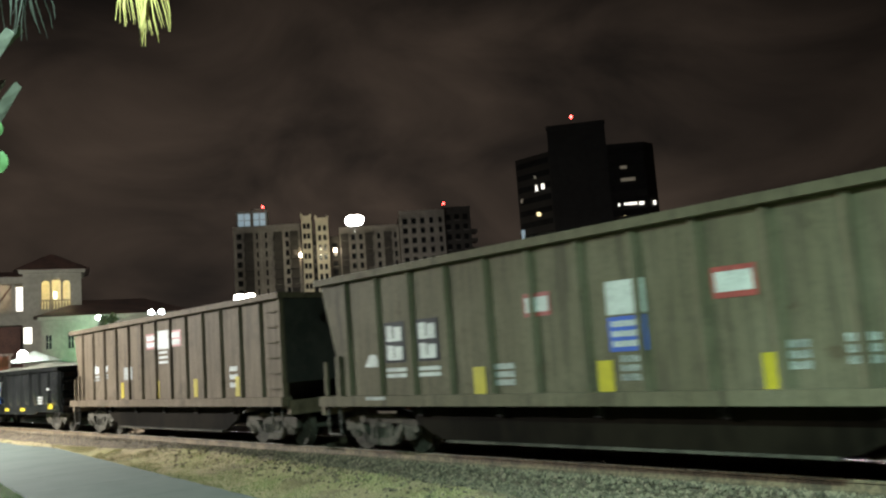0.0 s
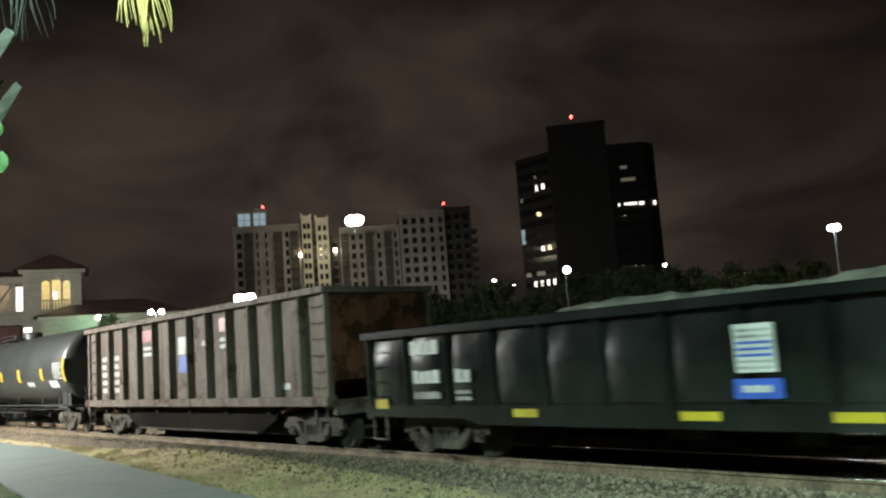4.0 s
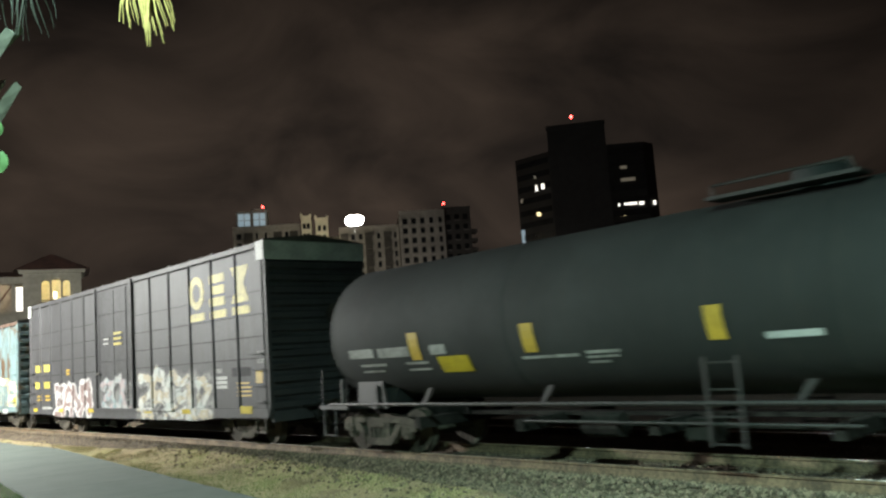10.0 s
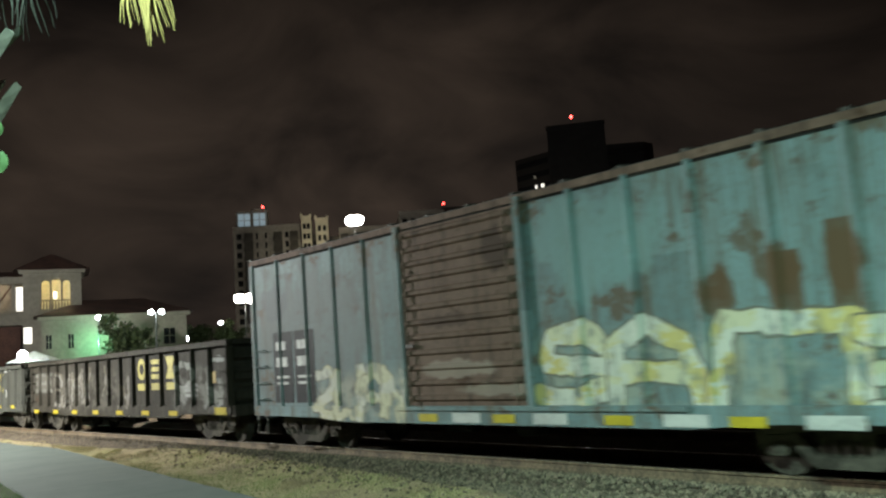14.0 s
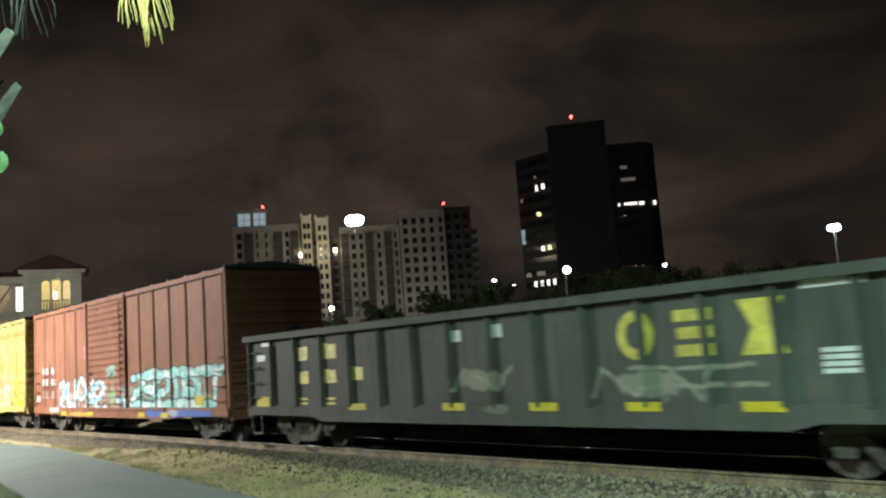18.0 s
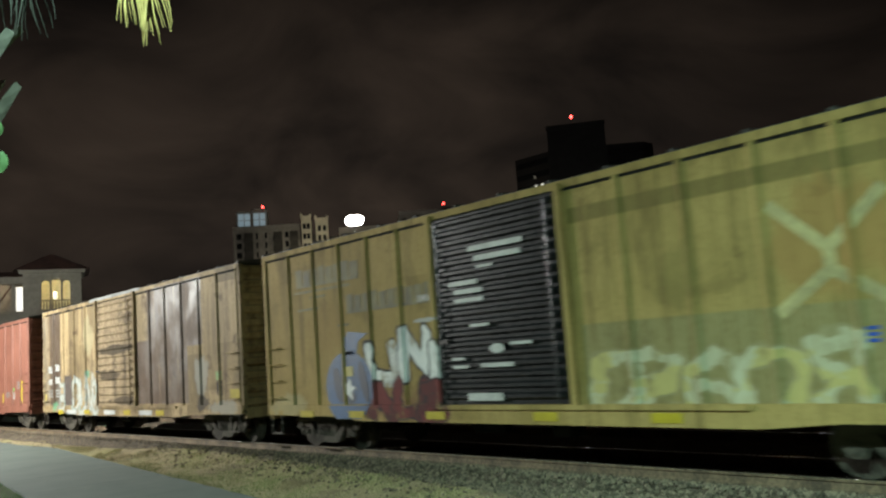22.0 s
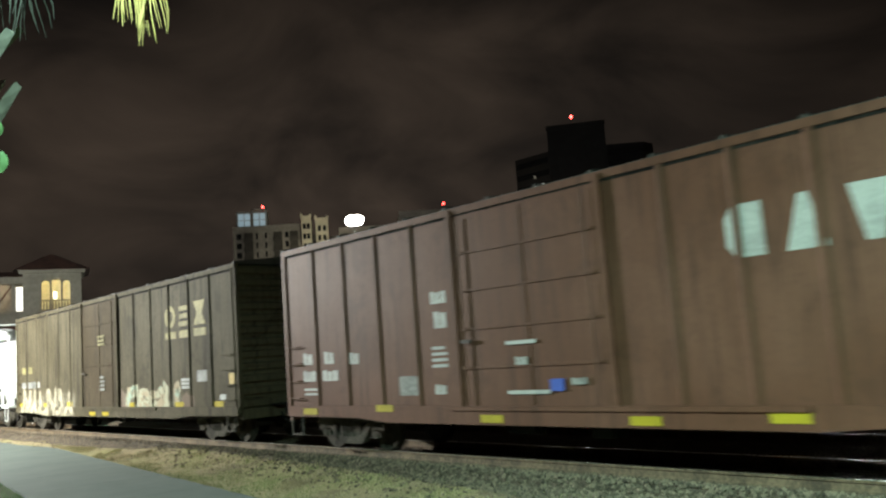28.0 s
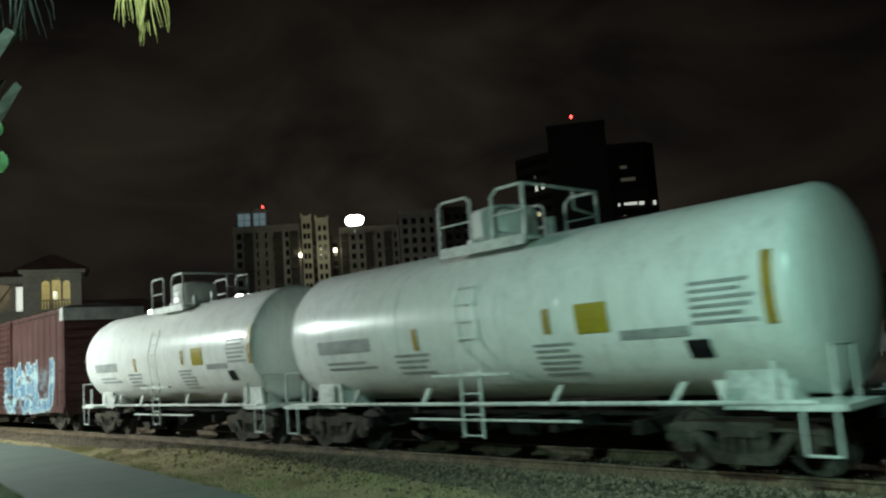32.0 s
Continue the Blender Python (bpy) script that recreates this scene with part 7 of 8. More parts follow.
# ---------------------------------------------------------------- the cars, first to last
POSTF = -(SHEET + 0.004)

c = hopper("hopper_car", "olive grey open hopper car with ribbed sides and placards", -7.8, 14.0, 3.66, P_A, P_RUST)
decal(c, "placard", -1.18, -0.62, 2.40, 2.78, RED, "red and white placard", POSTF)
decal(c, "placard_stripe", -1.14, -0.66, 2.47, 2.71, WHITE, "", POSTF - 0.005)
decal(c, "placard", 2.2, 2.83, 2.38, 2.80, RED, "red and white placard", POSTF)
decal(c, "placard_stripe", 2.25, 2.78, 2.46, 2.73, WHITE, "", POSTF - 0.005)
decal(c, "sign", 0.46, 1.14, 2.30, 2.80, WHITE, "pale sign panel", POSTF)
decal(c, "sign", 0.46, 1.12, 1.76, 2.27, BLUE, "blue sign with white bars", POSTF)
bars(c, 0.5, 1.08, 1.80, 2.24, 3, WHITE, y=POSTF - 0.005)
for xa in (-4.82, -3.86):
    decal(c, "black_panel", xa - 0.06, xa + 0.56, 1.80, 2.58, BLACK, "black number panel", POSTF)
    bars(c, xa, xa + 0.52, 2.20, 2.52, 1, WHITE, y=POSTF - 0.005, gap=0.05)
    bars(c, xa, xa + 0.52, 1.84, 2.14, 1, WHITE, y=POSTF - 0.005, gap=0.05)
    bars(c, xa - 0.06, xa + 0.60, 1.50, 1.72, 2, WHITE, y=POSTF, gap=0.3)
painted(c, "white_triangle", [(-5.55, 1.74), (-5.05, 1.74), (-5.20, 1.98), (-5.40, 1.98)], WHITE, POSTF)
decal(c, "white_patch", -5.40, -4.80, 1.10, 1.17, GREYW, "", -(SHEET + 0.152))
for a, b in ((-2.47, -2.19), (0.19, 0.47), (2.78, 2.98)):
    decal(c, "yellow_bar", a, b, 1.17, 1.64, YELLOW, "", POSTF)
for a, b, z in ((-2.0, -1.45, 1.3), (0.59, 1.09, 1.32), (3.11, 3.45, 1.40), (3.82, 4.27, 1.44)):
    bars(c, a, b, z, z + 0.4, 3, GREYW, y=POSTF, gap=0.25)

c = hopper("hopper_car", "grey brown open hopper car with ribbed sides", -23.3, 13.8, 3.58, P_B, P_RUST)
for a, b in ((-0.7, -0.02), (0.99, 1.62)):
    decal(c, "placard", a, b, 2.63, 3.08, RED, "red and white placard", POSTF)
    bars(c, a + 0.03, b - 0.02, 2.66, 3.05, 2, WHITE, y=POSTF - 0.005, gap=0.25)
decal(c, "sign", 0.12, 0.83, 2.59, 3.12, WHITE, "pale sign panel", POSTF)
bars(c, 0.14, 0.80, 2.15, 2.57, 3, WHITE, y=POSTF, gap=0.5)
bars(c, -5.02, -4.52, 2.02, 2.30, 1, WHITE, y=POSTF, gap=0.05)
bars(c, -5.05, -4.45, 1.78, 1.98, 2, GREYW, y=POSTF, gap=0.3)
bars(c, -4.08, -3.75, 2.06, 2.30, 1, WHITE, y=POSTF, gap=0.1)
bars(c, -4.08, -3.72, 1.84, 2.02, 2, GREYW, y=POSTF, gap=0.3)
decal(c, "white_patch", -2.45, -1.80, 1.78, 2.16, GREYW, "", POSTF)
for a, b in ((-2.69, -2.48), (-0.12, 0.12), (2.32, 2.53), (4.6, 4.8)):
    decal(c, "yellow_bar", a, b, 1.22, 1.70, YELLOW, "", POSTF)
bars(c, 4.3, 4.75, 1.4, 2.0, 3, WHITE)

c = gondola("gondola_car", "glossy black gondola car heaped with pale stone", -39.6, 15.95, 2.43, P_C, 1.12, STONE, bellied=0.072)
PANEL = -(SHEET + 0.096)
decal(c, "sign", -0.04, 0.50, 1.40, 2.02, WHITE, "white sign with pale blue stripes", PANEL)
for k in range(7):
    decal(c, "sign_stripe", -0.01, 0.47, 1.44 + 0.08 * k, 1.475 + 0.08 * k, BLUE if k in (2, 3, 4) else GREYW, "", PANEL - 0.005)
decal(c, "sign", -0.1, 0.55, 1.07, 1.32, BLUE, "blue sign", PANEL)
bars(c, 0.0, 0.45, 1.13, 1.26, 1, WHITE, y=PANEL - 0.005, gap=0.3)
bars(c, -6.55, -5.72, 1.90, 2.18, 1, WHITE, y=PANEL, gap=0.1)
bars(c, -6.5, -5.72, 1.38, 1.64, 1, WHITE, y=PANEL, gap=0.1)
bars(c, -6.5, -5.72, 1.10, 1.26, 1, GREYW, y=PANEL, gap=0.2)
bars(c, -5.37, -4.93, 1.38, 1.64, 1, WHITE, y=PANEL, gap=0.1)
bars(c, -5.37, -4.93, 1.06, 1.28, 2, GREYW, y=PANEL, gap=0.4)
bars(c, 5.6, 6.27, 1.04, 1.37, 3, GREYW, y=PANEL, gap=0.3)
bars(c, 6.65, 7.0, 1.55, 1.68, 1, GREYW, y=PANEL, gap=0.3)
for a, b, z0, z1 in ((-7.7, -7.33, 0.93, 1.12), (-4.06, -3.54, 0.80, 0.93), (-0.96, -0.36, 0.78, 0.90), (1.1, 1.7, 0.78, 0.90), (3.21, 3.85, 0.79, 0.92), (6.65, 7.22, 0.88, 1.08)):
    decal(c, "reflector", a, b, z0, z1, YELLOW, "", -(SHEET + 0.055))

c = hopper("hopper_car", "dusty brown open hopper car with rusty inside", -55.95, 14.1, 3.53, P_D, P_RUST, False, False, 1.18, rib=0.14)
for a, b in ((-2.6, -1.95), (2.2, 2.85)):
    decal(c, "placard", a, b, 2.86, 3.20, RED, "red placard", POSTF)
    bars(c, a, b, 2.4, 2.75, 2, WHITE)
decal(c, "sign", -0.2, 0.5, 2.38, 2.86, WHITE, "white sign", POSTF)
decal(c, "sign", -0.2, 0.5, 1.88, 2.34, BLUE, "blue sign", POSTF)
bars(c, -5.9, -5.45, 1.35, 2.6, 5, WHITE)
bars(c, -4.9, -4.45, 1.35, 2.6, 5, WHITE)
bars(c, 1.2, 1.7, 2.5, 2.75, 1, WHITE)
bars(c, 5.1, 5.5, 1.3, 1.55, 1, WHITE)

R_K, Z_K = 1.42, 2.42
c = tank_car("tank_car", "black tank car with amber stripes and side ladder", -73.95, 16.95, R_K, Z_K, P_TANK, TRIM_K, (-7.75, 7.75), "low", -1.3,
             ((-6.0, -5.72, 2.04, 2.42), (-3.2, -2.93, 2.06, 2.43), (0.07, 0.38, 2.01, 2.41), (2.57, 2.88, 1.93, 2.44), (5.49, 5.77, 1.95, 2.41), (8.0, 8.22, 1.86, 2.74)), "tank cars")
curved_patch(c, "stencil", -7.6, -6.1, 2.1, 2.36, R_K, Z_K, WHITE)
curved_patch(c, "stencil", -7.4, -5.9, 1.72, 2.0, R_K, Z_K, GREYW, 2)
curved_patch(c, "stencil", 7.0, 7.95, 1.97, 2.60, R_K, Z_K, WHITE, 9)
curved_patch(c, "stencil", 6.3, 7.25, 1.65, 1.92, R_K, Z_K, WHITE)
curved_patch(c, "stencil", 3.6, 4.5, 1.72, 1.9, R_K, Z_K, GREYW)

c = tank_car("tank_car", "matt black tank car with amber stripes and white lettering bars", -92.6, 16.2, R_K, Z_K, P_TANK2, TRIM_K, (-6.7, 6.7), "low", 1.2,
             ((-5.2, -4.92, 1.82, 2.34), (-2.32, -2.04, 1.83, 2.31), (1.04, 1.30, 1.84, 2.31), (4.34, 4.66, 1.84, 2.33), (7.2, 7.45, 1.51, 2.40)), "tank cars", False)
for xa, xb, za, zb in ((-7.15, -6.35, 1.92, 2.10), (-6.2, -5.25, 1.90, 2.09), (-4.64, -4.22, 1.90, 2.08), (-6.9, -6.05, 1.74, 1.79), (-6.9, -6.2, 1.62, 1.66), (-5.43, -4.8, 1.74, 1.79), (-5.43, -4.8, 1.62, 1.66),
                       (-1.1, -0.46, 1.75, 1.80), (-1.1, -0.5, 1.68, 1.72), (-1.1, -0.7, 1.60, 1.64)):
    curved_patch(c, "stencil", xa, xb, za, zb, R_K, Z_K, GREYW)
curved_patch(c, "white_strip", 1.84, 2.57, 1.81, 1.90, R_K, Z_K, PALE)
curved_patch(c, "white_strip", -2.43, -1.25, 1.72, 1.77, R_K, Z_K, GREYW)
curved_patch(c, "yellow_label", -4.5, -3.7, 1.56, 1.86, R_K, Z_K, YELLOW)
curved_patch(c, "sign", 5.9, 7.1, 1.79, 2.5, R_K, Z_K, WHITE, 1, "pale sign panel")
curved_patch(c, "stencil", 3.7, 5.9, 1.62, 1.75, R_K, Z_K, GREYW)

c = boxcar("boxcar", "tall dark grey boxcar with yellow emblem and graffiti", -111.9, 18.1, 4.98, P_G, P_GD, (-1.75, 1.1), 0.60, 1.2, (-6.3, 7.1), True, door_style="plain")
emblem(c, 5.05, 3.22, 4.42, 0.86, 1.18)
bars(c, -0.25, 0.45, 2.85, 3.35, 3, LOGO, y=-(SHEET + 0.066), gap=0.5)
bars(c, -1.1, -0.6, 2.9, 3.2, 2, GREYW, y=-(SHEET + 0.066), gap=0.5)
decal(c, "black_label", 7.29, 8.2, 1.70, 1.92, BLACK)
for xa, xb, za, zb in ((-8.40, -7.62, 2.26, 2.54), (-7.38, -6.68, 2.26, 2.55), (-8.44, -7.66, 1.64, 1.90), (-7.39, -6.48, 1.63, 1.90)):
    bars(c, xa, xb, za, zb, 1, LOGO, gap=0.02)
for xa in (-8.2, -7.25):
    bars(c, xa, xa + 0.6, 1.15, 1.42, 2, AMBER, gap=0.5)
bars(c, -4.9, -4.48, 2.06, 2.30, 2, AMBER, gap=0.3)
decal(c, "white_label", -7.48, -6.33, 0.88, 0.96, GREYW, "", -(SHEET + 0.052))
bars(c, 6.42, 7.06, 1.40, 1.74, 3, WHITE, gap=0.25)
bars(c, 6.45, 6.8, 1.80, 1.93, 1, GREYW, gap=0.1)
bars(c, 7.5, 8.25, 1.18, 1.58, 4, AMBER, gap=0.55)
bars(c, 8.55, 8.92, 1.95, 2.32, 2, GREYW, gap=0.4)
for z in (2.1, 2.62, 3.15, 3.7):
    for xa, xb in ((-8.9, -1.9), (1.3, 8.9)):
        decal(c, "sheet_seam", xa, xb, z, z + 0.014, DARK)
decal(c, "yellow_label", 8.45, 8.75, 1.52, 1.81, AMBER)
reflectors(c, (-8.5, -5.6, -2.6, 2.0, 4.5), 0.78)
decal(c, "reflector", 7.74, 8.29, 0.80, 0.98, YELLOW, "", -(SHEET + 0.055))

c = boxcar("boxcar", "faded sky blue boxcar with brown door and graffiti", -130.2, 15.25, 4.54, P_H, P_HD, (-1.9, 1.12), 0.66, 1.0, door_ribs=12, front_paint=P_HF, eave_paint=P_HD)
for k in range(2):
    xa = -6.7 + 0.88 * k
    decal(c, "black_panel", xa, xa + 0.80, 1.05, 2.65, BLACK, "black number panel")
    for m, (za, zb, w) in enumerate(((2.24, 2.44, 0.44), (1.86, 2.08, 0.5), (1.60, 1.66, 0.55), (1.46, 1.52, 0.5))):
        for q in range(2 if m < 2 else 1):
            ww = w / 2 if m < 2 else w
            decal(c, "stencil", xa + 0.12 + q * ww, xa + 0.12 + q * ww + ww - 0.04, za, zb, WHITE, "", -(SHEET + 0.006))
decal(c, "reflector", 6.9, 7.3, 1.09, 1.33, YELLOW)
for a in (-1.6, 0.3, 2.6, 4.6):
    decal(c, "reflector", a, a + 0.5, 0.70, 0.84, YELLOW, "", -(SHEET + 0.055))
for a in (-0.7, 1.2, 3.6, 5.6):
    decal(c, "sill_paint", a, a + 0.7, 0.69, 0.86, WHITE, "", -(SHEET + 0.055))

c = gondola("gondola_car", "olive black gondola car with yellow emblem", -147.0, 16.05, 2.65, P_I, 1.0)
emblem(c, 2.25, 1.44, 2.38, 0.58, 0.99, -(SHEET + 0.004))
bars(c, -7.6, -5.6, 1.4, 2.3, 3, plain("worn_stencil", (0.11, 0.105, 0.09), 0.8, 0.0, 0.35, 12, 0.0), cols=3, gap=0.55)
bars(c, 5.4, 6.2, 1.2, 1.6, 3, GREYW, y=POSTF, gap=0.3)
decal(c, "yellow_label", 6.84, 7.2, 1.57, 1.86, AMBER)
for a in (-7.6, -5.4, -3.4, -1.4, 0.63, 2.59, 4.47):
    decal(c, "reflector", a, a + 0.52, 0.72, 0.85, YELLOW, "", -(SHEET + 0.055))
decal(c, "reflector", 7.2, 7.8, 0.76, 0.95, YELLOW, "", -(SHEET + 0.055))

c = gondola("gondola_car", "grey green gondola car with large yellow emblem", -164.2, 16.35, 2.65, P_J, 1.0)
emblem(c, 2.63, 1.62, 2.34, 0.62, 0.96, -(SHEET + 0.004), underline=False)
for xa, xb, za, zb in ((-6.19, -5.54, 1.97, 2.29), (-5.07, -4.47, 1.97, 2.31), (-6.15, -5.55, 1.46, 1.75), (-5.05, -4.49, 1.46, 1.76), (-4.12, -3.55, 1.50, 1.79)):
    bars(c, xa, xb, za, zb, 1, LOGO, y=POSTF, gap=0.02)
for xa in (-6.05, -5.0):
    bars(c, xa, xa + 0.42, 0.98, 1.18, 2, LOGO, y=POSTF, gap=0.5)
decal(c, "white_strip", -7.55, -6.9, 2.36, 2.46, WHITE, "", POSTF)
decal(c, "white_patch", -7.75, -7.4, 2.02, 2.18, WHITE, "", POSTF)
decal(c, "white_patch", -1.1, -0.7, 2.1, 2.3, WHITE)
decal(c, "white_patch", -0.1, 0.3, 2.12, 2.34, WHITE)
bars(c, 5.55, 6.12, 1.34, 1.68, 4, WHITE, y=POSTF, gap=0.3)
decal(c, "white_strip", 5.4, 6.17, 2.4, 2.52, WHITE, "", POSTF)
for a in (-4.09, -1.24, 0.85, 2.71, 4.50, 6.5):
    decal(c, "reflector", a, a + 0.57, 0.90, 1.03, YELLOW, "", -(SHEET + 0.055))
decal(c, "reflector", -7.76, -7.2, 0.97, 1.19, YELLOW, "", -(SHEET + 0.055))

c = boxcar("boxcar", "bright red boxcar with mint and blue graffiti", -181.2, 15.55, 4.58, P_K, P_KD, (-1.95, 1.2), 0.62, 1.02, door_ribs=16, front_paint=P_KF, sill_paint=P_KS)
for xa, xb, za, zb in ((-6.86, -6.15, 2.15, 2.40), (-5.84, -5.5, 2.15, 2.40), (-6.86, -6.2, 1.74, 1.99), (-5.84, -5.25, 1.74, 1.99)):
    bars(c, xa, xb, za, zb, 1, WHITE, gap=0.02)
for xa in (-6.8, -5.8):
    bars(c, xa, xa + 0.6, 1.25, 1.55, 3, GREYW, gap=0.5)
decal(c, "white_patch", -7.5, -7.2, 1.15, 1.36, WHITE)
bars(c, -2.35, -1.98, 2.52, 3.05, 2, WHITE, gap=0.3)
decal(c, "reflector", 5.9, 6.4, 1.0, 1.25, YELLOW)
for a in (-4.6, -2.0, 2.2, 3.8):
    decal(c, "reflector", a, a + 0.5, 0.66, 0.80, YELLOW, "", -(SHEET + 0.055))

c = boxcar("boxcar", "yellow boxcar with glossy black ribbed door and graffiti", -198.0, 15.6, 4.58, P_L, P_LD, (-1.75, 1.2), 0.68, 1.02, door_ribs=18, front_paint=P_LF)
GHOST = plain("faded_lettering", (0.135, 0.115, 0.052), 0.75, 0.0, 0.4, 5, 0.0, (1, 1, 0.3))
bars(c, -6.43, -4.04, 3.56, 3.98, 1, GHOST, gap=0.02)
bars(c, -4.57, -1.78, 2.86, 3.26, 1, GHOST, gap=0.02)
for xa, xb, z in ((-6.5, -4.4, 3.44), (-6.4, -5.6, 3.05), (-5.9, -5.3, 3.30), (-4.9, -4.5, 2.62)):
    decal(c, "faded_line", xa, xb, z, z + 0.05, GHOST, "", -SHEET)
x_mark = Shape()
for a, b in (((4.6, 3.5), (5.3, 2.85)), ((6.0, 3.5), (5.3, 2.85)), ((5.3, 2.85), (5.3, 2.6)), ((5.3, 2.6), (4.6, 2.1)), ((5.3, 2.6), (6.0, 2.15))):
    p, q = Vector((a[0], 0, a[1])), Vector((b[0], 0, b[1]))
    w = (q - p).normalized().cross(Vector((0, 1, 0))) * 0.078
    y = -(SHEET + 0.008)
    x_mark.add([(p.x - w.x, y, p.z - w.z), (p.x + w.x, y, p.z + w.z), (q.x + w.x, y, q.z + w.z), (q.x - w.x, y, q.z - w.z)], [(0, 1, 2, 3)])
part("painted_cross", x_mark, plain("pale_yellow_paint", (0.33, 0.28, 0.13), 0.7, 0, 0.2, 8, 0.0), c, "pale forked mark on the side")
SPRAY_BLUE = plain("blue_spray", (0.014, 0.058, 0.15), 0.6, 0.0, 0.2, 6, 0.0)
SPRAY_NAVY = plain("navy_spray", (0.008, 0.014, 0.035), 0.6, 0.0, 0.2, 6, 0.0)
SPRAY_WHITE = plain("white_spray", (0.62, 0.62, 0.60), 0.6, 0.0, 0.1, 6, 0.0)


def oval(x, z, rx, rz, n=22, tilt=0.0):
    return [(x + rx * math.cos(2 * math.pi * i / n) + tilt * rz * math.sin(2 * math.pi * i / n), z + rz * math.sin(2 * math.pi * i / n)) for i in range(n)]


# a round blue sprayed shape with a white star, on the rear half
painted(c, "blue_spray", [(x, max(z, 1.01)) for x, z in oval(-4.62, 1.36, 0.82, 0.74)], SPRAY_BLUE)
painted(c, "blue_spray", [(-5.33, 0.99), (-5.20, 0.84), (-5.06, 0.72), (-4.20, 0.72), (-4.04, 0.84), (-3.91, 0.99)], SPRAY_BLUE, -(SHEET + 0.05))
painted(c, "navy_spray", oval(-4.98, 1.40, 0.16, 0.37, tilt=-0.2), SPRAY_NAVY, -(SHEET + 0.004))
painted(c, "navy_spray", oval(-4.10, 1.46, 0.13, 0.42, tilt=-0.25), SPRAY_NAVY, -(SHEET + 0.004))
painted(c, "navy_spray", oval(-4.62, 1.15, 0.24, 0.13), SPRAY_NAVY, -(SHEET + 0.004))
painted(c, "blue_spray", [(-4.75, 2.0), (-4.30, 2.05), (-4.22, 2.28), (-3.9, 2.42), (-4.25, 2.46), (-4.55, 2.5), (-4.7, 2.34)], SPRAY_BLUE)
painted(c, "white_star", [(-4.62 + (0.26 if i % 2 == 0 else 0.11) * math.sin(2 * math.pi * i / 10 + 0.2), 1.32 + (0.26 if i % 2 == 0 else 0.11) * math.cos(2 * math.pi * i / 10 + 0.2)) for i in range(10)][::-1], SPRAY_WHITE, -(SHEET + 0.008))
decal(c, "yellow_patch", -4.80, -4.45, 1.58, 1.78, LOGO, "", -(SHEET + 0.004))
bars(c, 5.5, 5.8, 1.68, 1.9, 3, BLUE)
decal(c, "black_label", 6.27, 6.64, 1.37, 1.68, BLACK)
bars(c, 6.3, 6.62, 1.4, 1.65, 3, GREYW, y=-(SHEET + 0.006))
decal(c, "yellow_patch", 6.2, 6.95, 1.0, 2.1, YELLOW)
decal(c, "reflector", 7.0, 7.5, 1.0, 1.25, YELLOW)
for a in (-6.4, -4.6, -2.2, 0.4, 2.6):
    decal(c, "reflector", a, a + 0.5, 0.74, 0.88, YELLOW, "", -(SHEET + 0.055))
for xa, xb, z, hh in ((-0.77, 0.50, 3.64, 0.09), (-0.65, 0.45, 3.46, 0.09), (-1.33, -0.60, 3.07, 0.08), (-1.2, -0.49, 2.92, 0.08), (-1.2, -0.48, 2.77, 0.07), (-0.6, -0.2, 3.33, 0.05), (-0.85, -0.4, 2.33, 0.05),
                      (0.05, 0.53, 1.98, 0.05), (-0.66, 0.12, 1.63, 0.07), (-1.37, -1.04, 1.77, 0.05), (-1.36, -0.96, 1.63, 0.05), (-1.02, -0.19, 1.07, 0.13)):
    decal(c, "stencil", xa, xb, z, z + hh, WHITE, "", -(SHEET + 0.092))
painted(c, "white_disc", oval(-0.25, 1.94, 0.17, 0.08), WHITE, -(SHEET + 0.092))
decal(c, "white_patch", -2.31, -1.85, 2.90, 3.02, WHITE)

c = boxcar("boxcar", "tan and brown patched boxcar with ribbed door", -214.6, 15.2, 4.60, P_M, P_MD, (-1.95, 1.05), 0.68, 0.98, door_ribs=14)
part("eave_strip", Shape().box(-2.6, -(SHEET + 0.045), 4.44, 1.6, -(SHEET + 0.02), 4.53), GREYW, c, "pale length of the roof edge over the door")
decal(c, "green_label", 6.25, 6.5, 1.65, 1.86, GREEN)
decal(c, "black_label", 6.25, 6.54, 1.25, 1.62, BLACK)
decal(c, "reflector", 6.95, 7.45, 1.16, 1.40, YELLOW)
for xa, xb, za, zb in ((-7.05, -6.6, 2.18, 2.45), (-6.25, -5.8, 2.24, 2.50), (-7.07, -6.59, 1.76, 1.98), (-6.29, -5.76, 1.80, 2.05)):
    bars(c, xa, xb, za, zb, 1, WHITE, gap=0.02)
for xa in (-7.05, -6.28):
    bars(c, xa, xa + 0.5, 1.28, 1.60, 3, GREYW, gap=0.5)
decal(c, "reflector", -7.55, -7.30, 1.18, 1.42, YELLOW)
decal(c, "brown_patch", -5.25, -4.55, 1.02, 2.05, plain("brown_patch_paint", (0.06, 0.04, 0.03), 0.8, 0.0, 0.2, 8, 0.0))
for a in (-5.8, -3.2, 0.2, 2.6):
    decal(c, "reflector", a, a + 0.5, 0.72, 0.86, YELLOW, "", -(SHEET + 0.055))
for a in (-4.9, -1.4, 1.4):
    decal(c, "sill_paint", a, a + 0.9, 0.72, 0.86, WHITE, "", -(SHEET + 0.055))

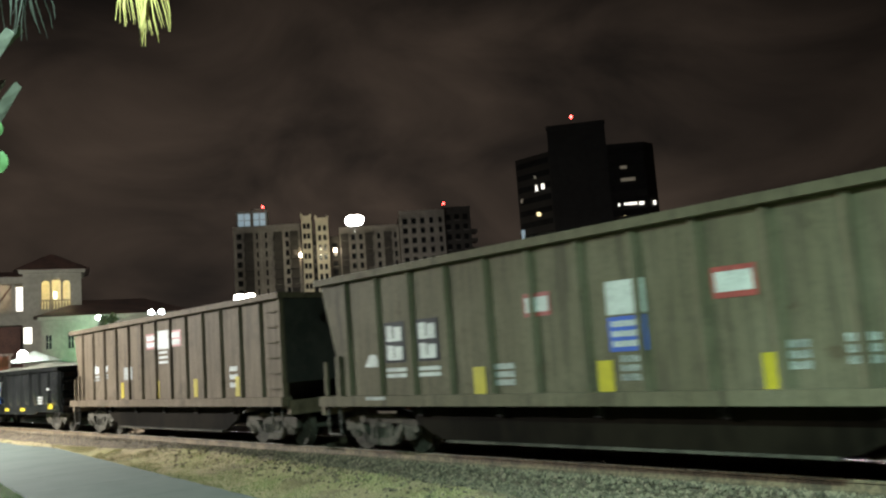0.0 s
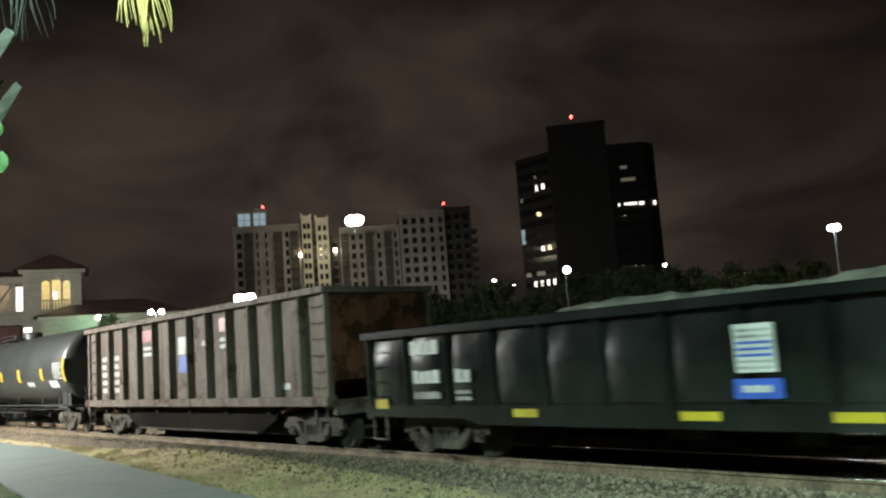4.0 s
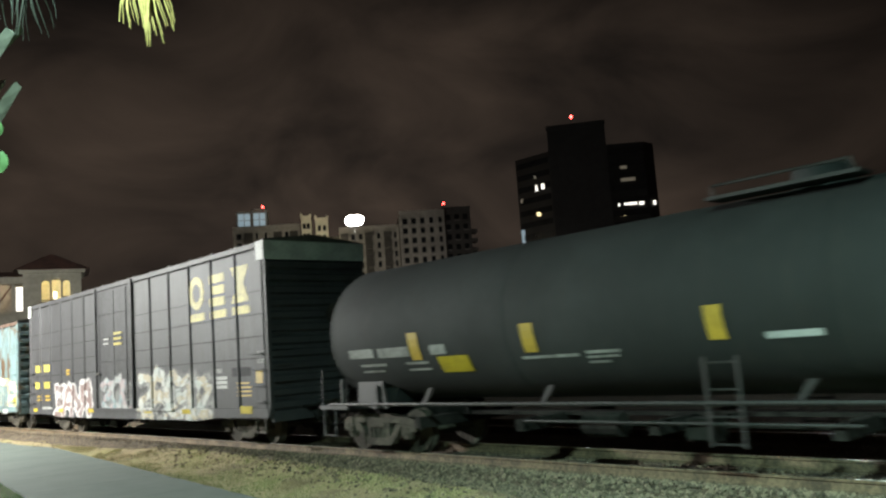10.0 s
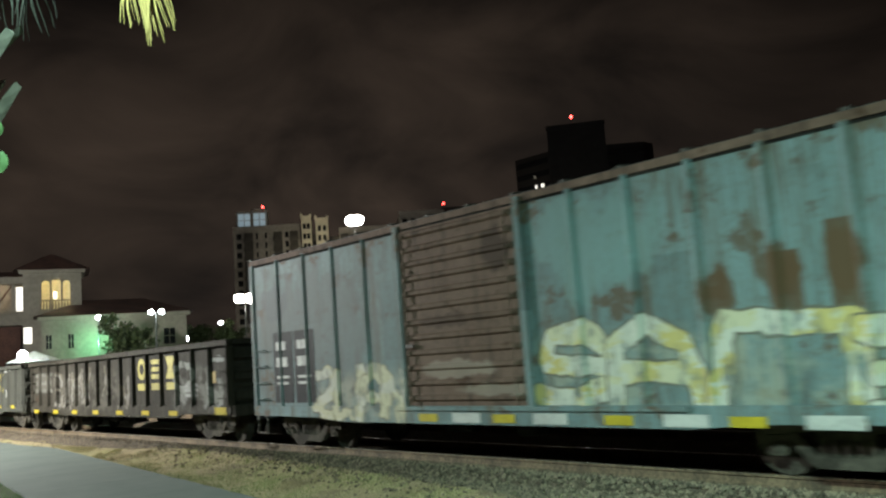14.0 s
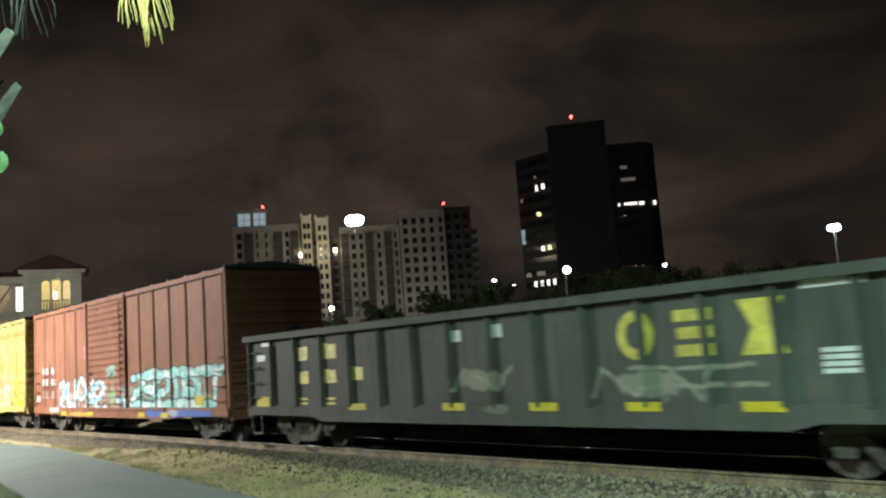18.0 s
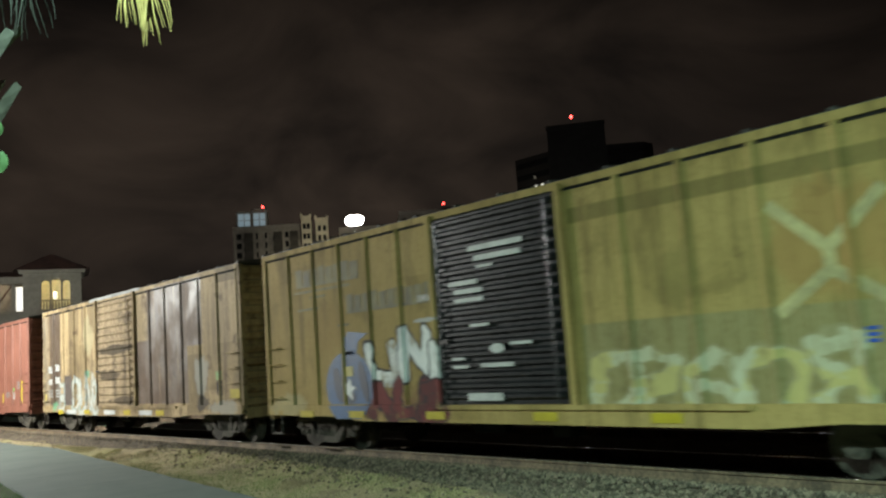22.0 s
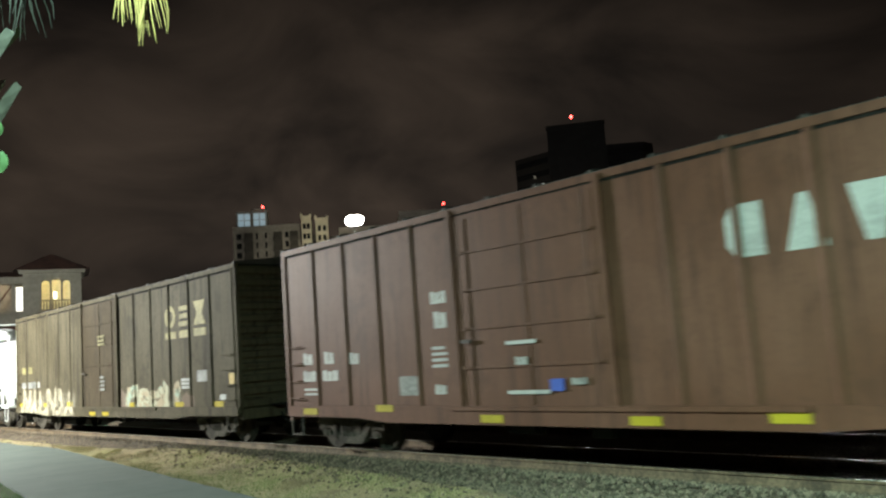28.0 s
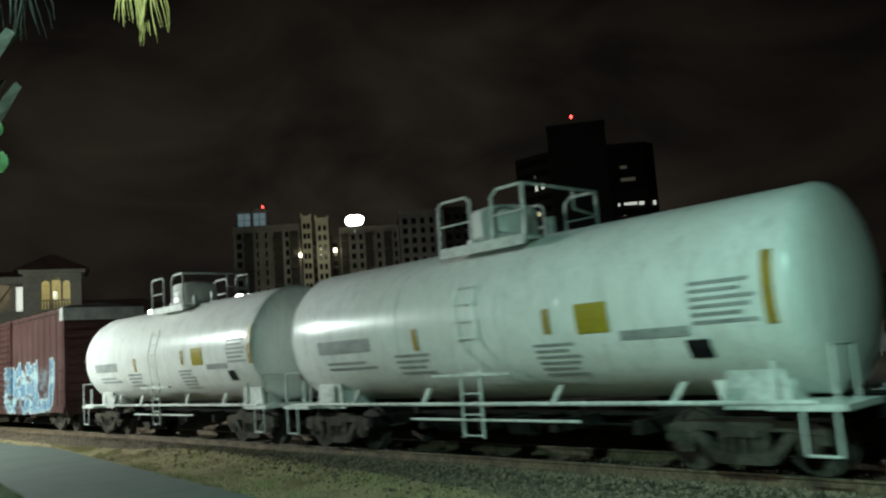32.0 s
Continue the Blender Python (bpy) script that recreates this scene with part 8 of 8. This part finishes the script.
c = boxcar("boxcar", "oxide red boxcar with ribbed door and small labels", -231.75, 15.5, 4.58, P_N, P_N, (-1.75, 1.25), 0.66, 1.0, door_ribs=14)
bars(c, -6.95, -4.85, 1.95, 2.55, 2, WHITE, cols=3, gap=0.5)
bars(c, -6.9, -5.5, 1.3, 1.7, 3, GREYW, cols=2, gap=0.5)
bars(c, -2.44, -2.14, 2.45, 3.05, 4, GREYW)
decal(c, "green_label", 5.41, 5.72, 1.6, 1.74, GREEN)
bars(c, 5.34, 5.88, 1.26, 1.56, 3, WHITE, gap=0.3)
decal(c, "yellow_bar", 6.67, 6.85, 1.12, 2.0, YELLOW)
decal(c, "yellow_bar", 4.02, 4.2, 1.13, 1.5, YELLOW)
decal(c, "yellow_bar", 2.35, 2.55, 1.1, 1.5, YELLOW)
decal(c, "yellow_bar", -2.5, -2.3, 1.1, 1.45, YELLOW)
bars(c, 4.5, 5.05, 1.33, 1.57, 3, GREYW)
bars(c, 6.1, 6.55, 1.66, 2.0, 3, GREYW)
decal(c, "reflector", -0.5, 0.0, 0.72, 0.84, YELLOW, "", -(SHEET + 0.055))

c = boxcar("boxcar", "oxide brown boxcar with white emblem", -248.65, 15.5, 4.58, P_O, P_O, (-2.0, 1.15), 0.66, 1.0, door_style="plain")
for k, x in enumerate((3.2, 4.0, 4.8, 5.6)):
    s = Shape()
    z0, z1, w = 2.88, 3.58, 0.52
    y = -(SHEET + 0.002)
    if k == 0:
        s.prism([(x + 0.12, z0), (x + w, z0), (x + w, z1), (x + 0.12, z1), (x, z1 - 0.16), (x, z0 + 0.16)], "y", y - 0.006, y)
    elif k == 1:
        s.prism([(x, z0), (x + w, z0), (x + 0.62 * w, z1), (x + 0.38 * w, z1)], "y", y - 0.006, y)
    elif k == 2:
        s.prism([(x + 0.3 * w, z0), (x + 0.7 * w, z0), (x + w, z1), (x, z1)], "y", y - 0.006, y)
    else:
        s.prism([(x, z0), (x + w, z0), (x + 0.68 * w, (z0 + z1) / 2), (x + w, z1), (x, z1), (x + 0.32 * w, (z0 + z1) / 2)], "y", y - 0.006, y)
    part("emblem_block", s, WHITE, c)
for xa, xb, za, zb in ((-7.09, -6.68, 1.86, 2.12), (-6.28, -5.87, 1.86, 2.12), (-5.38, -4.99, 1.82, 2.06), (-7.12, -6.58, 1.50, 1.74), (-6.37, -5.74, 1.50, 1.73),
                       (-2.76, -2.28, 2.82, 3.05), (-2.70, -2.30, 2.37, 2.68), (-2.78, -2.42, 1.18, 1.36)):
    bars(c, xa, xb, za, zb, 1, WHITE, gap=0.02)
bars(c, -7.09, -6.54, 1.18, 1.38, 2, WHITE, gap=0.5)
bars(c, -2.81, -2.33, 1.64, 2.07, 4, WHITE, gap=0.5)
decal(c, "grey_patch", -3.78, -3.22, 1.17, 1.53, GREYW)
DOORF = -(SHEET + 0.066)
decal(c, "stencil", -0.87, -0.22, 1.98, 2.04, WHITE, "", DOORF)
bars(c, -0.70, -0.38, 1.64, 1.78, 1, WHITE, y=DOORF, gap=0.05)
decal(c, "blue_label", 0.02, 0.29, 1.21, 1.40, BLUE, "", DOORF)
bars(c, 0.42, 0.80, 1.30, 1.41, 1, GREYW, y=DOORF, gap=0.05)
decal(c, "stencil", -0.9, 0.0, 1.17, 1.23, WHITE, "", DOORF)
for a, z in ((-7.08, 0.8), (-4.49, 0.87), (-1.6, 0.70), (1.44, 0.70), (3.54, 0.76)):
    decal(c, "reflector", a, a + 0.52, z, z + 0.13, YELLOW, "", -(SHEET + 0.055))
bars(c, 5.9, 6.5, 1.3, 1.7, 3, GREYW)
decal(c, "green_label", 6.0, 6.5, 1.1, 1.28, GREEN)

c = boxcar("boxcar", "dark brown boxcar with yellow emblem and graffiti", -267.9, 18.45, 4.62, P_P, P_PD, (-1.45, 1.55), 0.64, 1.15, (-7.3, 7.3), door_style="plain", front_paint=P_PF)
emblem(c, 5.1, 2.84, 3.78, 0.66, 0.90, material=plain("faded_yellow_paint", (0.25, 0.21, 0.075), 0.7, 0, 0.25, 9, 0.0))
decal(c, "white_label", 7.0, 7.55, 1.62, 1.92, GREYW)
FADED_Y = plain("faded_yellow_stencil", (0.20, 0.175, 0.07), 0.7, 0, 0.25, 9, 0.0)
bars(c, -8.48, -7.96, 2.24, 2.52, 1, FADED_Y, gap=0.02)
bars(c, -7.65, -7.14, 2.24, 2.52, 1, FADED_Y, gap=0.02)
bars(c, -8.5, -6.2, 1.66, 1.93, 1, GREYW, cols=3, gap=0.1)
bars(c, 0.0, 0.62, 2.92, 3.30, 3, FADED_Y, y=DOORF, gap=0.4)
bars(c, 0.16, 0.60, 1.46, 1.98, 4, GREYW, y=DOORF, gap=0.4)
bars(c, 6.02, 6.66, 1.44, 1.74, 3, WHITE, gap=0.2)
decal(c, "yellow_label", 8.76, 9.02, 1.52, 1.80, AMBER)
decal(c, "white_label", 8.25, 8.54, 1.13, 1.27, WHITE)
for a, z in ((-5.81, 0.95), (-3.19, 0.98), (2.4, 0.95), (5.6, 0.95)):
    decal(c, "reflector", a, a + 0.52, z, z + 0.14, YELLOW)
for a in (-0.88, 0.28):
    decal(c, "reflector", a, a + 0.55, 0.68, 0.80, YELLOW, "", -(SHEET + 0.055))
decal(c, "reflector", 7.9, 8.4, 0.88, 1.1, YELLOW)
decal(c, "reflector", -8.8, -8.4, 0.88, 1.1, YELLOW)

R_W, Z_W = 1.46, 2.45
for name, centre, length, label in (("tank_car", -284.75, 12.2, "white tank car with railed dome platform and yellow label"), ("tank_car", -297.9, 11.9, "white tank car, paint stained, with railed dome platform")):
    c = tank_car(name, label, centre, length, R_W, Z_W, P_WTANK, TRIM_W, (-4.7, 4.7), "railed", -0.1,
                 ((5.40, 5.55, 2.0, 2.95), (1.7, 1.85, 2.1, 2.5), (-1.55, -1.4, 2.0, 2.4)), "tank cars")
    curved_patch(c, "stencil", -4.7, -2.9, 2.05, 2.32, R_W, Z_W, PALE)
    curved_patch(c, "stencil", -4.5, -2.85, 1.70, 1.93, R_W, Z_W, PALE, 2)
    curved_patch(c, "yellow_label", 2.36, 2.97, 2.06, 2.52, R_W, Z_W, YELLOW, 1, "yellow warning label")
    curved_patch(c, "stencil", 3.12, 4.27, 1.92, 2.06, R_W, Z_W, PALE)
    curved_patch(c, "black_label", 4.16, 4.52, 1.60, 1.86, R_W, Z_W, BLACK)
    curved_patch(c, "stencil", 4.35, 5.3, 2.06, 2.70, R_W, Z_W, PALE, 6)
    curved_patch(c, "stencil", 1.4, 2.28, 1.42, 2.0, R_W, Z_W, PALE, 6)
    curved_patch(c, "stencil", -2.19, -1.18, 1.55, 2.0, R_W, Z_W, PALE, 4)

c = boxcar("boxcar", "maroon boxcar with blue graffiti and pale roof edge", -313.4, 15.5, 4.6, P_S, P_S, (-1.75, 1.25), 0.66, 0.7, white_ends=True, door_ribs=14)


# ---------------------------------------------------------------- movement
def motions():
    # the fronds sway in the wind about the crown
    sway = ((0, 0), (1, 0), (2, 1), (3, 2), (4, 1.5), (5.5, 0.3), (7, -0.5), (8, 6), (9, 1.6), (10.5, 4), (11.5, 2), (13, -0.8), (14, 4), (15.5, 0.8), (17, 1.5), (18, 2.4), (19, 4),
            (20, 5.6), (21.5, 0.5), (22, 1), (23, 4), (24, 3), (25.5, 1.4), (28, -2), (30.5, 0), (32, -1.2))
    for ob, share in FRONDS:
        hub = ob.location.copy()
        walk(ob, [(t, pose(hub.x, hub.y, hub.z) @ Matrix.Rotation(radians(-a * 0.9 * share), 4, Vector((-0.92, 0.39, 0)))) for t, a in sway])
    turn = math.degrees(SPEED / 0.425)
    for car, centre, wheels in CARS:
        walk(car, [(t, pose(centre + SPEED * t, LINE, 0)) for t in (0, 8, 16, 24, 32)])
        # the wheels are keyed every fifteenth of a second while the car crosses the view
        t0 = max(0.0, (-52.0 - centre) / SPEED)
        t1 = min(32.0, (8.0 - centre) / SPEED)
        f0, f1 = int(t0 * FPS) // 2 * 2, int(t1 * FPS) // 2 * 2
        rows0 = [f / FPS for f in range(f0, f1 + 1, 2)]
        for ob, w in wheels:
            rows = [(t, pose(w, 0, 0.425, 0, (turn * t) % 360.0, 0)) for t in rows0]
            if rows0[0] > 0:
                rows.insert(0, (0.0, rows[0][1]))
            if rows0[-1] < 32.0:
                rows.append((32.0, rows[-1][1]))
            walk(ob, rows)


motions()
